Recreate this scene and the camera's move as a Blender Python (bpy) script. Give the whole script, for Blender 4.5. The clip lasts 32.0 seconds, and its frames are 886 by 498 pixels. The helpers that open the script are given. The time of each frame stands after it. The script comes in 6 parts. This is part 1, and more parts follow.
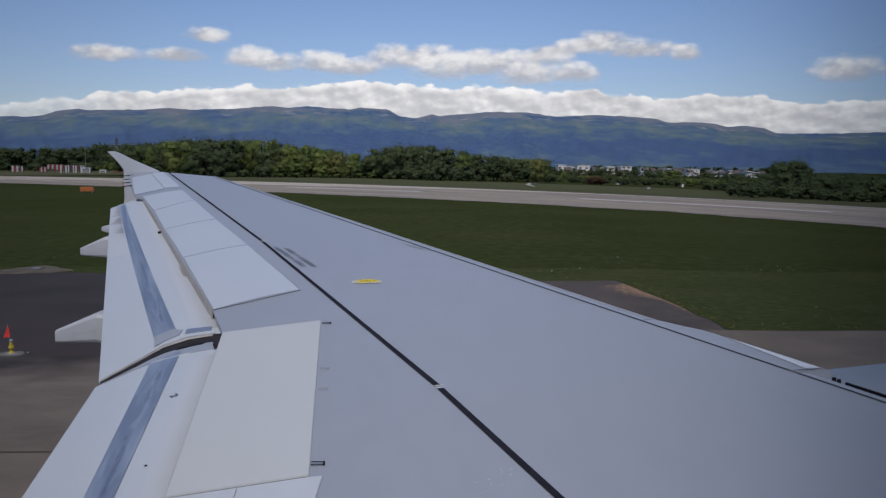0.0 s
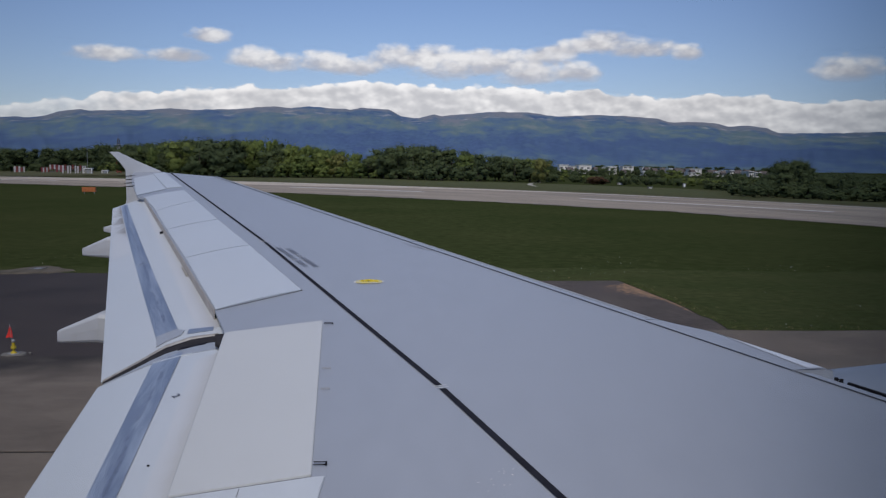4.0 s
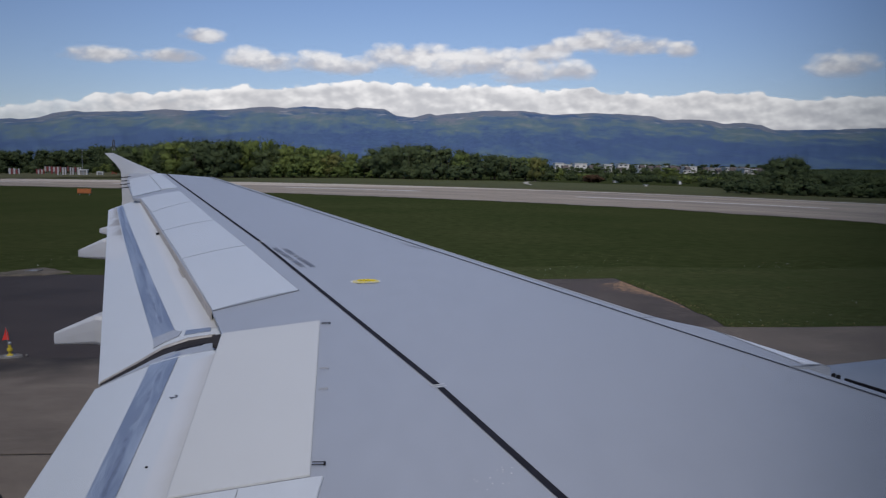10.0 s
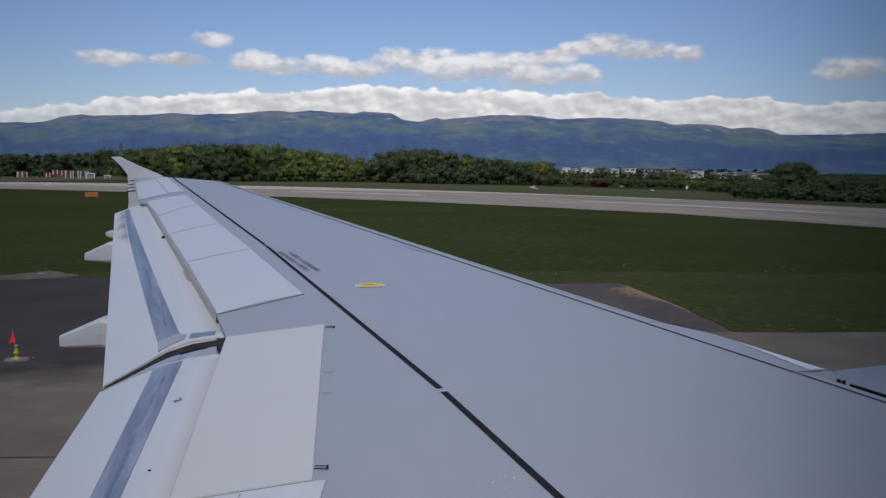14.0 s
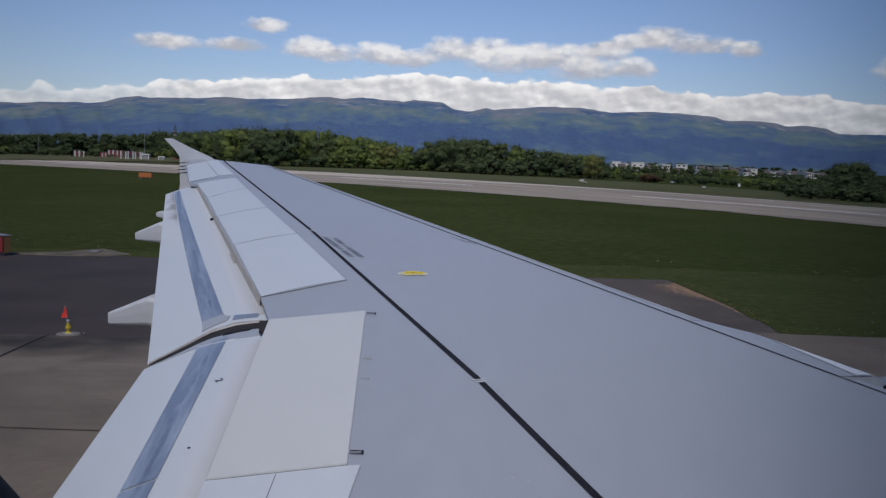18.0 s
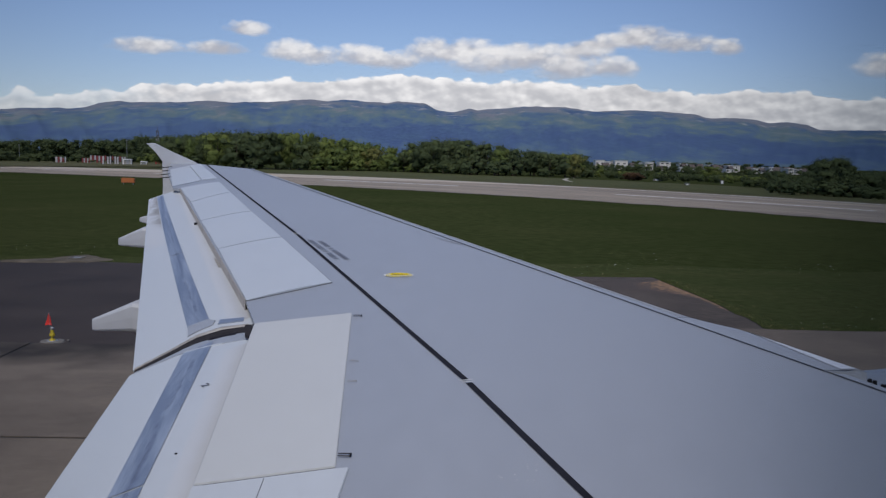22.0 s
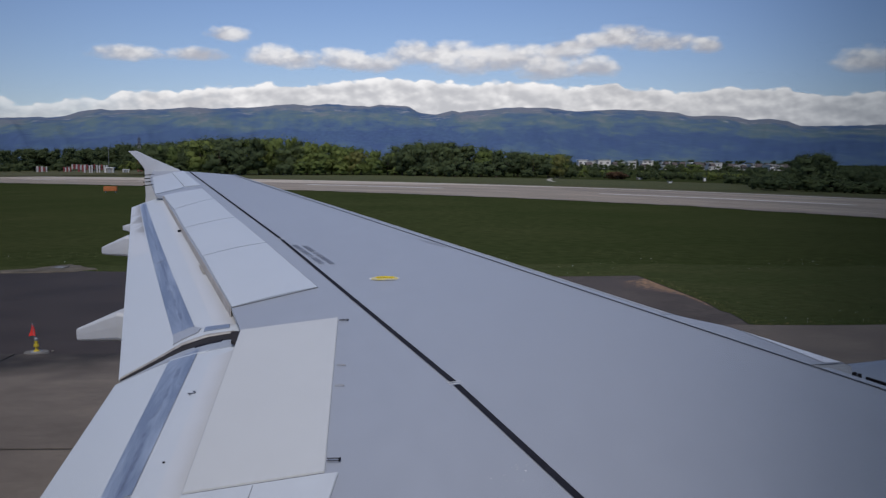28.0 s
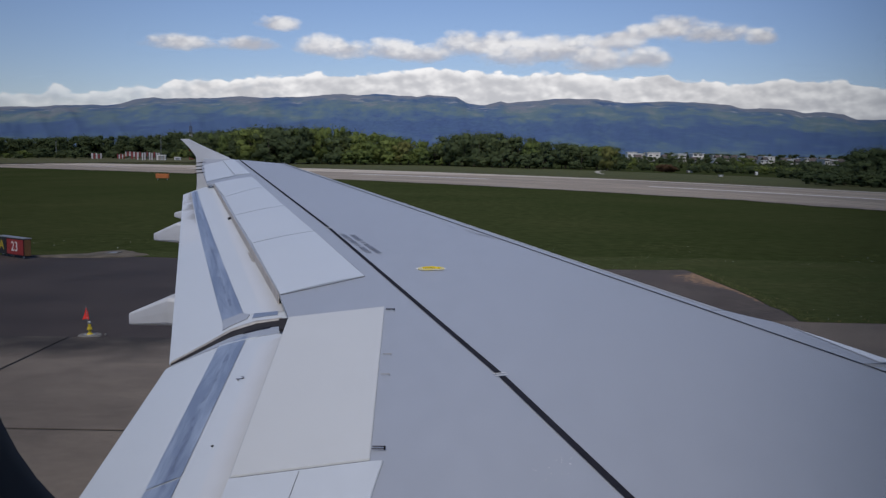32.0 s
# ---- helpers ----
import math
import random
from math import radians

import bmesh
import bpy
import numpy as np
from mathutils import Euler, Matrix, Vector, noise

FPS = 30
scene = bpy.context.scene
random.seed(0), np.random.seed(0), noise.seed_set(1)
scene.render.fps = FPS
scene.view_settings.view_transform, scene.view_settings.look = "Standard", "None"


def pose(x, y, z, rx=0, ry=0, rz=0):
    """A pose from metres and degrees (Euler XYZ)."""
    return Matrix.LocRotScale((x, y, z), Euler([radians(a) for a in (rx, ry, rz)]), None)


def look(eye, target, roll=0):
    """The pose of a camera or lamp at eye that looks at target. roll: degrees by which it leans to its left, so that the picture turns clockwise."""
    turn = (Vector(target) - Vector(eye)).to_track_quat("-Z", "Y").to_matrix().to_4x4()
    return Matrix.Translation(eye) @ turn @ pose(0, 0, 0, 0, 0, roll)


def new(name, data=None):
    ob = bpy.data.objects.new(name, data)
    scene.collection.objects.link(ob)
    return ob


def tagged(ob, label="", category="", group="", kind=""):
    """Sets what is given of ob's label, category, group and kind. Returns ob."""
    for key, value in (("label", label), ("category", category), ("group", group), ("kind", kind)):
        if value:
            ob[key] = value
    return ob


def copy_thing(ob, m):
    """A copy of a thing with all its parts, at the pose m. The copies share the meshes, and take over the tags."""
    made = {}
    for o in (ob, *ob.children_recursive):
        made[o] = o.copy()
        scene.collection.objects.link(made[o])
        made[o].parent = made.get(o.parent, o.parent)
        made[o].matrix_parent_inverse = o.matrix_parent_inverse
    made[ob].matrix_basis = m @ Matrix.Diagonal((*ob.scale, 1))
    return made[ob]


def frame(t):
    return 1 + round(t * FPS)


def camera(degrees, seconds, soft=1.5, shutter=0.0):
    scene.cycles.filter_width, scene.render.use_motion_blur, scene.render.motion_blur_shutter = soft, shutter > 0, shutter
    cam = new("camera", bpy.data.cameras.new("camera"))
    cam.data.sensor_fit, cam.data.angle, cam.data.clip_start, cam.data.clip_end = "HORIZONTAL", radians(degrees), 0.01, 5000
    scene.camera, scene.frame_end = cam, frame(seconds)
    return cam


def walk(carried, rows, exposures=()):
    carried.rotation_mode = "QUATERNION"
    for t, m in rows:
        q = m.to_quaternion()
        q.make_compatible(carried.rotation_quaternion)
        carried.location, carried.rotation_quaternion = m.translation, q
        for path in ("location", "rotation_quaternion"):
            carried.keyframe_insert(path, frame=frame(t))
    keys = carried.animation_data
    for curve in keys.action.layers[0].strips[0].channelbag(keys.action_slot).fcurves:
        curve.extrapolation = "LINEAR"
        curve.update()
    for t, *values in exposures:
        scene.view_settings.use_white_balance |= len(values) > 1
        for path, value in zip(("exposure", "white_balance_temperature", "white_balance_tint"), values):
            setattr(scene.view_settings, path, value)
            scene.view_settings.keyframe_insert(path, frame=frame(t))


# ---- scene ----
cam = camera(52.0, 32.0, 1.3)
walk(cam, [
    (0, pose(-0.014, 0.000, 4.300, 84.841, -0.611, -3.070)),
    (0.5, pose(-0.014, 0.000, 4.300, 84.685, -0.246, -2.886)),
    (1, pose(-0.014, -0.000, 4.300, 84.611, -0.372, -2.722)),
    (1.5, pose(-0.014, -0.000, 4.300, 84.731, -0.400, -2.724)),
    (2, pose(-0.014, -0.000, 4.300, 84.783, 0.188, -2.892)),
    (2.5, pose(-0.014, -0.000, 4.300, 84.845, 0.034, -3.214)),
    (3, pose(-0.014, -0.000, 4.300, 84.774, -0.356, -3.174)),
    (3.5, pose(-0.014, -0.000, 4.300, 84.772, -0.702, -2.971)),
    (5.5, pose(-0.022, 0.000, 4.300, 85.370, 0.194, -2.939)),
    (6, pose(-0.022, 0.000, 4.300, 85.446, -0.678, -2.760)),
    (6.5, pose(-0.022, 0.000, 4.300, 85.412, -0.218, -2.777)),
    (7, pose(-0.022, -0.000, 4.300, 85.406, -0.230, -2.840)),
    (7.5, pose(-0.022, -0.000, 4.300, 85.444, -0.765, -2.582)),
    (8, pose(-0.022, -0.000, 4.300, 85.399, -0.784, -2.690)),
    (8.5, pose(-0.021, 0.000, 4.300, 84.930, -0.623, -2.727)),
    (9, pose(-0.021, -0.000, 4.300, 84.744, -0.874, -2.903)),
    (9.5, pose(-0.020, -0.000, 4.300, 84.738, -0.455, -3.170)),
    (10, pose(-0.019, -0.000, 4.300, 84.790, -0.179, -3.238)),
    (10.5, pose(-0.018, 0.000, 4.300, 84.848, -0.261, -3.236)),
    (11, pose(-0.017, -0.000, 4.300, 84.802, -0.570, -3.180)),
    (11.5, pose(-0.016, -0.000, 4.300, 84.835, -0.437, -3.133)),
    (12, pose(-0.015, -0.000, 4.300, 84.854, -0.740, -2.882)),
    (12.5, pose(-0.014, 0.000, 4.300, 84.988, -0.478, -2.989)),
    (13, pose(-0.013, 0.000, 4.300, 85.067, -0.742, -2.962)),
    (13.5, pose(-0.012, 0.000, 4.300, 85.058, -0.561, -3.102)),
    (15.5, pose(0.014, -0.000, 4.300, 85.011, 0.421, -1.090)),
    (16, pose(0.014, -0.000, 4.300, 84.917, -0.781, -0.489)),
    (16.5, pose(0.014, -0.000, 4.300, 84.715, -1.359, 0.038)),
    (17, pose(0.014, -0.000, 4.300, 84.514, -1.961, -0.408)),
    (17.5, pose(0.014, -0.000, 4.300, 84.606, -2.108, 0.098)),
    (18, pose(0.014, -0.000, 4.300, 84.362, -1.863, 0.240)),
    (18.5, pose(0.014, -0.000, 4.300, 84.042, -1.999, -0.126)),
    (19, pose(0.014, -0.000, 4.300, 83.919, -1.721, -0.320)),
    (19.5, pose(0.014, -0.000, 4.300, 84.025, -1.433, -0.564)),
    (20, pose(0.014, -0.000, 4.300, 84.119, -1.416, -1.068)),
    (20.5, pose(0.015, -0.000, 4.300, 84.106, -1.395, -0.752)),
    (21, pose(0.015, 0.000, 4.300, 84.191, -1.174, -0.506)),
    (21.5, pose(0.015, -0.000, 4.300, 84.323, -1.309, -0.596)),
    (22, pose(0.015, -0.000, 4.300, 84.447, -1.096, -0.760)),
    (22.5, pose(0.015, 0.000, 4.300, 84.488, -0.969, -0.778)),
    (23, pose(0.015, -0.000, 4.300, 84.464, -1.186, -0.771)),
    (23.5, pose(0.015, -0.000, 4.300, 84.505, -0.958, -0.915)),
    (24, pose(0.015, -0.000, 4.300, 84.543, -1.061, -0.915)),
    (24.5, pose(0.015, 0.000, 4.300, 84.451, -1.070, -0.845)),
    (25, pose(0.015, -0.000, 4.300, 84.482, -0.973, -0.881)),
    (25.5, pose(0.015, 0.000, 4.300, 84.618, -0.948, -0.971)),
    (26, pose(0.015, -0.000, 4.300, 84.686, -0.711, -1.229)),
    (26.5, pose(0.015, -0.000, 4.300, 84.671, -0.297, -1.866)),
    (28.5, pose(0.016, -0.000, 4.300, 84.523, 0.035, -1.706)),
    (29, pose(0.016, -0.000, 4.300, 84.322, -0.088, -1.393)),
    (29.5, pose(0.016, -0.000, 4.300, 84.334, -0.026, -1.231)),
    (30, pose(0.016, -0.000, 4.300, 84.337, 0.154, -0.987)),
    (30.5, pose(0.014, -0.000, 4.300, 84.236, 0.093, -0.527)),
    (31, pose(0.012, -0.000, 4.300, 84.111, -0.109, 0.024)),
    (31.5, pose(0.011, -0.000, 4.300, 84.056, -0.220, 0.677)),
    (32, pose(0.009, -0.000, 4.300, 84.005, -0.628, 1.180)),
], exposures=[(0, 0.10), (32, 0.10)])

# ---- sky and sun ----
SUN_AZ, SUN_EL = -172.0, 54.0
world = bpy.data.worlds.new("sky")
scene.world = world
world.use_nodes = True
wn, wl = world.node_tree.nodes, world.node_tree.links
wn.clear()
sky = wn.new("ShaderNodeTexSky")
sky.sky_type, sky.sun_disc = "NISHITA", False
sky.sun_elevation, sky.sun_rotation = radians(SUN_EL), radians(SUN_AZ)
sky.air_density, sky.dust_density, sky.ozone_density = 1.0, 0.2, 2.5
back = wn.new("ShaderNodeBackground")
back.inputs["Strength"].default_value = 0.085
wout = wn.new("ShaderNodeOutputWorld")
deep = wn.new("ShaderNodeMix")
deep.data_type, deep.blend_type = "RGBA", "MULTIPLY"
deep.inputs["Factor"].default_value, deep.inputs["B"].default_value = 1.0, (0.815, 0.838, 1.04, 1)
wl.new(sky.outputs[0], deep.inputs["A"])
wl.new(deep.outputs["Result"], back.inputs["Color"])
wl.new(back.outputs[0], wout.inputs["Surface"])
sun = new("sun", bpy.data.lights.new("sun", "SUN"))
sun.data.energy, sun.data.angle, sun.data.color = 2.3, radians(14.0), (1.0, 0.94, 0.86)
sun_dir = Vector((math.sin(radians(SUN_AZ)) * math.cos(radians(SUN_EL)), math.cos(radians(SUN_AZ)) * math.cos(radians(SUN_EL)), math.sin(radians(SUN_EL))))
sun.matrix_world = look(sun_dir * 60, (0, 0, 0))


# ---- materials ----
def material(name, color, rough=0.6, metal=0.0, vary=0.15, scale=3.0, fine=60.0, bump=0.0, spec=0.5, tint=None, stretch=(1, 1, 1), amount=0.5, turn=None):
    """Principled surface with two scales of variation; tint is the second colour mixed in by the coarse noise."""
    m = bpy.data.materials.new(name)
    m.use_nodes = True
    nt = m.node_tree
    n, l = nt.nodes, nt.links
    p = n["Principled BSDF"]
    p.inputs["Metallic"].default_value, p.inputs["Specular IOR Level"].default_value = metal, spec
    tc = n.new("ShaderNodeNewGeometry")
    mp = n.new("ShaderNodeMapping")
    mp.inputs["Scale"].default_value = stretch
    if turn is not None:
        mp.vector_type = "TEXTURE"
        mp.inputs["Rotation"].default_value = (0, 0, radians(turn))
    l.new(tc.outputs["Position"], mp.inputs["Vector"])
    a, b = n.new("ShaderNodeTexNoise"), n.new("ShaderNodeTexNoise")
    a.inputs["Scale"].default_value, a.inputs["Detail"].default_value, a.inputs["Roughness"].default_value = scale, 6, 0.6
    b.inputs["Scale"].default_value, b.inputs["Detail"].default_value = fine, 3
    for t in (a, b):
        l.new(mp.outputs[0], t.inputs["Vector"])
    ramp = n.new("ShaderNodeMapRange")
    ramp.inputs["From Min"].default_value, ramp.inputs["From Max"].default_value = 0.5 - amount * 0.5, 0.5 + amount * 0.5
    l.new(a.outputs["Fac"], ramp.inputs["Value"])
    mix = n.new("ShaderNodeMix")
    mix.data_type = "RGBA"
    second = tint or tuple(c * (1 - vary) for c in color)
    mix.inputs["A"].default_value, mix.inputs["B"].default_value = (*color, 1), (*second, 1)
    l.new(ramp.outputs[0], mix.inputs["Factor"])
    mul = n.new("ShaderNodeMix")
    mul.data_type, mul.blend_type = "RGBA", "MULTIPLY"
    mul.inputs["Factor"].default_value = 1.0
    fr = n.new("ShaderNodeMapRange")
    fr.inputs["From Min"].default_value, fr.inputs["From Max"].default_value = 0.3, 0.7
    fr.inputs["To Min"].default_value, fr.inputs["To Max"].default_value = 1 - vary * 0.6, 1 + vary * 0.4
    l.new(b.outputs["Fac"], fr.inputs["Value"])
    l.new(mix.outputs["Result"], mul.inputs["A"])
    l.new(fr.outputs[0], mul.inputs["B"])
    l.new(mul.outputs["Result"], p.inputs["Base Color"])
    rr = n.new("ShaderNodeMapRange")
    rr.inputs["To Min"].default_value, rr.inputs["To Max"].default_value = max(rough - 0.08, 0.02), min(rough + 0.08, 1)
    l.new(a.outputs["Fac"], rr.inputs["Value"])
    l.new(rr.outputs[0], p.inputs["Roughness"])
    if bump:
        bp = n.new("ShaderNodeBump")
        bp.inputs["Strength"].default_value, bp.inputs["Distance"].default_value = 0.6, bump
        l.new(b.outputs["Fac"], bp.inputs["Height"])
        l.new(bp.outputs[0], p.inputs["Normal"])
    return m


def nodes_of(m):
    return m.node_tree.nodes, m.node_tree.links, m.node_tree.nodes["Principled BSDF"]


WING_GREY = material("wing_grey_paint", (0.338, 0.358, 0.392), 0.39, 0.0, 0.05, 0.5, 9.0, 0.0, 0.5, tint=(0.314, 0.339, 0.382), stretch=(1.0, 0.35, 1.0))
PANEL_WHITE = material("panel_white_paint", (0.545, 0.575, 0.598), 0.36, 0.0, 0.05, 1.4, 14.0, 0.0, 0.45, tint=(0.508, 0.546, 0.582), stretch=(1.0, 0.6, 1.0))
PANEL_WARM = material("aged_white_paint", (0.543, 0.556, 0.549), 0.46, 0.0, 0.04, 1.1, 14.0, 0.0, 0.4, tint=(0.524, 0.538, 0.537), stretch=(1.0, 0.6, 1.0))
POLISHED = material("polished_leading_edge", (0.80, 0.81, 0.83), 0.3, 0.15, 0.1, 2.0, 20.0)
NOSE_LIGHT = material("pale_lit_nose", (0.58, 0.59, 0.59), 0.4, 0.1, 0.2, 3.0, 20.0)
BLACK_PAINT = material("black_paint", (0.026, 0.027, 0.036), 0.85, 0.0, 0.3, 6.0, 40.0, 0.0, 0.03)
SEAL = material("dark_rubber_seal", (0.022, 0.022, 0.026), 0.85, 0.0, 0.4, 8.0, 60.0, 0.0, 0.1)
SHROUD = material("soiled_grey_shroud", (0.34, 0.33, 0.31), 0.6, 0.0, 0.3, 4.0, 20.0, tint=(0.22, 0.20, 0.18))
DIRTY_LIP = material("dirty_pale_paint", (0.44, 0.43, 0.42), 0.5, 0.0, 0.25, 6.0, 30.0, tint=(0.28, 0.26, 0.24))
YELLOW = material("yellow_paint", (0.72, 0.56, 0.02), 0.55, 0.0, 0.35, 30.0, 120.0)
FADED = material("faded_stencil_paint", (0.232, 0.248, 0.292), 0.5, 0.0, 0.3, 30.0, 90.0)
SHADED_SHROUD = material("brown_shade_shroud", (0.48, 0.44, 0.40), 0.6, 0.0, 0.3, 4.0, 20.0, tint=(0.36, 0.325, 0.29))
RUBBED = material("rubbed_grey_paint", (0.42, 0.43, 0.46), 0.45, 0.0, 0.2, 8.0, 40.0)
SCUFF = material("scuffed_grey_paint", (0.365, 0.388, 0.430), 0.5, 0.0, 0.2, 20.0, 60.0)
YELLOW_WORN = material("worn_yellow_paint", (0.66, 0.55, 0.10), 0.6, 0.0, 0.3, 22.0, 90.0, tint=(0.46, 0.46, 0.40), amount=0.35)
SEAL_BROWN = material("brown_black_seal", (0.040, 0.036, 0.037), 0.8, 0.0, 0.4, 8.0, 40.0, 0.0, 0.15)
STENCIL = material("grey_stencil_paint", (0.15, 0.16, 0.195), 0.6, 0.0, 0.4, 30.0, 90.0)
FAIRING = material("fairing_grey_paint", (0.50, 0.52, 0.555), 0.5, 0.0, 0.12, 2.0, 12.0)
CABIN = material("grey_cabin_trim", (0.085, 0.077, 0.070), 0.8, 0.0, 0.2, 4.0, 40.0)
FUSELAGE = material("white_fuselage_paint", (0.7, 0.71, 0.72), 0.35, 0.0, 0.05, 1.0, 12.0)
GRASS = material("mown_grass", (0.030, 0.043, 0.0148), 0.95, 0.0, 0.4, 0.05, 1.6, 0.02, 0.0, tint=(0.052, 0.060, 0.024), amount=0.5)
GRASS_VERGE = material("long_verge_grass", (0.043, 0.057, 0.022), 0.95, 0.0, 0.4, 0.35, 3.0, 0.02, 0.0, tint=(0.060, 0.068, 0.029), amount=0.45)
GRASS_MID = material("green_meadow_grass", (0.062, 0.074, 0.032), 0.95, 0.0, 0.35, 0.09, 1.2, 0.0, 0.05, tint=(0.090, 0.092, 0.042), amount=0.5)
GRASS_FAR = material("dry_olive_grass", (0.112, 0.104, 0.048), 0.95, 0.0, 0.3, 0.05, 0.8, 0.0, 0.1, tint=(0.070, 0.076, 0.034), amount=0.6)
TUFT = material("grass_tuft", (0.105, 0.128, 0.048), 0.9, 0.0, 0.4, 1.0, 8.0, 0.0, 0.1)
RUNWAY = material("runway_concrete", (0.355, 0.292, 0.216), 0.75, 0.0, 0.45, 0.16, 1.1, 0.0, 0.5, tint=(0.200, 0.168, 0.130), stretch=(9, 1.0, 1), amount=0.34, turn=-45)
# runway concrete with sunlight put into its paler colour
RUNWAY_SUNLIT = material("sunlit_runway_concrete", (0.54, 0.47, 0.375), 0.75, 0.0, 0.3, 0.35, 1.6, 0.0, 0.5, tint=(0.40, 0.34, 0.265), stretch=(30, 1.6, 1), amount=0.42, turn=-45)
ASPHALT = material("old_asphalt", (0.033, 0.0262, 0.0238), 0.85, 0.0, 0.3, 0.30, 9.0, 0.01, 0.3, tint=(0.055, 0.044, 0.040), amount=0.32)
CONCRETE = material("stained_concrete", (0.192, 0.159, 0.128), 0.85, 0.0, 0.18, 0.42, 9.0, 0.006, 0.3, tint=(0.112, 0.094, 0.078), stretch=(0.8, 1.1, 1), amount=0.4)
n, l, p = nodes_of(CONCRETE)
# tar and rubber tracked over the slabs from the asphalt, broken up by noise
tar = n.new("ShaderNodeMix")
tar.data_type = "RGBA"
tar.inputs["B"].default_value = (0.034, 0.029, 0.025, 1)
geo, sep, tn, tm, tr = n.new("ShaderNodeNewGeometry"), n.new("ShaderNodeSeparateXYZ"), n.new("ShaderNodeTexNoise"), n.new("ShaderNodeMath"), n.new("ShaderNodeMapRange")
l.new(geo.outputs["Position"], sep.inputs[0])
l.new(geo.outputs["Position"], tn.inputs["Vector"])
tn.inputs["Scale"].default_value, tn.inputs["Detail"].default_value = 0.75, 6
tm.operation = "MULTIPLY_ADD"
tm.inputs[1].default_value = 6.0
l.new(tn.outputs["Fac"], tm.inputs[0])
l.new(sep.outputs["Y"], tm.inputs[2])
tr.inputs["From Min"].default_value, tr.inputs["From Max"].default_value = 20.6, 23.4
l.new(tm.outputs[0], tr.inputs["Value"])
l.new(p.inputs["Base Color"].links[0].from_socket, tar.inputs["A"])
tx, ty = n.new("ShaderNodeMapRange"), n.new("ShaderNodeMath")
tx.inputs["From Min"].default_value, tx.inputs["From Max"].default_value = 6.0, 1.0
l.new(sep.outputs["X"], tx.inputs["Value"])
ty.operation = "MULTIPLY"
l.new(tr.outputs[0], ty.inputs[0])
l.new(tx.outputs[0], ty.inputs[1])
l.new(ty.outputs[0], tar.inputs["Factor"])
l.new(tar.outputs["Result"], p.inputs["Base Color"])
ASPHALT_WORN = material("worn_grey_asphalt", (0.100, 0.081, 0.066), 0.85, 0.0, 0.5, 0.5, 5.0, 0.01, 0.3, tint=(0.060, 0.049, 0.042), amount=0.4)
SHOULDER = material("dirty_concrete_shoulder", (0.182, 0.149, 0.118), 0.85, 0.0, 0.25, 0.40, 9.0, 0.006, 0.3, tint=(0.108, 0.090, 0.075), amount=0.4)
PALE_CONCRETE = material("pale_concrete_cover", (0.19, 0.18, 0.165), 0.8, 0.0, 0.25, 1.2, 14.0, 0.004, 0.3)
MOUND = material("worn_sandy_concrete", (0.155, 0.133, 0.104), 0.9, 0.0, 0.3, 1.6, 14.0, 0.004, 0.2, tint=(0.075, 0.066, 0.05), amount=0.4)
JOINT = material("joint_sealant", (0.02, 0.019, 0.018), 0.9, 0.0, 0.3, 2.0, 20.0)
LINE_WHITE = material("white_runway_paint", (0.80, 0.78, 0.74), 0.7, 0.0, 0.3, 0.5, 6.0)
LINE_YELLOW = material("yellow_marking_paint", (0.55, 0.42, 0.03), 0.7, 0.0, 0.3, 1.5, 16.0)
SIGN_RED = material("red_sign_face", (0.25, 0.022, 0.022), 0.5, 0.0, 0.1, 3.0, 30.0)
SIGN_BLACK = material("black_sign_face", (0.012, 0.012, 0.014), 0.5, 0.0, 0.2, 3.0, 30.0)
WHITE = material("white_paint", (0.72, 0.72, 0.70), 0.55, 0.0, 0.12, 2.0, 18.0)
RED = material("red_paint", (0.42, 0.045, 0.04), 0.55, 0.0, 0.2, 2.0, 18.0)
SCREEN_WHITE = material("weathered_white_board", (0.46, 0.44, 0.45), 0.7, 0.0, 0.2, 0.8, 8.0)
SCREEN_RED = material("weathered_red_board", (0.24, 0.045, 0.05), 0.7, 0.0, 0.25, 0.8, 8.0)
SIGN_SIDE = material("rusty_orange_side", (0.17, 0.085, 0.03), 0.7, 0.0, 0.25, 3.0, 18.0)
FLAG_RED = material("red_flag_cloth", (0.75, 0.04, 0.03), 0.8, 0.0, 0.2, 9.0, 60.0)
ORANGE = material("orange_paint", (0.44, 0.135, 0.035), 0.6, 0.0, 0.2, 3.0, 18.0)
MAST_GREY = material("dark_mast_paint", (0.10, 0.105, 0.12), 0.7, 0.0, 0.2, 1.0, 8.0)
GRAVEL = material("pale_gravel", (0.42, 0.39, 0.34), 0.9, 0.0, 0.2, 0.6, 6.0)
STEEL = material("galvanised_steel", (0.34, 0.35, 0.36), 0.5, 0.6, 0.2, 3.0, 30.0)
BARK = material("bark", (0.07, 0.055, 0.04), 0.95, 0.0, 0.4, 2.0, 12.0)
WALL_PALE = material("pale_render", (0.70, 0.67, 0.62), 0.8, 0.0, 0.12, 0.2, 2.0)
ROOF_TILE = material("brown_roof", (0.12, 0.095, 0.085), 0.85, 0.0, 0.25, 0.3, 3.0)
WINDOW_DARK = material("dark_window_glass", (0.07, 0.075, 0.085), 0.15, 0.0, 0.1, 1.0, 4.0)
LENS_RED = material("red_lens", (0.7, 0.05, 0.02), 0.3)
lp = nodes_of(LENS_RED)[2]
lp.inputs["Emission Color"].default_value, lp.inputs["Emission Strength"].default_value = (1.0, 0.12, 0.05, 1), 1.5


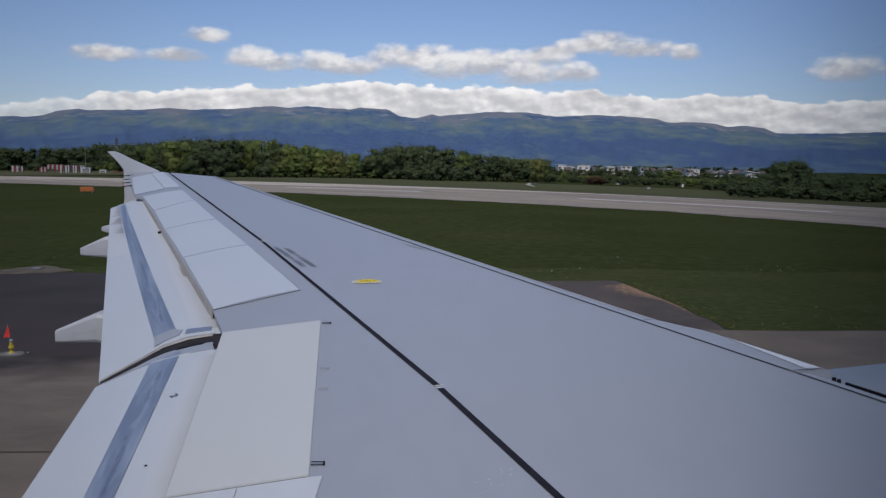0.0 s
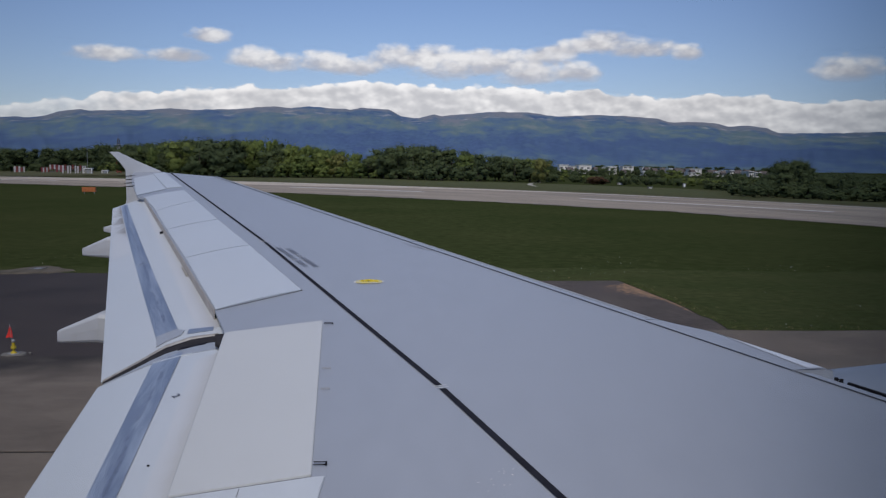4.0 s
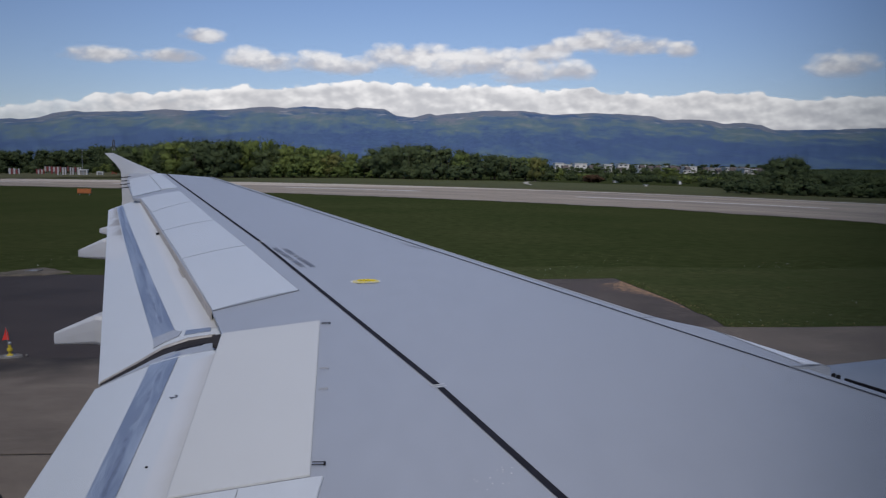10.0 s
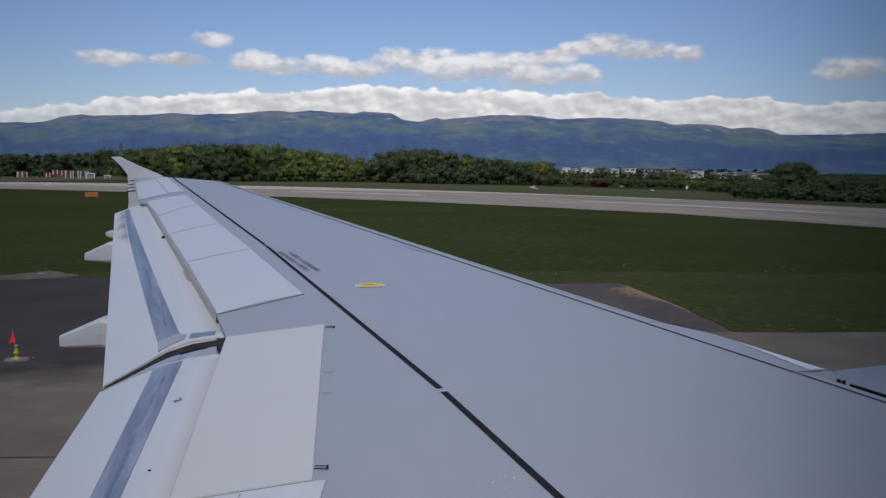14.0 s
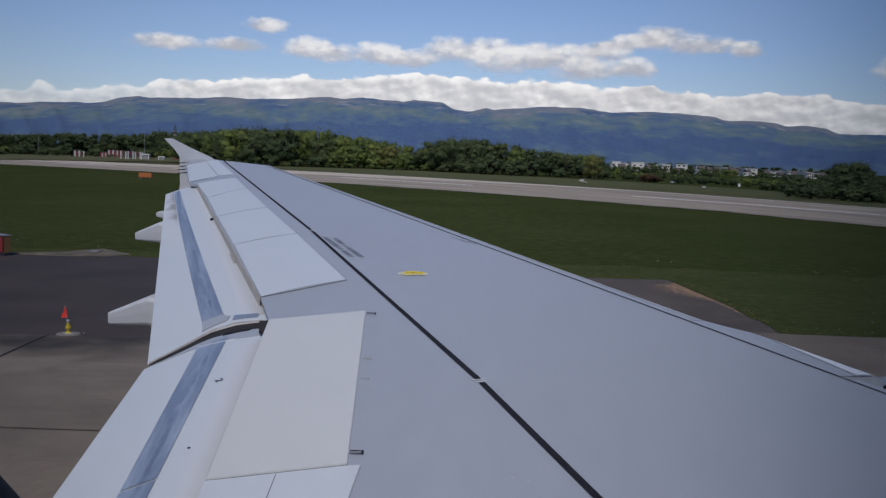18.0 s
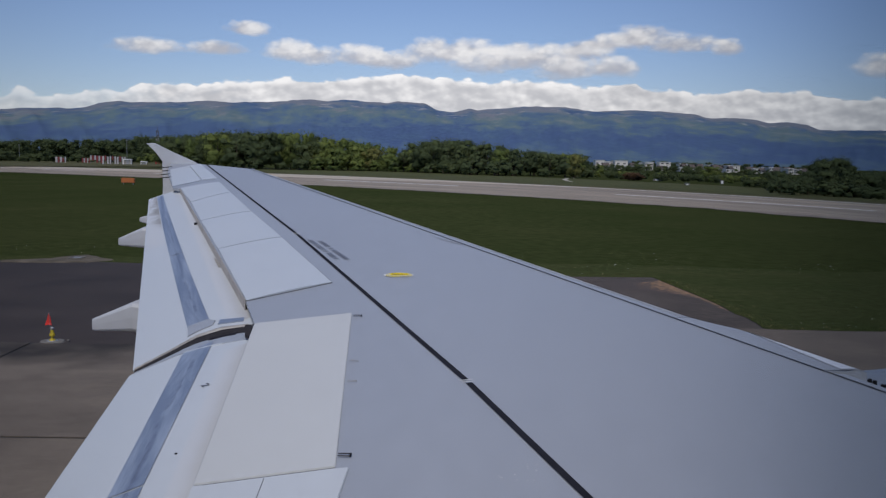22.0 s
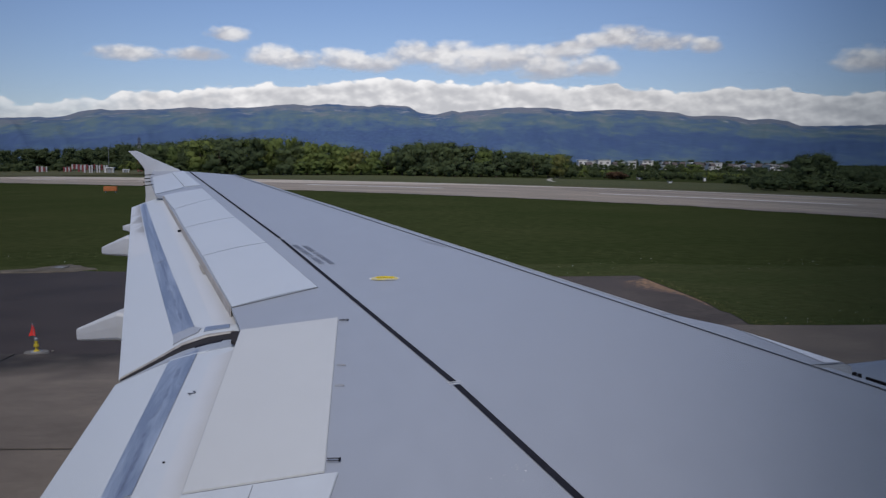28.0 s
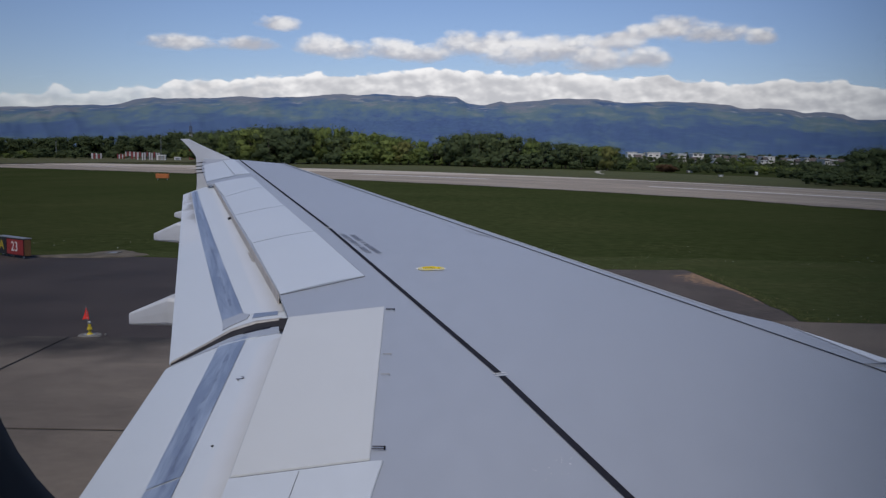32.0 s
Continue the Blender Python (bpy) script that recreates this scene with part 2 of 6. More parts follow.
# acrylic window: clear in the middle, a vignette painted into its tint towards the sides
ACRYLIC = bpy.data.materials.new("side_darkened_acrylic")
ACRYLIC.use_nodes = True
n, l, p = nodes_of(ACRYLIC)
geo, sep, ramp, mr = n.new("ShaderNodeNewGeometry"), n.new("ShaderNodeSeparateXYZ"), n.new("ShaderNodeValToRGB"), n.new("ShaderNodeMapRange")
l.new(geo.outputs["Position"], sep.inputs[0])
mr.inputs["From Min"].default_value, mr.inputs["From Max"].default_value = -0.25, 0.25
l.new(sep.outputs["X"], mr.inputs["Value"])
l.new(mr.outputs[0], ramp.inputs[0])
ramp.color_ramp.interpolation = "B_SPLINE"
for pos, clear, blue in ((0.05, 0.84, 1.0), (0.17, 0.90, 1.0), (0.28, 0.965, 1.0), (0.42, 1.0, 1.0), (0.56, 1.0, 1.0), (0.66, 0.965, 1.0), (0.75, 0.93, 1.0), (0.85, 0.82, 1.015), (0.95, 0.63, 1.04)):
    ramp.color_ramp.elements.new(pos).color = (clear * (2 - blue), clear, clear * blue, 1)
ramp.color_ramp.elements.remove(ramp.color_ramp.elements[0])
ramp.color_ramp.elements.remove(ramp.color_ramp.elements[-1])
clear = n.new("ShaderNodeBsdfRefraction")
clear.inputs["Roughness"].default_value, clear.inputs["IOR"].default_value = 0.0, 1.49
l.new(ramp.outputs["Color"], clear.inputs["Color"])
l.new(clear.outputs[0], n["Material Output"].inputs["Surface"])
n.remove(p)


def foliage(name, dark, light):
    m = bpy.data.materials.new(name)
    m.use_nodes = True
    n, l, p = nodes_of(m)
    info, geo = n.new("ShaderNodeObjectInfo"), n.new("ShaderNodeNewGeometry")
    add = n.new("ShaderNodeMath")
    add.operation = "MULTIPLY_ADD"
    add.inputs[1].default_value = 0.35
    l.new(geo.outputs["Random Per Island"], add.inputs[0])
    half = n.new("ShaderNodeMath")
    half.operation = "MULTIPLY"
    half.inputs[1].default_value = 0.65
    l.new(info.outputs["Random"], half.inputs[0])
    l.new(half.outputs[0], add.inputs[2])
    mix = n.new("ShaderNodeMix")
    mix.data_type = "RGBA"
    mix.inputs["A"].default_value, mix.inputs["B"].default_value = (*dark, 1), (*light, 1)
    l.new(add.outputs[0], mix.inputs["Factor"])
    l.new(mix.outputs["Result"], p.inputs["Base Color"])
    p.inputs["Roughness"].default_value, p.inputs["Specular IOR Level"].default_value = 0.8, 0.15
    tr = n.new("ShaderNodeBsdfTranslucent")
    l.new(mix.outputs["Result"], tr.inputs["Color"])
    ms = n.new("ShaderNodeMixShader")
    ms.inputs[0].default_value = 0.45
    l.new(p.outputs[0], ms.inputs[1])
    l.new(tr.outputs[0], ms.inputs[2])
    l.new(ms.outputs[0], n["Material Output"].inputs["Surface"])
    return m


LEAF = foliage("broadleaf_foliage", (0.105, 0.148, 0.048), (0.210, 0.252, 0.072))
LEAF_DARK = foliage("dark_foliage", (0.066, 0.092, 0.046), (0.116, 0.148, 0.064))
LEAF_PALE = foliage("yellow_green_foliage", (0.17, 0.18, 0.055), (0.24, 0.235, 0.085))
LEAF_RED = foliage("reddish_foliage", (0.10, 0.062, 0.038), (0.15, 0.090, 0.052))


# ---- building helpers ----
def mesh_of(name, bm, mat, smooth=False):
    me = bpy.data.meshes.new(name)
    bmesh.ops.recalc_face_normals(bm, faces=bm.faces)
    bm.to_mesh(me)
    bm.free()
    if mat:
        me.materials.append(mat)
    if smooth:
        for f in me.polygons:
            f.use_smooth = True
    return me


def part(name, bm, mat, parent, label="", smooth=False):
    """One mesh object under a thing or a part, in world coordinates of an unmoved parent."""
    ob = new(name, mesh_of(name, bm, mat, smooth))
    if parent:
        ob.parent = parent
        ob.matrix_parent_inverse = Matrix.Translation(-world_place(parent))
    return tagged(ob, label)


def world_place(ob):
    return Vector() if ob.parent else ob.location.copy()


def thing(name, place, label, category, group="", kind=""):
    ob = new(name)
    ob.location = place
    return tagged(ob, label, category, group, kind)


def box(bm, lo, hi, bevel=0.0):
    vs = [bm.verts.new((x, y, z)) for x in (lo[0], hi[0]) for y in (lo[1], hi[1]) for z in (lo[2], hi[2])]
    fs = [bm.faces.new([vs[i] for i in q]) for q in ((0, 1, 3, 2), (4, 6, 7, 5), (0, 4, 5, 1), (2, 3, 7, 6), (0, 2, 6, 4), (1, 5, 7, 3))]
    if bevel:
        bmesh.ops.bevel(bm, geom=list({e for f in fs for e in f.edges}), offset=bevel, segments=2, affect="EDGES")
    return bm


def rod(bm, a, b, r0, r1=None, n=10, caps=True):
    a, b = Vector(a), Vector(b)
    r1 = r0 if r1 is None else r1
    d = (b - a).normalized()
    u = d.orthogonal().normalized()
    v = d.cross(u)
    rings = [[bm.verts.new(p + (u * math.cos(t) + v * math.sin(t)) * r) for t in np.linspace(0, 2 * math.pi, n, endpoint=False)] for p, r in ((a, r0), (b, max(r1, 0.0005)))]
    for i in range(n):
        bm.faces.new((rings[0][i], rings[0][(i + 1) % n], rings[1][(i + 1) % n], rings[1][i]))
    if caps:
        bm.faces.new(rings[0]), bm.faces.new(rings[1])
    return bm


def plate(pts, thick, bevel=0.004, up=(0, 0, 1)):
    """A plate with its top outline at pts, extruded down by thick, with a small rounded rim."""
    bm = bmesh.new()
    top = [bm.verts.new(p) for p in pts]
    low = [bm.verts.new(Vector(p) - Vector(up) * thick) for p in pts]
    bm.faces.new(top)
    bm.faces.new(low[::-1])
    k = len(pts)
    for i in range(k):
        bm.faces.new((top[i], low[i], low[(i + 1) % k], top[(i + 1) % k]))
    bmesh.ops.recalc_face_normals(bm, faces=bm.faces)
    if bevel:
        bmesh.ops.bevel(bm, geom=[e for e in bm.edges if any(v in top for v in e.verts) and all(v in top for v in e.verts)], offset=bevel, segments=2, affect="EDGES")
    return bm


def loft(rings, closed=True, caps=True):
    bm = bmesh.new()
    vs = [[bm.verts.new(p) for p in r] for r in rings]
    k = len(rings[0])
    for a, b in zip(vs, vs[1:]):
        for i in range(k if closed else k - 1):
            bm.faces.new((a[i], a[(i + 1) % k], b[(i + 1) % k], b[i]))
    if caps and closed:
        bm.faces.new(vs[0][::-1]), bm.faces.new(vs[-1])
    return bm


def lettering(name, text, size, mat, m, parent, extrude=0.004):
    cu = bpy.data.curves.new(name, "FONT")
    cu.body, cu.size, cu.extrude, cu.align_x, cu.align_y = text, size, extrude, "CENTER", "CENTER"
    tmp = new(name, cu)
    me = bpy.data.meshes.new_from_object(tmp.evaluated_get(bpy.context.evaluated_depsgraph_get()))
    bpy.data.objects.remove(tmp)
    me.materials.clear()
    me.materials.append(mat)
    me.transform(m)
    ob = new(name, me)
    ob.parent = parent
    ob.matrix_parent_inverse = Matrix.Translation(-world_place(parent))
    return ob


def smoothstep(a, b, t):
    t = min(max((t - a) / (b - a), 0.0), 1.0)
    return t * t * (3 - 2 * t)


def ground_z(x, y):
    """Ground height past the taxiway, bowed some decimetres by bearing to fit the camera's view."""
    r = math.hypot(x, y)
    az = min(max(math.degrees(math.atan2(x, max(y, 1e-3))), -33.0), 33.0)
    return smoothstep(45, 85, r) * min(r, 300.0) * (0.0018 - 7.0e-6 * (az + 1.5) ** 2)


def lerp_table(table, t):
    return float(np.interp(t, [a for a, _ in table], [b for _, b in table]))


def stain_or_shade(name, clean, dirt, blotch=0.35, lo=0.25, hi=1.15, fade=0.0):
    """Dirt or painted shade that fades out across a strip, broken up by noise."""
    m = bpy.data.materials.new(name)
    m.use_nodes = True
    n, l, p = nodes_of(m)
    uv = n.new("ShaderNodeUVMap")
    sep = n.new("ShaderNodeSeparateXYZ")
    l.new(uv.outputs[0], sep.inputs[0])
    tc, nz = n.new("ShaderNodeTexCoord"), n.new("ShaderNodeTexNoise")
    nz.inputs["Scale"].default_value, nz.inputs["Detail"].default_value = 5.0, 5
    l.new(tc.outputs["Object"], nz.inputs["Vector"])
    a = n.new("ShaderNodeMath")
    a.operation = "MULTIPLY_ADD"
    a.inputs[1].default_value = blotch
    l.new(nz.outputs["Fac"], a.inputs[0])
    l.new(sep.outputs["Y"], a.inputs[2])
    r = n.new("ShaderNodeMapRange")
    r.interpolation_type = "SMOOTHSTEP"
    r.inputs["From Min"].default_value, r.inputs["From Max"].default_value = lo, hi
    fx, fa = n.new("ShaderNodeMapRange"), n.new("ShaderNodeMath")
    fx.inputs["From Max"].default_value, fx.inputs["To Min"].default_value, fx.inputs["To Max"].default_value = 0.4, fade, 0.0
    l.new(sep.outputs["X"], fx.inputs["Value"])
    l.new(a.outputs[0], fa.inputs[0])
    l.new(fx.outputs[0], fa.inputs[1])
    l.new(fa.outputs[0], r.inputs["Value"])
    mix = n.new("ShaderNodeMix")
    mix.data_type = "RGBA"
    mix.inputs["A"].default_value, mix.inputs["B"].default_value = (*dirt, 1), (*clean, 1)
    l.new(r.outputs[0], mix.inputs["Factor"])
    l.new(mix.outputs["Result"], p.inputs["Base Color"])
    p.inputs["Roughness"].default_value, p.inputs["Specular IOR Level"].default_value = 0.42, 0.45
    return m


# oily dirt plus the soft shade beside the spoilers, both in the colour
DIRTY_SHADED_EDGE = stain_or_shade("dirt_and_shade_on_white_paint", (0.55, 0.57, 0.59), (0.30, 0.285, 0.265))
# soft shade of the fold at the inboard spoiler, painted as a brownish fade
FAINT_EDGE = stain_or_shade("faint_shade_on_white_paint", (0.55, 0.57, 0.59), (0.42, 0.415, 0.40))
SOOT = stain_or_shade("blotchy_soot_on_white_paint", (0.55, 0.57, 0.59), (0.27, 0.255, 0.235), 2.4, 1.0, 2.05, 1.4)


def streaked_metal(name, dark, light):
    """Bare aluminium with stains drawn out along the strip."""
    m = bpy.data.materials.new(name)
    m.use_nodes = True
    n, l, p = nodes_of(m)
    uv = n.new("ShaderNodeUVMap")
    last = None
    for sx, sy, sc in ((2.2, 1.8, 1.0), (12.0, 5.0, 1.0)):
        mp, nz = n.new("ShaderNodeMapping"), n.new("ShaderNodeTexNoise")
        mp.inputs["Scale"].default_value = (sx, sy, 1)
        nz.inputs["Scale"].default_value, nz.inputs["Detail"].default_value, nz.inputs["Roughness"].default_value = sc, 5, 0.6
        nz.inputs["Distortion"].default_value = 0.5
        l.new(uv.outputs[0], mp.inputs[0])
        l.new(mp.outputs[0], nz.inputs["Vector"])
        if last is None:
            last = nz.outputs["Fac"]
        else:
            av = n.new("ShaderNodeMath")
            av.operation = "MULTIPLY_ADD"
            av.inputs[1].default_value = 0.20
            l.new(nz.outputs["Fac"], av.inputs[0])
            l.new(last, av.inputs[2])
            last = av.outputs[0]
    rg = n.new("ShaderNodeMapRange")
    rg.interpolation_type = "SMOOTHSTEP"
    rg.inputs["From Min"].default_value, rg.inputs["From Max"].default_value = 0.46, 0.80
    l.new(last, rg.inputs["Value"])
    mix = n.new("ShaderNodeMix")
    mix.data_type = "RGBA"
    mix.inputs["A"].default_value, mix.inputs["B"].default_value = (*dark, 1), (*light, 1)
    l.new(rg.outputs[0], mix.inputs["Factor"])
    # ragged dark wear that runs along the strip, off its middle
    sp, wn_, wm, wd, wr, wear = n.new("ShaderNodeSeparateXYZ"), n.new("ShaderNodeTexNoise"), n.new("ShaderNodeMapping"), n.new("ShaderNodeMath"), n.new("ShaderNodeMapRange"), n.new("ShaderNodeMix")
    l.new(uv.outputs[0], sp.inputs[0])
    wm.inputs["Scale"].default_value = (11.0, 4.0, 1)
    l.new(uv.outputs[0], wm.inputs[0])
    l.new(wm.outputs[0], wn_.inputs["Vector"])
    wn_.inputs["Scale"].default_value, wn_.inputs["Detail"].default_value, wn_.inputs["Roughness"].default_value = 1.0, 6, 0.68
    off, ab = n.new("ShaderNodeMath"), n.new("ShaderNodeMath")
    off.operation, ab.operation, wd.operation = "SUBTRACT", "ABSOLUTE", "MULTIPLY_ADD"
    off.inputs[1].default_value = 0.46
    l.new(sp.outputs["Y"], off.inputs[0])
    l.new(off.outputs[0], ab.inputs[0])
    wd.inputs[1].default_value = -0.85
    l.new(ab.outputs[0], wd.inputs[0])
    l.new(wn_.outputs["Fac"], wd.inputs[2])
    wr.inputs["From Min"].default_value, wr.inputs["From Max"].default_value, wr.inputs["To Max"].default_value = 0.45, 0.56, 0.62
    l.new(wd.outputs[0], wr.inputs["Value"])
    wear.data_type = "RGBA"
    wear.inputs["B"].default_value = (0.14, 0.16, 0.22, 1)
    l.new(mix.outputs["Result"], wear.inputs["A"])
    l.new(wr.outputs[0], wear.inputs["Factor"])
    l.new(wear.outputs["Result"], p.inputs["Base Color"])
    p.inputs["Metallic"].default_value, p.inputs["Roughness"].default_value = 0.5, 0.38
    return m


BARE_METAL = streaked_metal("bare_aluminium", (0.265, 0.312, 0.400), (0.50, 0.56, 0.635))
NACELLE_PAINT = material("blue_grey_nacelle_paint", (0.27, 0.31, 0.375), 0.6, 0.1, 0.1, 1.0, 9.0)


# ---- ground, runway, taxiway ----
def sheet(name, mat, xs, ys, lift, label, category, keep=None):
    bm = bmesh.new()
    grid = [[bm.verts.new((x, y, ground_z(x, y) + lift)) for y in ys] for x in xs]
    for i in range(len(xs) - 1):
        for j in range(len(ys) - 1):
            bm.faces.new((grid[i][j], grid[i + 1][j], grid[i + 1][j + 1], grid[i][j + 1]))
    ob = new(name, mesh_of(name, bm, mat, True))
    return tagged(ob, label, category, kind="structure")


steps = [-4800, -3000, -1800, -1000, -700, -500] + list(range(-420, 421, 10)) + [500, 700, 1000, 1800, 3000, 4800]
sheet("ground", GRASS, steps, steps, 0.0, "dark green mown airfield grass reaching the horizon", "grass")

RU, RV = Vector((1, -1, 0)).normalized(), Vector((1, 1, 0)).normalized()
NEAR_V, FAR_V = 84.5, 131.0


def strip(u0, u1, v0, v1, lift, n=40, ragged=0.0, taper=0.0, flare=0.0):
    bm = bmesh.new()
    rows = []
    for i in range(n + 1):
        u = u0 + (u1 - u0) * i / n
        ring = []
        start = v0 + (v1 - v0) * 0.97 * smoothstep(u1 - taper, u1, u) if taper else v0
        start -= flare * smoothstep(-48, -24, u)
        for v in (start + ragged * (noise.noise((u * 0.21, 3.1, 0)) + 0.7 * noise.noise((u * 0.9, 1.3, 0))), (start + v1) / 2, v1):
            p = RU * u + RV * v
            ring.append(bm.verts.new((p.x, p.y, ground_z(p.x, p.y) + lift)))
        rows.append(ring)
    for a, b in zip(rows, rows[1:]):
        for j in range(2):
            bm.faces.new((a[j], a[j + 1], b[j + 1], b[j]))
    return bm


meadow = bmesh.new()
ring = [[meadow.verts.new((r * math.sin(radians(az)), r * math.cos(radians(az)), ground_z(r * math.sin(radians(az)), r * math.cos(radians(az))) + 0.25)) for r in (335 + 12 * noise.noise((az, 0, 0)), 420, 500, 555)] for az in np.linspace(-34, -14.2, 30)]
for a, b in zip(ring, ring[1:]):
    for j in range(3):
        meadow.faces.new((a[j], b[j], b[j + 1], a[j + 1]))
tagged(new("meadow", mesh_of("meadow", meadow, GRASS_FAR, True)), "pale olive meadow in front of the far tree belt", "grass", kind="structure")
far_verge = tagged(new("far_verge", mesh_of("far_verge", strip(-900, 500, FAR_V - 1, FAR_V + 62, 0.02, 140), GRASS_FAR)), "dry olive grass verge beyond the runway", "grass", kind="structure")
tagged(new("far_grass", mesh_of("far_grass", strip(-900, 500, FAR_V + 9, FAR_V + 62, 0.045, 240, 2.5), GRASS_MID)), "green uncut grass before the trees beyond the runway", "grass", kind="structure")
runway = tagged(new("runway", mesh_of("runway", strip(-700, 300, NEAR_V, FAR_V, 0.05, 1100, 1.3, 0.0, 3.0), RUNWAY)), "pale grey-brown concrete runway with white markings", "runway", kind="structure")
for k in range(-8, 5):
    part("centre_line", strip(-134 + k * 64, -100 + k * 64, 105.4, 106.9, 0.075, 12), LINE_WHITE, runway, "white painted centre line dash")
part("far_lane", strip(-900, -60, FAR_V - 20, FAR_V - 0.3, 0.062, 420, 1.0, 110), RUNWAY_SUNLIT, runway, "concrete lane along the far side, sunlight painted as a paler colour")
part("edge_line", strip(-900, 500, FAR_V - 3.2, FAR_V - 2.2, 0.075, 140), LINE_WHITE, runway, "white painted runway edge line")


def flat(name, pts, mat, z, parent=None, label="", category="", kind=""):
    bm = bmesh.new()
    bm.faces.new([bm.verts.new((x, y, z)) for x, y in pts])
    ob = part(name, bm, mat, parent, label)
    return tagged(ob, label, category, kind=kind)


# dark asphalt of the holding bay, cut square against the grass
def bay_edge(x):
    return lerp_table([(-120, 36.5), (-14, 36.4), (5, 34.15), (8.6, 34.3)], x)


CORNER = [(8.58, 34.2), (8.68, 32.9), (8.78, 31.4), (8.88, 30.1), (8.97, 28.9), (9.03, 27.6), (8.95, 26.05), (9.07, 25.5), (9.03, 24.5), (9.0, 23.75)]
edge = [(x, bay_edge(x) + 0.12 * noise.noise((x * 0.4, 0, 0))) for x in np.linspace(-120, 8.5, 90)]
side = [(x + 0.08 * noise.noise((0, y * 0.9, 4.0)), y) for x, y in CORNER]
far = [(x, 23.62 + 0.08 * noise.noise((x * 0.5, 7.0, 0))) for x in np.linspace(9.2, 120, 60)]
flat("taxiway_asphalt", edge + side + far + [(120, -60), (-120, -60)], ASPHALT, 0.012, None, "dark weathered asphalt taxiway and holding bay", "pavement", "structure")
flat("worn_corner", [(-4.0, 35.2)] + [(x, y - 0.04) for x, y in edge if x > -3.9] + [(x - 0.04, y) for x, y in side] + [(9.0, 20.44), (-4.0, 20.44)], ASPHALT_WORN, 0.0155, None, "worn grey-brown asphalt at the corner of the holding bay", "pavement", "structure")
flat("concrete_shoulder", [(3.0, 23.75), (8.6, 23.7)] + [(x, y - 0.05) for x, y in far] + [(120, 20.35), (3.0, 20.35)], SHOULDER, 0.0195, None, "stained concrete shoulder along the grass", "pavement", "structure")
outer = [(x, 38.4 + 2.0 * noise.noise((x * 0.09, 2.0, 5.0)) + 0.8 * noise.noise((x * 0.7, 3.0, 5.0))) for x in np.linspace(120, -120, 240)]
flat("grass_verge", [(x, y + 0.02) for x, y in edge] + [(x + 0.02, y) for x, y in side] + [(x, y + 0.02) for x, y in far] + outer, GRASS_VERGE, 0.008, None, "lighter uncut grass verge along the pavement", "grass", "structure")
apron = flat("taxiway_base", [(-120, 20.42), (120, 20.42), (120, -60), (-120, -60)], JOINT, 0.016, None, "dark joint filler between concrete slabs", "pavement", "structure")

# ---- the aircraft ----
DIH = math.tan(radians(5.1))
KH = 2.77


def wz(y):
    return KH + DIH * y


def on_wing(x, y, dz=0.0):
    return (x, y, wz(y) + dz)


def le_x(y):
    return 2.333 - 0.5047 * (y - 4.505)


REAR = [(0.4, -0.60), (3.3, -0.856), (5.6, -1.065), (6.15, -1.226), (12.227, -3.33), (12.3, -3.45), (14.5, -4.16), (15.6, -4.42)]


def rear_x(y):
    return lerp_table(REAR, y)


aircraft = thing("aircraft", (-1.0, -1.45, 0), "grey and white twin-jet airliner standing on the taxiway", "airplane")

# wing box lofted from root to tip, gently crowned on top
rings = []
for y in [0.4, 1.5, 2.5, 3.3, 4.4, 5.0, 5.6, 6.15, 7, 8, 9, 10, 11, 12.2, 12.3, 13.2, 14.2, 15.0, 15.45, 15.66]:
    a, b = le_x(y), rear_x(y)
    tipness = smoothstep(14.9, 15.7, y)
    a -= 0.75 * tipness ** 2
    depth = 0.16 + 0.75 * (1 - (y - 0.4) / 15.3) ** 1.4
    ring = []
    for s in (0.0, 0.02, 0.06, 0.15, 0.3, 0.5, 0.7, 0.85, 0.95, 1.0):
        crown = 0.0
        ring.append((a + (b - a) * s, y, wz(y) + crown))
    for s in (1.0, 0.85, 0.6, 0.35, 0.15, 0.04):
        ring.append((a + (b - a) * s, y, wz(y) - 0.025 - depth * (math.sin(math.pi * min(1, (1 - s) * 0.9)) ** 0.7)))
    rings.append(ring)
wing = part("wing", loft(rings), WING_GREY, aircraft, "light grey painted wing upper skin")

# spoilers: each a plate proud of the skin, over a dark gap
SPF = [(-0.706, 6.763), (-1.394, 8.664), (-2.002, 10.289), (-2.600, 11.93), (-2.997, 13.04)]
SPR = [(-1.226, 6.156), (-1.843, 7.998), (-2.379, 9.530), (-2.842, 10.904), (-3.330, 12.227)]
G = 0.006


def toward(p, q, d):
    v = Vector(q) - Vector(p)
    return Vector(p) + v.normalized() * d


def panel(name, pts, mat, dz, thick, label="", shrink=G, parent=None):
    c = sum((Vector(p) for p in pts), Vector((0, 0))) / len(pts)
    inner = []
    k = len(pts)
    for i, p in enumerate(pts):
        p, q, r = Vector(p), Vector(pts[i - 1]), Vector(pts[(i + 1) % k])
        inner.append(p + (q - p).normalized() * shrink + (r - p).normalized() * shrink)
    return part(name, plate([on_wing(v[0], v[1], dz) for v in inner], thick, 0.003), mat, parent or aircraft, label)


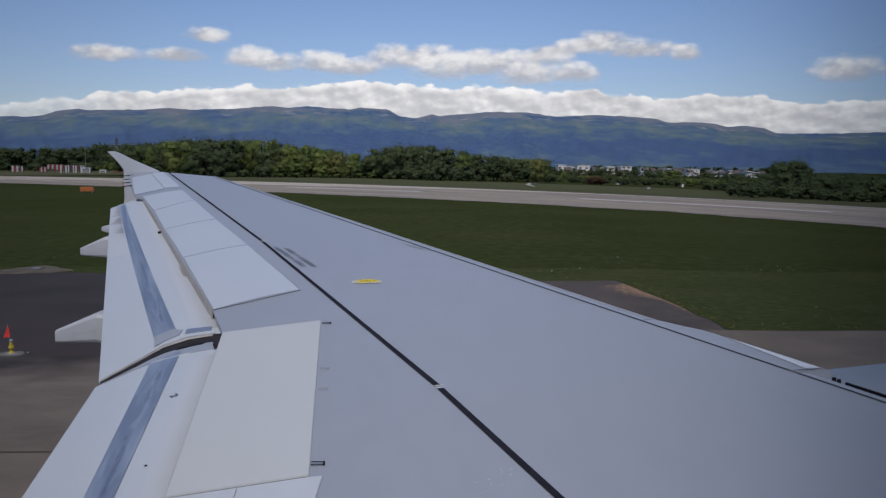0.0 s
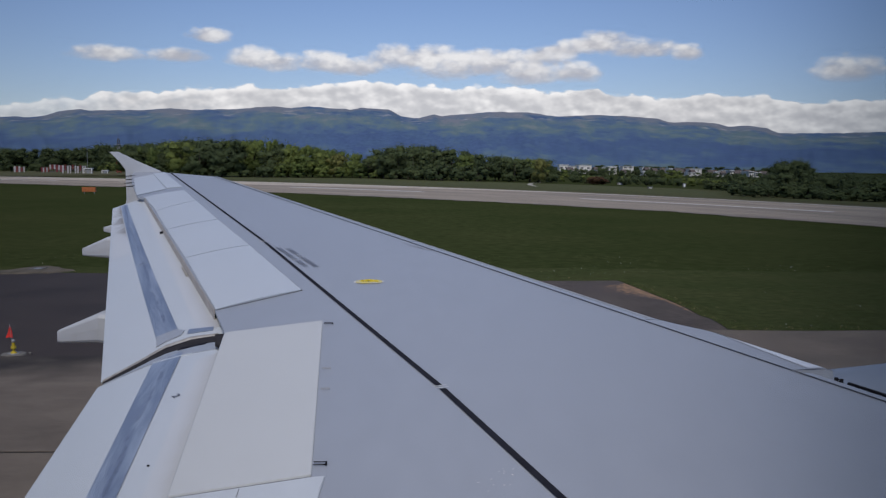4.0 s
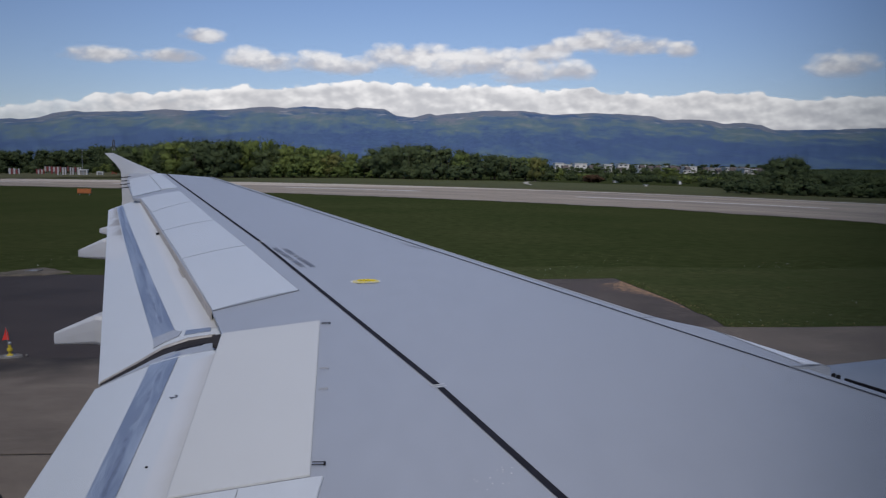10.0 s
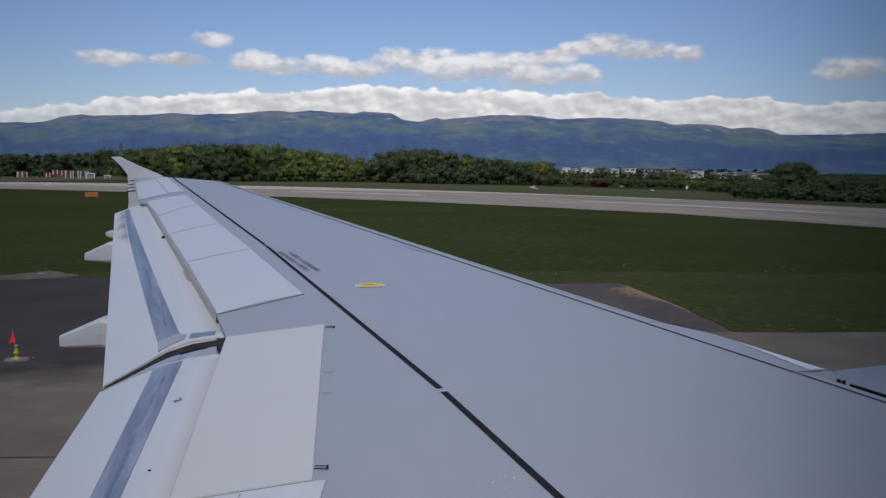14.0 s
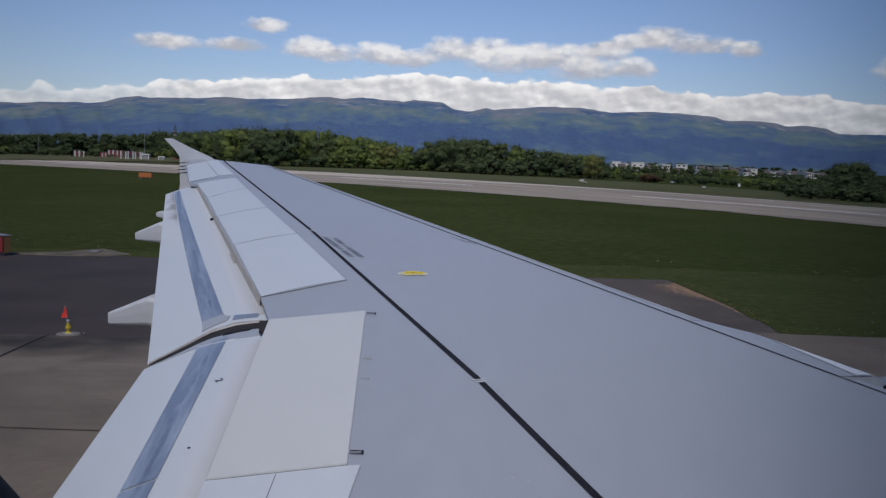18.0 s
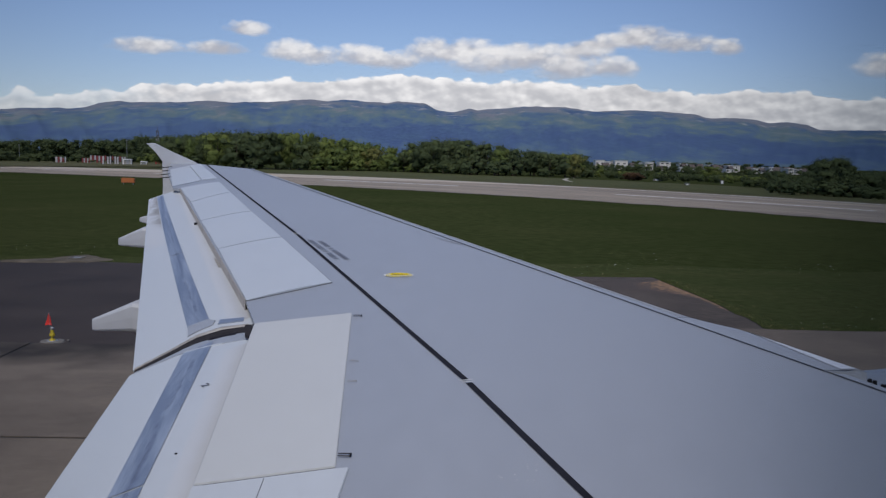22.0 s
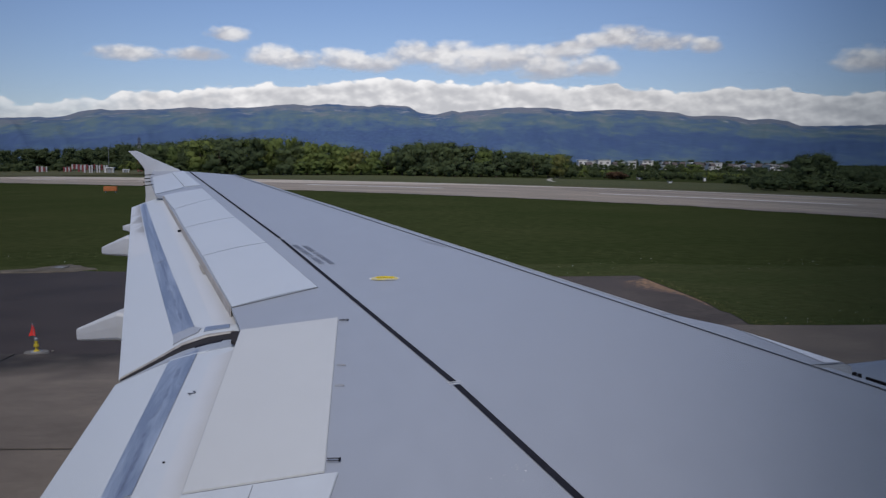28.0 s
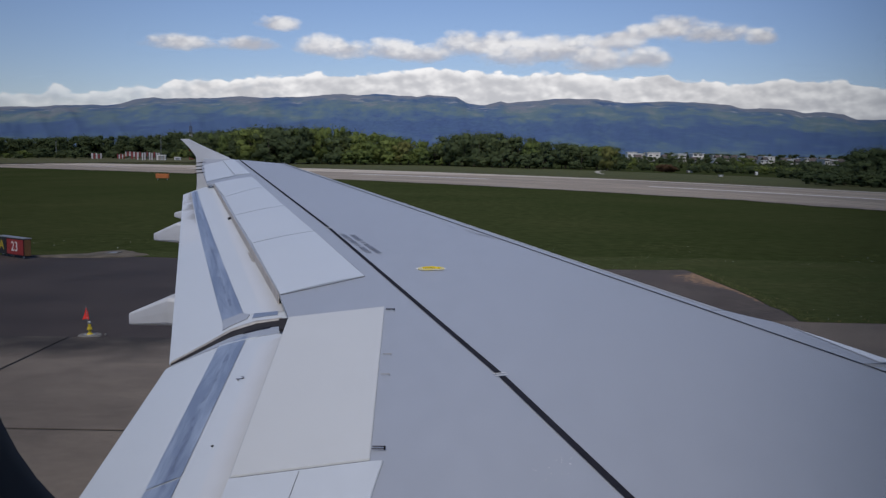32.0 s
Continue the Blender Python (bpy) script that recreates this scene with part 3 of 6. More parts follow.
def crowned(name, quad, mat, dz, thick, bulge, label=""):
    """A plate between a front and a rear edge whose top bows up gently along the chord."""
    f0, f1, r1, r0 = (Vector(q) for q in quad)
    rings = []
    for a, b in ((f0, r0), (f0.lerp(f1, 0.5), r0.lerp(r1, 0.5)), (f1, r1)):
        row = [a.lerp(b, k / 10) for k in range(11)]
        ring = [on_wing(q.x, q.y, dz + bulge * math.sin(math.pi * k / 10)) for k, q in enumerate(row)]
        rings.append(ring + [on_wing(q.x, q.y, dz - thick) for q in reversed(row)])
    return part(name, loft(rings), mat, aircraft, label)


for i in range(4):
    quad = [SPF[i], SPF[i + 1], SPR[i + 1], SPR[i]]
    lo, hi = 0.014 if i == 0 else 0.0, 0.020 if i == 3 else 0.0
    crowned("spoiler_recess", [toward(SPF[i], SPF[i + 1], lo), toward(SPF[i + 1], SPF[i], hi), toward(SPR[i + 1], SPR[i], hi), toward(SPR[i], SPR[i + 1], lo)], SEAL, 0.003, 0.004, 0.007, "dark gap round a spoiler")
    lo, hi = 0.004 if i == 0 else 0.010, 0.0 if i == 3 else 0.010
    quad = [toward(toward(SPF[i], SPF[i + 1], lo), SPR[i], 0.007), toward(toward(SPF[i + 1], SPF[i], hi), SPR[i + 1], 0.007), toward(SPR[i + 1], SPR[i], hi), toward(SPR[i], SPR[i + 1], lo)]
    crowned("spoiler", quad, PANEL_WHITE, 0.007, 0.008, 0.009, "white painted spoiler panel")
# added strip whose brown colour paints the shadow below the spoilers' rear edge
rows = []
for y in np.linspace(6.18, 12.20, 24):
    x = rear_x(y) - 0.003
    rows.append([(x, y, wz(y) + 0.001), (x - 0.004, y, wz(y) - 0.004), (x - 0.004, y, wz(y) - 0.14), (x + 0.002, y, wz(y) - 0.14)])
part("rear_shroud", loft(rows), SHADED_SHROUD, aircraft, "added brown strip painting the shade under the spoiler edge")
IN_SP = [(-0.481, 5.871), (-1.061, 5.576), (-0.856, 3.315), (-0.338, 3.497)]
panel("spoiler_recess", [IN_SP[0], (-1.03, 5.592), (-0.83, 3.324), IN_SP[3]], SEAL, 0.003, 0.004, "dark gap round a spoiler", 0.001)
inboard_spoiler = panel("spoiler", IN_SP, PANEL_WARM, 0.009, 0.007, "white painted inboard spoiler panel", 0.003)
panel("shroud_panel", [(-0.286, 3.490), (-0.35, 3.475), (-0.856, 3.300), (-0.60, 0.45), (-0.33, 0.45), (-0.302, 3.237)], PANEL_WHITE, 0.010, 0.009, "white fixed panel inboard of the spoiler", 0.001)
for a, b in (((-0.60, 3.37), (-0.585, 2.4)),):
    w = Vector((0.004, 0))
    part("panel_seam", plate([on_wing(a[0] - 0.0009, a[1], 0.0125), on_wing(a[0] + 0.0009, a[1], 0.0125), on_wing(b[0] + 0.0009, b[1], 0.0125), on_wing(b[0] - 0.0009, b[1], 0.0125)], 0.004, 0), STENCIL, aircraft)

# thin dark plate laid in for the shadow of the corner gap
part("corner_gap", plate([on_wing(-1.118, 5.572, -0.002), on_wing(-1.064, 5.590, -0.002), on_wing(-1.044, 5.330, -0.002), on_wing(-1.078, 5.370, -0.002)], 0.02, 0.002), SEAL_BROWN, aircraft, "dark plate painting the shadowed gap at the spoiler's corner")

# hinge brackets along the inboard spoiler's front edge
for x, y, w, d, r, mat in ((-0.470, 5.800, 0.055, 0.026, 0.0022, SEAL), (-0.408, 4.857, 0.046, 0.016, 0.0012, SHROUD), (-0.388, 4.523, 0.044, 0.016, 0.0012, SHROUD), (-0.343, 3.611, 0.052, 0.026, 0.0024, SEAL)):
    bm = bmesh.new()
    for k in (-1, 1):
        rod(bm, on_wing(x, y + k * d / 2, 0.008), on_wing(x + w, y + k * d / 2, 0.008), r, n=6)
    rod(bm, on_wing(x + w, y - d / 2, 0.008), on_wing(x + w, y + d / 2, 0.008), r * 1.8, n=6)
    part("hinge_bracket", bm, mat, inboard_spoiler, "small spoiler hinge bracket")

# aileron, tip panels and fence
panel("aileron", [(-3.285, 13.16), (-4.0, 15.22), (-4.13, 14.55), (-3.48, 12.38)], PANEL_WHITE, 0.010, 0.009, "white painted aileron", 0.004)
panel("tip_panel", [(-3.12, 13.46), (-3.90, 15.58), (-4.02, 15.30), (-3.30, 13.24)], PANEL_WHITE, 0.010, 0.009, "white fixed panel ahead of the aileron", 0.004)
FY = 15.66
fence = [(-4.84, 4.50), (-4.70, 4.505), (-4.40, 4.36), (-3.98, 4.18), (-3.95, 4.06), (-4.05, 3.80), (-4.42, 3.42), (-4.60, 3.42), (-4.56, 3.75), (-4.56, 4.20), (-4.66, 4.34)]
bm = loft([[(x, FY - 0.02, z) for x, z in fence], [(x + 0.004, FY + 0.025, z) for x, z in fence]])
bmesh.ops.bevel(bm, geom=[e for e in bm.edges], offset=0.008, segments=2, affect="EDGES")
part("wingtip_fence", bm, FAIRING, aircraft, "pale grey wingtip fence")
for x, y in ((-4.24, 15.05), (-4.08, 14.52), (-3.95, 14.03), (-3.82, 13.57)):
    part("static_discharger", rod(bmesh.new(), on_wing(x, y, 0.0), on_wing(x - 0.17, y, -0.015), 0.010, 0.006, 6), SEAL, aircraft, "thin dark static discharger")


# flaps: thick curved slabs set lower and further aft than the spoilers
def flap_point(root, tip, t, s, dz=0.0):
    q = Vector(root[0]).lerp(Vector(tip[0]), t).lerp(Vector(root[1]).lerp(Vector(tip[1]), t), s)
    q.z += 0.020 * math.sin(math.pi * s) + dz
    return q


def flap_strip(name, root, tip, t0, t1, left, right, mat, parent, dz, label, n=14):
    """A strip on the flap's upper side; left and right give its chord fractions at both ends."""
    me = bpy.data.meshes.new(name)
    verts, faces, uvs = [], [], []
    for i in range(n + 1):
        f = i / n
        t = t0 + (t1 - t0) * f
        s0, s1 = right[0] + (right[1] - right[0]) * f, left[0] + (left[1] - left[0]) * f
        for k in range(5):
            verts.append(tuple(flap_point(root, tip, t, s0 + (s1 - s0) * k / 4, dz)))
            uvs.append((f, k / 4))
    for i in range(n):
        for k in range(4):
            j = i * 5 + k
            faces.append((j, j + 1, j + 6, j + 5))
    me.from_pydata(verts, [], faces)
    layer = me.uv_layers.new(name="UVMap")
    for lp_ in me.loops:
        layer.data[lp_.index].uv = uvs[lp_.vertex_index]
    me.materials.append(mat)
    ob = new(name, me)
    ob.parent = parent
    return tagged(ob, label)


def flap(root, tip, label, end):
    """end gives, along the chord, the share of the span where the flap's outer end lies."""
    rings = []
    n = 14
    for i in range(n + 1):
        t = i / n
        ring = [flap_point(root, tip, t + lerp_table(end, s) * (1 - t), s) for s in (0, 0.08, 0.15, 0.22, 0.3, 0.38, 0.45, 0.52, 0.6, 0.68, 0.75, 0.83, 0.9, 0.95, 1.0)]
        c = (ring[-1] - ring[0]).length
        for s in (1.0, 0.8, 0.5, 0.25, 0.05):
            q = flap_point(root, tip, t + lerp_table(end, s) * (1 - t), s)
            q.z -= 0.010 + 0.10 * c * math.sin(math.pi * (1 - s) ** 0.75 * 0.98) ** 0.8
            ring.append(q)
        rings.append(ring)
    return part("flap", loft(rings), PANEL_WHITE, aircraft, label)


O_ROOT, O_TIP = ((-1.00, 5.95, 3.247), (-1.741, 5.354, 3.027)), ((-3.24, 12.80, 3.883), (-3.746, 12.206, 3.709))
I_ROOT, I_TIP = ((-0.98, 5.74, 3.266), (-1.72, 5.20, 3.012)), ((-0.50, 0.45, 2.770), (-1.22, 0.45, 2.60))
out_flap = flap(O_ROOT, O_TIP, "white painted outboard flap lowered for take-off", [(0.0, -0.012), (0.20, -0.003), (0.39, 0.012), (0.57, 0.015), (0.75, 0.004), (1.0, -0.004)])
in_flap = flap(I_ROOT, I_TIP, "white painted inboard flap lowered for take-off", [(0.0, 0.064), (0.11, 0.057), (0.27, 0.040), (0.41, 0.024), (0.63, 0.004), (1.0, -0.008)])
for t0, t1 in ((0.045, 0.40), (0.403, 0.985)):
    k0, k1 = (t0 - 0.05) / 0.91, (t1 - 0.05) / 0.91
    flap_strip("bare_metal_strip", O_ROOT, O_TIP, t0, t1, (0.622 + 0.213 * k0, 0.622 + 0.213 * k1), (0.455 + 0.26 * k0, 0.455 + 0.26 * k1), BARE_METAL, out_flap, 0.004, "bare blue-grey aluminium strip on the flap")
for t0, t1 in ((0.006, 0.395), (0.398, 0.99)):
    flap_strip("bare_metal_strip", I_ROOT, I_TIP, t0, t1, (0.636 - 0.10 * t0, 0.636 - 0.10 * t1), (0.425, 0.425), BARE_METAL, in_flap, 0.004, "bare blue-grey aluminium strip on the flap")
flap_strip("oil_stain", O_ROOT, O_TIP, 0.022, 0.99, (0.32, 0.44), (0.02, 0.16), DIRTY_SHADED_EDGE, out_flap, 0.002, "brown oily dirt with painted shade beside the spoilers")
flap_strip("soot_stain", O_ROOT, O_TIP, 0.50, 0.99, (0.97, 0.99), (0.745, 0.845), SOOT, out_flap, 0.0012, "brown soot smeared behind the metal strip")

flap_strip("faint_stain", I_ROOT, I_TIP, 0.07, 0.99, (0.29, 0.26), (0.05, 0.05), FAINT_EDGE, in_flap, 0.002, "faint brown shade painted along the spoiler edge")

# where the two flaps meet: pale lip, dark seal in the gap, grey end rib
LIP_S = [0.99, 0.93, 0.84, 0.75, 0.66, 0.57, 0.48, 0.39, 0.29, 0.20]
LIP_T = [(0.20, -0.003), (0.39, 0.012), (0.57, 0.015), (0.75, 0.004), (1.0, -0.006)]
LIP_W = [(0.20, 0.005), (0.39, 0.007), (0.57, 0.006), (0.80, 0.003), (1.0, 0.001)]
RIB_S = [0.968, 0.87, 0.79, 0.71, 0.63, 0.54, 0.44, 0.34, 0.23, 0.11]
RIB_T = [(0.11, 0.058), (0.27, 0.040), (0.41, 0.025), (0.63, 0.004), (1.0, -0.010)]
BAND = [0.95, 0.78, 0.68, 0.60, 0.55, 0.52, 0.50, 0.48, 0.48, 0.50]
lips, tops, feet, mids = [], [], [], []
for s, q, f in zip(LIP_S, RIB_S, BAND):
    t = lerp_table(LIP_T, s)
    lips.append(flap_point(O_ROOT, O_TIP, t, s, 0.004))
    tops.append(flap_point(O_ROOT, O_TIP, t + lerp_table(LIP_W, s), s, 0.006))
    feet.append(flap_point(I_ROOT, I_TIP, lerp_table(RIB_T, q), q, 0.003))
    mids.append(lips[-1].lerp(feet[-1], f) + Vector((0, 0, -0.006)))
DOWN = Vector((0, 0, -0.05))
part("flap_end_lip", loft([[p, p.lerp(q, 0.5) + Vector((0, 0, 0.006)), q, q + Vector((0, 0, -0.012)), p + Vector((0, 0, -0.016))] for p, q in zip(lips, tops)]), DIRTY_LIP, out_flap, "dirty pale lip along the flap's end", True)
part("flap_end_seal", loft([[p + Vector((0, 0, -0.004)), m, m + DOWN, p + DOWN] for p, m in zip(lips, mids)]), SEAL_BROWN, out_flap, "dark rubber seal on the flap's end")
part("flap_end_rib", loft([[m + Vector((0, 0.0, 0.004)), m.lerp(q, 0.5) + Vector((0, 0, 0.004)), q, q + DOWN, m + DOWN] for m, q in zip(mids, feet)]), WING_GREY, in_flap, "grey end rib of the inboard flap")
part("flap_edge_trim", loft([[q + Vector((0, -0.008, 0.001)), q + Vector((0, 0.008, 0.003)), q + Vector((0, 0.008, -0.008)), q + Vector((0, -0.008, -0.008))] for q in feet[4:8]]), PANEL_WHITE, in_flap, "thin white edge trim")
u0, u1 = mids[6], mids[8]
part("seal_block", plate([u0 + Vector((0, 0.035, 0.008)), u1 + Vector((0, 0.035, 0.008)), u1 + Vector((0, -0.030, 0.008)), u0 + Vector((0, -0.030, 0.008))], 0.03, 0.003), BLACK_PAINT, out_flap, "black block behind the seal")
cap = [flap_point(O_ROOT, O_TIP, t, s, 0.007) for t, s in ((0.026, 0.631), (0.057, 0.618), (0.058, 0.468), (0.045, 0.414), (0.034, 0.445), (0.031, 0.555))]
part("strip_end_cap", plate(cap, 0.006, 0.002), WING_GREY, out_flap, "grey fairing capping the metal strip")
cap = [flap_point(O_ROOT, O_TIP, t, s, 0.007) for t, s in ((0.031, 0.405), (0.043, 0.383), (0.026, 0.207), (0.016, 0.222))]
part("strip_end_cap", plate(cap, 0.006, 0.002), BARE_METAL, out_flap, "blue-grey metal end piece")

patch = [flap_point(O_ROOT, O_TIP, t, s, 0.006) for t, s in ((0.311, 0.255), (0.304, 0.181), (0.248, 0.167), (0.257, 0.247))]
part("access_panel", plate(patch, 0.005, 0.001), SHROUD, out_flap, "small grey access panel by the spoilers")
part("track_stub", rod(bmesh.new(), flap_point(O_ROOT, O_TIP, 0.577, 0.336, 0.012), flap_point(O_ROOT, O_TIP, 0.566, 0.200, 0.012), 0.014, 0.014, 8), SEAL, out_flap, "dark flap track stub")

# slats along the leading edge
FWD = [(4.6, 0.27), (5.0, 0.26), (5.62, 0.265), (5.78, 0.19), (5.95, 0.14), (7.0, 0.135), (10.0, 0.12), (15.0, 0.07)]


def slat(y0, y1, label):
    rings, lips = [], []
    n = 16
    for i in range(n + 1):
        y = y0 + (y1 - y0) * i / n
        x, f = le_x(y), lerp_table(FWD, y)
        rings.append([(x + 0.004, y, wz(y) + 0.003), (x + f * 0.55, y + f * 0.1, wz(y) + 0.003), (x + f * 0.85, y + f * 0.2, wz(y) - 0.003), (x + f * 1.0, y + f * 0.2, wz(y) - 0.018),
                      (x + f * 1.05, y + f * 0.2, wz(y) - 0.10), (x + f * 0.95, y + f * 0.2, wz(y) - 0.17), (x + f * 0.5, y, wz(y) - 0.20), (x + 0.01, y, wz(y) - 0.06)])
    ob = part("slat", loft(rings), WING_GREY, aircraft, label)
    return ob


slat(4.83, 5.90, "grey leading-edge slat with polished nose, extended")
for a, b in ((5.908, 8.9), (8.908, 12.0), (12.008, 15.0)):
    slat(a, b, "grey leading-edge slat, extended")
SLAT_TOP = [(0.0, 0.003), (0.55, 0.003), (0.85, -0.003), (1.0, -0.018)]
# the polished nose's highlight is painted as a pale wedge, widening inboard
rows = []
for y in np.linspace(4.84, 5.60, 16):
    x, f = le_x(y), lerp_table(FWD, y)
    k = 0.42 + 0.50 * (y - 4.84) / 0.76
    row = []
    for j in range(7):
        q = k + (1.0 - k) * j / 6
        side = lerp_table([(0.0, 0.0), (0.55, 0.1), (0.85, 0.2), (1.0, 0.2)], q)
        row.append((x + f * q, y + f * side, wz(y) + lerp_table(SLAT_TOP, q) + 0.003))
    row.append((x + f * 1.055 + 0.003, y + f * 0.2, wz(y) - 0.10))
    rows.append(row)
part("polished_nose", loft(rows, False, False), POLISHED, aircraft, "polished slat nose with its highlight painted pale", True)
# light caught by the rounded noses is put in as pale strips
for y0, y1 in ((5.95, 8.89), (8.915, 11.99), (12.015, 14.9)):
    rows = []
    for y in np.linspace(y0, y1, 14):
        x, f = le_x(y), lerp_table(FWD, y)
        rows.append([(x + f * q, y + f * (0.1 + 0.1 * min((q - 0.55) / 0.3, 1.0)), wz(y) + lerp_table(SLAT_TOP, q) + 0.0025) for q in (0.62, 0.75, 0.87, 1.0)] + [(x + f * 1.055 + 0.003, y + f * 0.2, wz(y) - 0.10)])
    part("slat_nose", loft(rows, False, False), NOSE_LIGHT, aircraft, "pale strip painting the light caught by the slat nose", True)


def line_on_wing(name, pts, widths, mat, dz, label):
    bm = bmesh.new()
    L, R = [], []
    for i, p in enumerate(pts):
        a, b = Vector(pts[max(i - 1, 0)]), Vector(pts[min(i + 1, len(pts) - 1)])
        d = (b - a).normalized()
        nrm = Vector((-d.y, d.x)) * widths[i] / 2
        p = Vector(p)
        L.append(bm.verts.new(on_wing(*(p + nrm), dz)))
        R.append(bm.verts.new(on_wing(*(p - nrm), dz)))
    for i in range(len(pts) - 1):
        bm.faces.new((L[i], R[i], R[i + 1], L[i + 1]))
    return part(name, bm, mat, aircraft, label)


line_on_wing("slat_seal", [(le_x(y) - 0.004, y) for y in np.linspace(0.5, 15.3, 40)], [0.0105] * 40, BLACK_PAINT, 0.0055, "dark rubber seal between slat and wing")
BL = [(-3.778, 15.50), (-1.285, 8.865), (0.221, 4.560), (0.619, 3.275), (1.47, 0.5)]
for a, b in ((0, 1), (1, 2), (2, 4)):
    pts = BL[a:b + 1]
    pts = [toward(pts[0], pts[1], 0.025)] + pts[1:-1] + [toward(pts[-1], pts[-2], 0.025)]
    line_on_wing("walkway_line", pts, [lerp_table([(4.0, 0.036), (7.0, 0.033), (9.0, 0.030), (15.0, 0.026)], q[1]) for q in pts], BLACK_PAINT, 0.004, "black painted walkway boundary line")
for p in BL[1:3]:
    for k in (-1, 1):
        q = toward(p, BL[4], 0.016 * k)
        line_on_wing("line_tick", [q + Vector((-0.035, -0.012)), q + Vector((0.035, 0.012))], [0.008, 0.008], WHITE, 0.006, "thin white tick across the walkway line")

line_on_wing("spoiler_end_gap", [SPF[0], SPR[0]], [0.010, 0.010], SEAL, 0.002, "thin dark gap at the spoiler's end")

# yellow rope anchor on the skin
line_on_wing("anchor_rim", [(-0.338, 7.051), (-0.308, 7.053), (-0.132, 7.072), (-0.106, 7.075)], [0.04, 0.11, 0.11, 0.04], WHITE, 0.0025, "pale worn rim of paint round the rope anchor")
anchor = line_on_wing("anchor_patch", [(-0.322, 7.052), (-0.29, 7.054), (-0.145, 7.071), (-0.118, 7.074)], [0.06, 0.13, 0.13, 0.06], YELLOW_WORN, 0.004, "worn yellow painted patch round the rope anchor")
bm = bmesh.new()
arc = [Vector(on_wing(-0.29 + 0.145 * t, 7.07, 0.002 + 0.010 * math.sin(math.pi * t) ** 0.6)) for t in np.linspace(0, 1, 9)]
for a, b in zip(arc, arc[1:]):
    rod(bm, a, b, 0.008, n=8)
for f in (0.12, 0.38, 0.62, 0.88):
    rod(bm, on_wing(-0.29 + 0.145 * f, 7.062, 0.0), on_wing(-0.29 + 0.145 * f, 7.062, 0.018), 0.010, 0.007, 8)
part("rope_anchor", bm, YELLOW, aircraft, "yellow painted metal rope anchor")

# faded stencilled warning, too worn to read
random.seed(5)
o, along, across = Vector((-1.06, 8.60)), Vector((0.367, -0.93)).normalized(), Vector((-0.93, -0.367)).normalized()
for row in range(2):
    s = 0.12 * (row == 0)
    while s < 1.02 - 0.06 * row:
        wlen = random.uniform(0.034, 0.048)
        if random.random() > 0.08:
            c = o + along * s + across * (-0.005 + 0.078 * row)
            line_on_wing("stencil_bar", [c, c + along * wlen * 0.70], [0.050, 0.044], FADED, 0.004, "")
        s += wlen + random.choice((0.0, 0.0, 0.0, 0.0, 0.022))

# chipped paint flecks
for k in range(14):
    x, y = 0.37 + random.uniform(-0.09, 0.09), 3.46 + random.uniform(-0.13, 0.13)
    line_on_wing("paint_chip", [(x, y), (x + random.uniform(0.004, 0.01), y + 0.002)], [0.006, 0.005], WHITE, 0.003, "")

# rubbed paint behind the slat
for k in range(9):
    f = random.uniform(0.0, 0.8)
    a = Vector((-0.12, 9.08)).lerp(Vector((0.40, 8.27)), f) + Vector((random.uniform(-0.05, 0.03), 0))
    b = a + Vector((0.52, -0.81)).normalized() * random.uniform(0.10, 0.25)
    line_on_wing("rubbed_paint", [a, b], [0.010, 0.005], RUBBED, 0.003, "pale rubbed paint streak")

# scratches in the paint by the leading edge
for pts in ([(2.013, 4.546), (2.066, 4.601), (2.122, 4.640)], [(1.939, 4.912), (1.913, 4.793), (1.878, 4.716)]):
    line_on_wing("scratch", pts, [0.002, 0.004, 0.002], SCUFF, 0.003, "thin dark scratch in the paint")

# flap number
at = flap_point(I_ROOT, I_TIP, 0.181, 0.329, 0.004)
fore = (flap_point(I_ROOT, I_TIP, 0.181, 0.28, 0.004) - at).normalized()
inward = (flap_point(I_ROOT, I_TIP, 0.22, 0.329, 0.004) - at).normalized()
normal = inward.cross(fore).normalized()
right = fore.cross(normal)
lettering("flap_number", "2", 0.056, STENCIL, Matrix.Translation(at) @ Matrix((right, fore, normal)).transposed().to_4x4() @ Matrix.Diagonal((1.9, 1.0, 1.0, 1.0)), in_flap, 0.001)
spot = flap_point(I_ROOT, I_TIP, 0.35, 0.32)
part("drain_mark", rod(bmesh.new(), spot, spot + Vector((0, 0, 0.004)), 0.007, n=6), SEAL, in_flap)


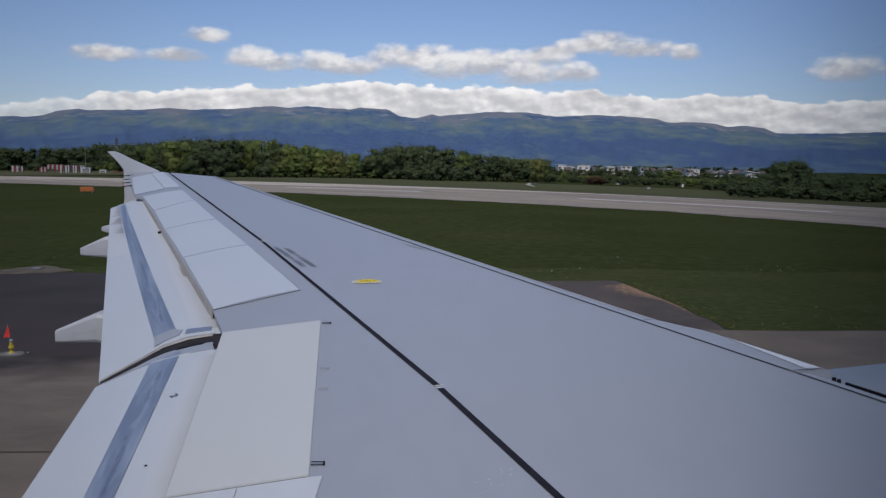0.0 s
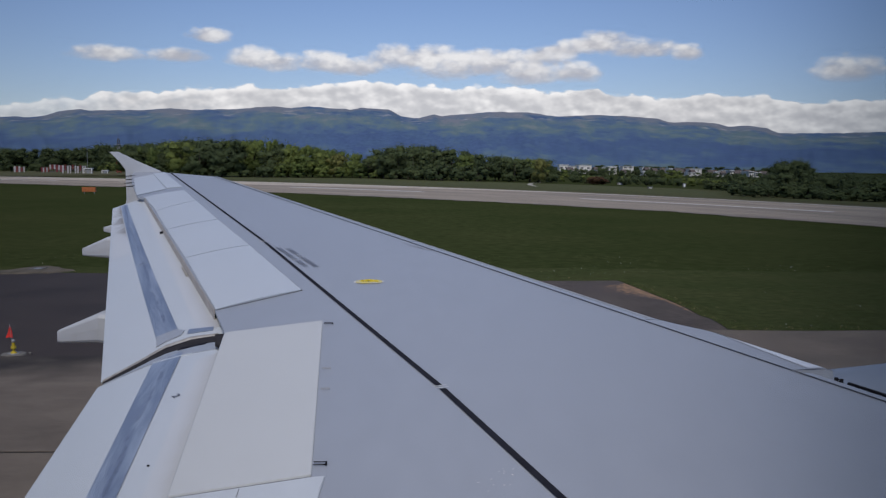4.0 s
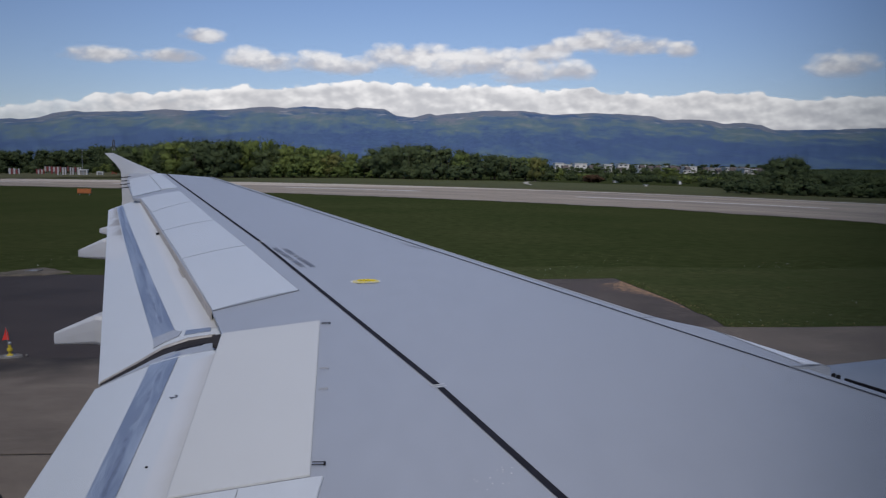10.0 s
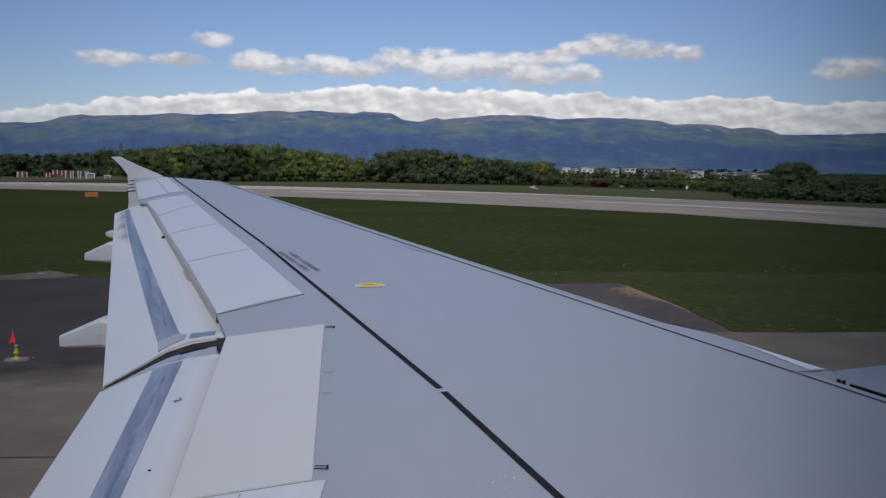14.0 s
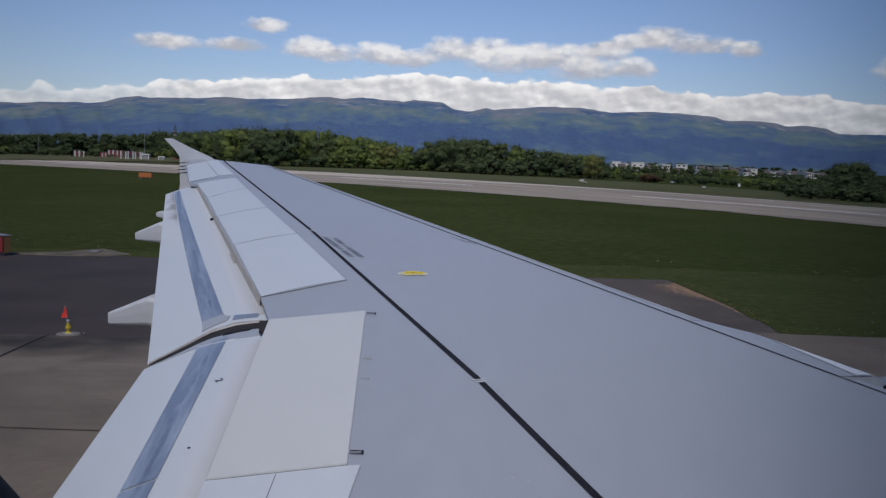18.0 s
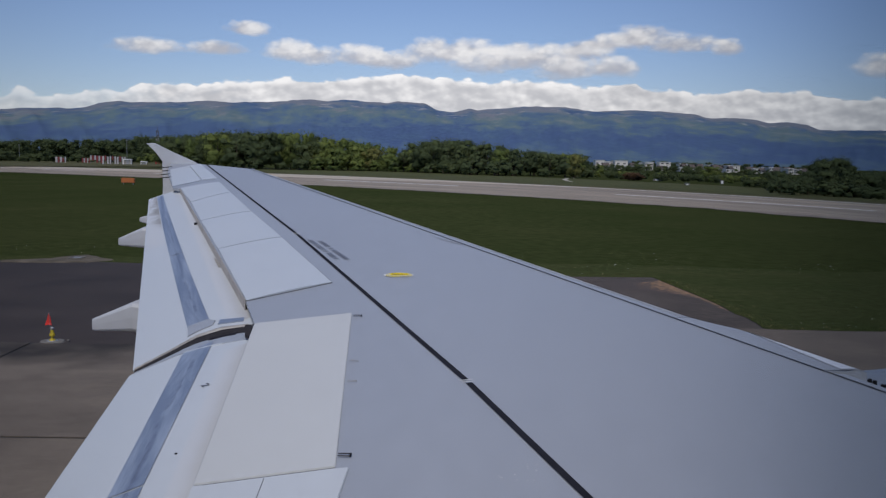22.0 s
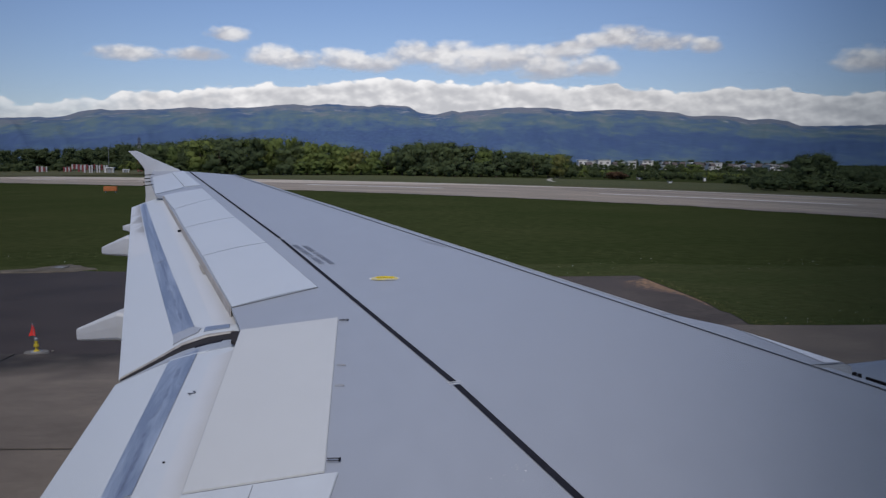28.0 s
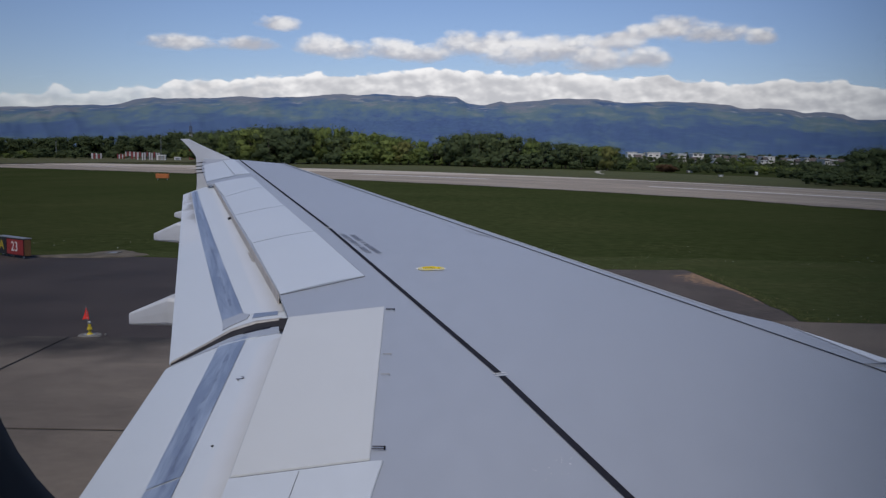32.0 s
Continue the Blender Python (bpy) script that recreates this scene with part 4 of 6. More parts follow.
# flap-track fairings under the trailing edge
def fairing(y, top, tail_hi, tail_lo, half):
    """A canoe under the wing whose blunt tail reaches aft of the flap; points are (x, z)."""
    rings = []
    fx, fz = top[0] + 2.2, top[1] - 0.45
    slope = (tail_lo[1] - top[1] + 0.24) / (tail_lo[0] - top[0])
    for x, zt, zb, w in ((fx, fz - 0.02, fz - 0.06, 0.02), (fx - 0.6, fz + 0.05, fz - 0.28, half * 0.8), (top[0] + 0.6, top[1] - 0.18, top[1] - 0.42, half), (top[0] + 0.12, top[1] - 0.015, top[1] - 0.27, half * 0.9), (top[0], top[1], top[1] - 0.235, half * 0.85), (top[0] * 0.5 + tail_hi[0] * 0.5, top[1] * 0.5 + tail_hi[1] * 0.5, top[1] * 0.5 + tail_lo[1] * 0.5 - 0.1175, half * 0.62), (tail_hi[0] + 0.02, tail_hi[1] + 0.01, tail_lo[1], half * 0.35), (tail_hi[0], tail_hi[1], tail_lo[1] + 0.005, half * 0.3)):
        c, h = (zt + zb) / 2, (zt - zb) / 2
        rings.append([(x, y + w * abs(math.cos(t)) ** 0.35 * math.copysign(1, math.cos(t)), c + h * abs(math.sin(t)) ** 0.35 * math.copysign(1, math.sin(t))) for t in np.linspace(0, 2 * math.pi, 16, endpoint=False)])
    part("flap_track_fairing", loft(rings), FAIRING, aircraft, "pale grey flap-track fairing with a blunt tail")


fairing(7.1, (-2.282, 3.160), (-2.615, 3.013), (-2.594, 2.918), 0.13)
fairing(10.2, (-3.176, 3.50), (-3.461, 3.368), (-3.443, 3.285), 0.12)
fairing(11.2, (-3.20, 3.632), (-3.542, 3.533), (-3.536, 3.477), 0.11)

# engine nacelle beyond the leading edge
rings = []
for x, r in ((1.3, 0.70), (2.2, 0.92), (3.2, 1.02), (4.4, 1.03), (5.1, 0.98), (5.4, 0.88), (5.3, 0.80), (4.6, 0.78)):
    rings.append([(x, 4.95 + r * math.cos(t), 2.20 + r * math.sin(t)) for t in np.linspace(0, 2 * math.pi, 40, endpoint=False)])
nacelle = part("engine_nacelle", loft(rings), NACELLE_PAINT, aircraft, "blue-grey engine nacelle below the leading edge", True)
part("inlet_lip", loft([[(x, 4.95 + r * math.cos(t), 2.20 + r * math.sin(t)) for t in np.linspace(0, 2 * math.pi, 40, endpoint=False)] for x, r in ((5.08, 0.985), (5.30, 0.945), (5.42, 0.885), (5.36, 0.83))], True, False), POLISHED, nacelle, "polished metal inlet lip", True)
# fixed leading edge over the pylon, with brackets and a dark gap
rows = []
for y in np.linspace(0.5, 4.78, 14):
    x = le_x(y)
    rows.append([(x + 0.006, y, wz(y) + 0.003), (x + 0.07, y, wz(y) + 0.001), (x + 0.115, y, wz(y) - 0.02), (x + 0.12, y, wz(y) - 0.10), (x + 0.01, y, wz(y) - 0.12)])
part("fixed_leading_edge", loft(rows), WING_GREY, aircraft, "grey fixed leading edge over the engine pylon")
for y in (4.672, 4.645):
    part("slat_track_bracket", box(bmesh.new(), (le_x(y) + 0.09, y - 0.008, wz(y) - 0.03), (le_x(y) + 0.11, y + 0.008, wz(y) + 0.012), 0.003), SEAL, aircraft, "small dark slat track bracket")
part("pylon_gap", plate([(le_x(4.62) + 0.108, 4.62, wz(4.62) + 0.002), (le_x(4.62) + 0.120, 4.63, wz(4.62) + 0.002), (le_x(3.2) + 0.15, 3.2, wz(3.2) + 0.004), (le_x(3.2) + 0.10, 3.2, wz(3.2) + 0.004)], 0.03, 0.002), SEAL, aircraft, "dark gap ahead of the fixed leading edge")

# fuselage tube with the window the view looks through
FC, FR = (-1.45, 4.0), 1.975
WX0, WX1, WZ0, WZ1 = -0.42, 0.45, 3.90, 4.68
rings = []
bm = bmesh.new()


def skin(x, z=None, t=None):
    if z is not None:
        t = math.asin((z - FC[1]) / FR)
    return (x, FC[0] + FR * math.cos(t), FC[1] + FR * math.sin(t))


t0, t1 = math.asin((WZ0 - FC[1]) / FR), math.asin((WZ1 - FC[1]) / FR)
angles = [t0, (t0 + t1) / 2, t1] + list(np.linspace(t1, t0 + 2 * math.pi, 46))[1:-1]
xs = [-15, -10, -5, -2, WX0, WX1, 3, 7, 12, 16]
vs = [[bm.verts.new(skin(x, t=t)) for t in angles] for x in xs]
for i in range(len(xs) - 1):
    for j in range(len(angles)):
        if i == 4 and j in (0, 1):
            continue
        bm.faces.new((vs[i][j], vs[i][(j + 1) % len(angles)], vs[i + 1][(j + 1) % len(angles)], vs[i + 1][j]))
bm.faces.new(vs[0]), bm.faces.new(vs[-1][::-1])
fuselage = part("fuselage", bm, FUSELAGE, aircraft, "white painted fuselage", True)
# window surround: flat panel with a rounded opening and a deep dark reveal
cx, cz, hw, hh, rad = 0.075, 4.285, 0.280, 0.178, 0.113
hole = []
for q, (sx, sz) in enumerate(((1, 1), (-1, 1), (-1, -1), (1, -1))):
    for k in range(13):
        t = radians(90 * q + 90 * k / 12)
        hole.append((cx + sx * (hw - rad) + rad * math.cos(t), cz + sz * (hh - rad) + rad * math.sin(t)))
bm = bmesh.new()
rings = []
# from the outer pane the trim flares out towards the cabin, then runs on as the inner wall
for y, f in ((0.515, 1.30), (0.47, 1.175), (0.46, 1.175), (0.40, 1.20), (0.33, 1.30), (0.30, 1.5), (0.30, 2.4)):
    rings.append([bm.verts.new((cx + (x - cx) * f + 0.010 * (f < 1.6), y, cz + (z - cz) * f - 0.003)) for x, z in hole])
for p, q in zip(rings, rings[1:]):
    for i in range(len(hole)):
        j = (i + 1) % len(hole)
        bm.faces.new((p[i], p[j], q[j], q[i]))
part("window_reveal", bm, CABIN, fuselage, "grey rounded cabin window reveal", True)
# the pane's tint darkens the view towards the sides like a vignette
pane = part("window_pane", loft([[(cx + (x - cx) * 1.19 + 0.010, y, cz + (z - cz) * 1.19 - 0.003) for x, z in hole] for y in (0.404, 0.412)]), ACRYLIC, fuselage, "acrylic window pane with a vignette tinted into its sides")
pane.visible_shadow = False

for gx, gy in ((-1.2, 2.35), (-1.2, -5.25), (11.5, -1.45)):
    part("gear_leg", rod(bmesh.new(), (gx, gy, 0.5), (gx, gy, 2.6), 0.12, 0.14, 14), STEEL, aircraft, "steel landing gear leg")
    for k in (-0.32, 0.32):
        bm = rod(bmesh.new(), (gx, gy + k - 0.19, 0.575), (gx, gy + k + 0.19, 0.575), 0.56, 0.56, 28)
        bmesh.ops.bevel(bm, geom=[e for e in bm.edges if len(e.link_faces) == 2 and any(len(f.verts) > 6 for f in e.link_faces)], offset=0.09, segments=3, affect="EDGES")
        wheel = part("wheel", bm, SEAL, aircraft, "black rubber tyre")
        part("rim", rod(bmesh.new(), (gx, gy + k - 0.195, 0.575), (gx, gy + k + 0.195, 0.575), 0.26, 0.26, 20), STEEL, wheel, "steel wheel rim")


# ---- signs and markers on the airfield ----
def taxi_sign(place, turn):
    x, y = 0.0, 0.0
    s = thing("taxiway_sign", (x, y, 0), "black and red lit taxiway sign board on short legs", "sign")
    w, h, z0, d = 2.10, 0.68, 0.10, 0.30
    part("housing", box(bmesh.new(), (x - w / 2, y, z0), (x + w / 2, y + d, z0 + h), 0.02), SIGN_BLACK, s)
    black = part("black_face", box(bmesh.new(), (x - w / 2 + 0.03, y - 0.012, z0 + 0.04), (x - w / 2 + 0.80, y - 0.002, z0 + h - 0.04), 0.002), SIGN_BLACK, s, "black panel with a yellow letter")
    red = part("red_face", box(bmesh.new(), (x - w / 2 + 0.82, y - 0.012, z0 + 0.04), (x + w / 2 - 0.03, y - 0.002, z0 + h - 0.04), 0.002), SIGN_RED, s, "red panel with white digits")
    part("top_cap", box(bmesh.new(), (x - w / 2 - 0.02, y - 0.04, z0 + h), (x + w / 2 + 0.02, y + d + 0.03, z0 + h + 0.03), 0.006), STEEL, s, "grey metal top cap")
    up = Euler((radians(90), 0, 0)).to_matrix().to_4x4()
    lettering("letter", "A", 0.54, LINE_YELLOW, Matrix.Translation((x - w / 2 + 0.42, y - 0.015, z0 + 0.35)) @ up, black)
    lettering("digits", "23", 0.54, WHITE, Matrix.Translation((x + 0.36, y - 0.015, z0 + 0.34)) @ up, red)
    for k in (-0.8, 0.0, 0.8):
        part("leg", box(bmesh.new(), (x + k - 0.03, y + 0.10, 0.0), (x + k + 0.03, y + 0.16, z0), 0.004), STEEL, s)
    part("side_panel", box(bmesh.new(), (x + w / 2 + 0.002, y + 0.02, z0 + 0.02), (x + w / 2 + 0.012, y + d - 0.02, z0 + h - 0.02), 0.002), SIGN_SIDE, s, "rusty orange end panel")
    s.matrix_basis = Matrix.Translation(place) @ Matrix.Rotation(radians(turn), 4, "Z")


taxi_sign((-17.9, 35.57, 0.012), -36.0)


def flag_marker(x, y):
    s = thing("taxiway_edge_light", (x, y, 0.012), "yellow taxiway edge light with red flag on round plate", "light")
    bm = bmesh.new()
    rod(bm, (x, y, 0.012), (x, y, 0.045), 0.27, 0.25, 32)
    part("base_plate", bm, PALE_CONCRETE, s, "pale round base plate")
    part("bolt_ring", rod(bmesh.new(), (x, y, 0.045), (x, y, 0.055), 0.13, 0.12, 24), STEEL, s, "grey metal bolt ring")
    bm = bmesh.new()
    for z0, z1, r0, r1 in ((0.055, 0.085, 0.075, 0.050), (0.085, 0.15, 0.032, 0.030), (0.15, 0.165, 0.055, 0.062), (0.165, 0.215, 0.062, 0.055), (0.215, 0.29, 0.034, 0.038)):
        rod(bm, (x, y, z0), (x, y, z1), r0, r1, 18)
    part("stem", bm, LINE_YELLOW, s, "yellow painted stem with a collar")
    bm = bmesh.new()
    bmesh.ops.create_uvsphere(bm, u_segments=14, v_segments=8, radius=0.046, matrix=Matrix.Translation((x, y, 0.322)))
    part("lens", bm, STEEL, s, "grey domed lens", True)
    part("flag_pole", rod(bmesh.new(), (x - 0.03, y, 0.28), (x - 0.074, y + 0.005, 0.70), 0.005, n=6), STEEL, s)
    bm = bmesh.new()
    a = [bm.verts.new(p) for p in ((x - 0.074, y, 0.69), (x - 0.115, y + 0.02, 0.54), (x - 0.160, y - 0.02, 0.395), (x - 0.085, y + 0.01, 0.41), (x - 0.010, y - 0.01, 0.40), (x - 0.035, y + 0.02, 0.55))]
    b = [bm.verts.new(v.co + Vector((0, 0.010, 0))) for v in a]
    bm.faces.new(a), bm.faces.new(b[::-1])
    for i in range(6):
        bm.faces.new((a[i], b[i], b[(i + 1) % 6], a[(i + 1) % 6]))
    part("flag", bm, FLAG_RED, s, "bright red cloth flag")
    part("stone", rod(bmesh.new(), (x + 0.33, y + 0.05, 0.030), (x + 0.36, y + 0.06, 0.055), 0.035, 0.02, 7), PALE_CONCRETE, s)


flag_marker(-8.55, 20.55)


def guard_light(x, y):
    s = thing("runway_guard_light", (x, y, 0.012), "black twin-lamp runway guard light on an orange stem", "light")
    part("base_slab", box(bmesh.new(), (x - 0.28, y - 0.22, 0.012), (x + 0.28, y + 0.22, 0.05), 0.01), PALE_CONCRETE, s)
    part("stem", rod(bmesh.new(), (x, y, 0.05), (x, y, 0.36), 0.045, n=14), ORANGE, s, "orange stem")
    part("head", box(bmesh.new(), (x - 0.28, y - 0.10, 0.34), (x + 0.28, y + 0.12, 0.66), 0.03), SIGN_BLACK, s, "black lamp housing")
    for k in (-0.135, 0.135):
        part("visor", rod(bmesh.new(), (x + k, y - 0.20, 0.51), (x + k, y - 0.10, 0.50), 0.115, n=18), SIGN_BLACK, s)
        part("lens", rod(bmesh.new(), (x + k, y - 0.206, 0.50), (x + k, y - 0.200, 0.50), 0.095, n=18), LENS_RED if k > 0 else WINDOW_DARK, s, "lit red lens" if k > 0 else "unlit lens")


guard_light(-4.3, 28.8)
for x0, y0, w, d in ((-3.2, 28.9, 1.9, 2.2), (-0.6, 28.5, 1.3, 2.0)):
    box_bm = plate([(x0, y0, 0.05), (x0 + w, y0 - 0.1, 0.05), (x0 + w + 0.4, y0 + d - 0.1, 0.05), (x0 + 0.5, y0 + d, 0.05)], 0.06, 0.01)
    tagged(part("service_pit_cover", box_bm, PALE_CONCRETE, None), "pale concrete service pit cover set in the ground", "pit cover")

# low worn concrete surround with a pale manhole frame, grown into the grass edge
random.seed(3)
outline = [(-17.4, 35.7), (-15.6, 36.6), (-15.25, 37.3), (-15.05, 38.0), (-14.55, 38.5), (-13.9, 38.1), (-13.45, 37.4), (-12.9, 36.9), (-13.5, 36.0), (-14.6, 35.7)]
pts = []
for i, p in enumerate(outline):
    q = outline[(i + 1) % len(outline)]
    for k in range(4):
        f = k / 4
        pts.append((p[0] + (q[0] - p[0]) * f + random.uniform(-0.09, 0.09), p[1] + (q[1] - p[1]) * f + random.uniform(-0.09, 0.09)))
cxy = Vector((-14.3, 36.9))
rings = []
for f, z in ((1.0, 0.005), (0.93, 0.055), (0.75, 0.075), (0.35, 0.085)):
    rings.append([(cxy.x + (x - cxy.x) * f, cxy.y + (y - cxy.y) * f, z + 0.012 * noise.noise((x * 2, y * 2, f))) for x, y in pts])
pit = tagged(part("manhole_surround", loft(rings), MOUND, None), "worn sandy concrete manhole surround at the grass edge", "manhole")
bm = bmesh.new()
for lo, hi in (((-14.55, 36.6, 0.085), (-14.05, 36.67, 0.115)), ((-14.55, 37.2, 0.085), (-14.05, 37.27, 0.115)), ((-14.55, 36.67, 0.085), (-14.48, 37.2, 0.115)), ((-14.12, 36.67, 0.085), (-14.05, 37.2, 0.115))):
    box(bm, lo, hi)
part("frame", bm, PALE_CONCRETE, pit, "pale metal manhole frame")
part("lid", box(bmesh.new(), (-14.47, 36.68, 0.080), (-14.13, 37.19, 0.100), 0.004), STEEL, pit, "grey metal lid")

# hold-short marking: two solid and two dashed yellow bars
hold = flat("hold_marking_field", [(-1.4, 23.2), (9.0, 19.5), (8.4, 18.2), (-2.0, 21.8)], BLACK_PAINT, 0.030, None, "black painted field under the holding position marking", "marking", "structure")
hd, hn = Vector((0.94, -0.34)), Vector((-0.34, -0.94))
for r in range(4):
    base = Vector((-1.3, 23.0)) + hn * (0.15 + 0.30 * r)
    for s0, s1 in (((0, 10.8),) if r > 1 else ((0, 0.9), (1.8, 2.7), (3.6, 4.5), (5.4, 6.3), (7.2, 8.1), (9.0, 9.9))):
        a, b = base + hd * s0, base + hd * s1
        q = hn * 0.15
        flat("yellow_bar", [tuple(a), tuple(b), tuple(b + q), tuple(a + q)], LINE_YELLOW, 0.036, hold)


def orange_marker(x, y):
    z = ground_z(x, y)
    s = thing("orange_marker_board", (x, y, z), "orange marker box on two short legs in the grass", "marker")
    part("box", box(bmesh.new(), (x - 0.95, y, z + 0.25), (x + 0.95, y + 0.5, z + 0.95), 0.04), ORANGE, s)
    part("front_panel", box(bmesh.new(), (x - 0.85, y - 0.02, z + 0.32), (x + 0.85, y - 0.004, z + 0.86), 0.006), ORANGE, s, "faded orange front panel")
    for k in (-0.7, 0.7):
        part("leg", box(bmesh.new(), (x + k - 0.05, y + 0.2, z), (x + k + 0.05, y + 0.3, z + 0.25), 0.006), STEEL, s)


orange_marker(-44.0, 133.0)


def wind_hut(x, y):
    s = thing("instrument_hut", (x, y, ground_z(x, y)), "small grey instrument box with a flat roof on the grass", "box")
    z = ground_z(x, y)
    part("body", box(bmesh.new(), (x - 0.45, y - 0.4, z), (x + 0.45, y + 0.4, z + 0.8), 0.02), STEEL, s)
    part("roof", box(bmesh.new(), (x - 0.85, y - 0.55, z + 0.8), (x + 0.85, y + 0.55, z + 0.93), 0.03), WHITE, s, "pale flat roof")
    part("panel", plate([(x - 1.0, y - 0.42, z + 0.15), (x - 0.5, y - 0.42, z + 0.15), (x - 0.4, y - 0.42, z + 0.75), (x - 0.8, y - 0.42, z + 0.75)], 0.03, 0.004, (0, 1, 0)), STEEL, s)


wind_hut(-90.0, 92.5)


def striped_screen(x, y, boards, w, turn, label):
    """A row of upright boards on posts; each board is (colour, foot, head, width share)."""
    z = ground_z(x, y)
    s = thing("striped_screen", (x, y, z), label, "barrier", "striped screens")
    n = len(boards)
    c, q = math.cos(radians(turn)), math.sin(radians(turn))
    for k, (tone, foot, head, share) in enumerate(boards):
        head *= 1.18
        px, py = x + (k - n / 2) * w * c, y + (k - n / 2) * w * q
        m = Matrix.Translation((px, py, z)) @ Matrix.Rotation(radians(turn), 4, "Z")
        bm = box(bmesh.new(), (-w * share / 2, -0.08, foot), (w * share / 2, 0.08, head), 0.02)
        bm.transform(m)
        part("board", bm, SCREEN_RED if tone == "r" else SCREEN_WHITE, s, "red board" if tone == "r" else "white board")
        bm = box(bmesh.new(), (-0.06, 0.10, 0), (0.06, 0.22, head), 0)
        bm.transform(m)
        part("post", bm, STEEL, s)
    for h in (0.5, 0.82):
        top = max(b[2] for b in boards) * 1.18 * h
        bm = box(bmesh.new(), (-n / 2 * w, 0.23, top), ((n / 2 - 1) * w, 0.30, top + 0.12), 0)
        bm.transform(Matrix.Translation((x, y, z)) @ Matrix.Rotation(radians(turn), 4, "Z"))
        part("rail", bm, STEEL, s)


LOW = "red and white striped antenna screen beyond the runway"
striped_screen(-176.0, 438.0, [("w", 0.3, 2.6, 0.9), ("r", 0.3, 2.5, 0.7), ("w", 0.3, 2.6, 0.8), ("r", 0.5, 2.1, 0.7), ("w", 0.3, 2.5, 0.55)], 1.0, 20, LOW)
striped_screen(-165.0, 440.0, [("r", 0.3, 2.2, 0.8), ("w", 0.3, 2.0, 0.7), ("r", 0.3, 2.3, 0.8), ("w", 0.3, 2.1, 0.6), ("r", 0.3, 2.2, 0.7)], 0.75, 20, "low red and white striped antenna screen")
striped_screen(-160.6, 443.0, [("w", 1.6, 3.2, 0.7), ("r", 1.4, 3.2, 0.9), ("w", 1.6, 3.2, 0.7), ("r", 0.3, 3.2, 0.9), ("w", 1.2, 3.1, 0.7), ("r", 0.3, 3.0, 0.9), ("w", 1.4, 3.1, 0.6)], 0.95, 20, "tall red and white striped antenna screen on open posts")
striped_screen(-135.0, 392.3, [("w", 0.2, 3.0, 0.62), ("r", 1.5, 3.2, 0.55), ("w", 0.2, 2.9, 0.66), ("w", 0.2, 3.0, 0.6), ("r", 1.8, 3.2, 0.5), ("w", 0.2, 3.0, 0.62), ("w", 0.2, 2.8, 0.66), ("r", 1.4, 3.1, 0.55), ("w", 0.2, 2.9, 0.62), ("w", 0.2, 2.9, 0.6)], 0.98, 17, "white slatted antenna screen with red boards between")


def shelter(x, y, w, d, h, label):
    """An open white frame in front of a dull steel cabinet."""
    z = ground_z(x, y)
    s = thing("equipment_shelter", (x, y, z), label, "hut")
    part("body", box(bmesh.new(), (x - w / 2 + 0.3, y - d / 2 + 0.4, z), (x + w / 2 - 0.3, y + d / 2, z + h - 0.4), 0.05), SHROUD, s, "dull grey cabinet")
    part("roof", box(bmesh.new(), (x - w / 2, y - d / 2, z + h - 0.35), (x + w / 2, y + d / 2, z + h), 0.04), WHITE, s, "white roof slab")
    for k in (-1, 1):
        part("post", box(bmesh.new(), (x + k * (w / 2 - 0.15) - 0.14, y - d / 2, z), (x + k * (w / 2 - 0.15) + 0.14, y - d / 2 + 0.3, z + h - 0.35), 0.02), WHITE, s, "white post")
    part("door", box(bmesh.new(), (x - 0.45, y - d / 2 + 0.35, z), (x + 0.45, y - d / 2 + 0.398, z + min(1.9, h - 0.5)), 0.01), STEEL, s)


shelter(-128.6, 389.6, 3.5, 2.4, 2.5, "white-framed equipment shelter beside the striped screens")
shelter(-112.0, 402.0, 5.0, 2.2, 1.7, "low white equipment shelter beyond the mast")
shelter(-122.4, 391.5, 2.6, 1.8, 1.6, "low pale equipment shelter at the foot of the mast")


def mast(x, y, h):
    z = ground_z(x, y)
    s = thing("lattice_mast", (x, y, z), "dark lattice mast with red and white lower bands", "mast")
    levels = 9
    for k in range(levels):
        a, b = z + h * k / levels, z + h * (k + 1) / levels
        w0, w1 = 0.75 * (1 - 0.5 * k / levels), 0.75 * (1 - 0.5 * (k + 1) / levels)
        bm = bmesh.new()
        cor = [(-1, -1), (1, -1), (1, 1), (-1, 1)]
        for i, (p, q) in enumerate(cor):
            rod(bm, (x + p * w0, y + q * w0, a), (x + p * w1, y + q * w1, b), 0.10, n=5)
            p2, q2 = cor[(i + 1) % 4]
            rod(bm, (x + p * w0, y + q * w0, a), (x + p2 * w1, y + q2 * w1, b), 0.06, n=4)
            rod(bm, (x + p * w1, y + q * w1, b), (x + p2 * w1, y + q2 * w1, b), 0.06, n=4)
        part("lattice_section", bm, SCREEN_WHITE if 2 < k < 7 else RED if k < 3 else MAST_GREY, s, "weathered white lattice section" if 2 < k < 7 else "dull red lattice section" if k < 3 else "dark grey lattice section")
    for f in (0.55, 0.82):
        part("platform", box(bmesh.new(), (x - 1.1, y - 1.1, z + h * f), (x + 1.1, y + 1.1, z + h * f + 0.15), 0.02), STEEL, s)
    part("aerial", rod(bmesh.new(), (x, y, z + h), (x, y, z + h + 2.2), 0.09, 0.05, 6), MAST_GREY, s)


mast(-120.7, 405.0, 15.2)
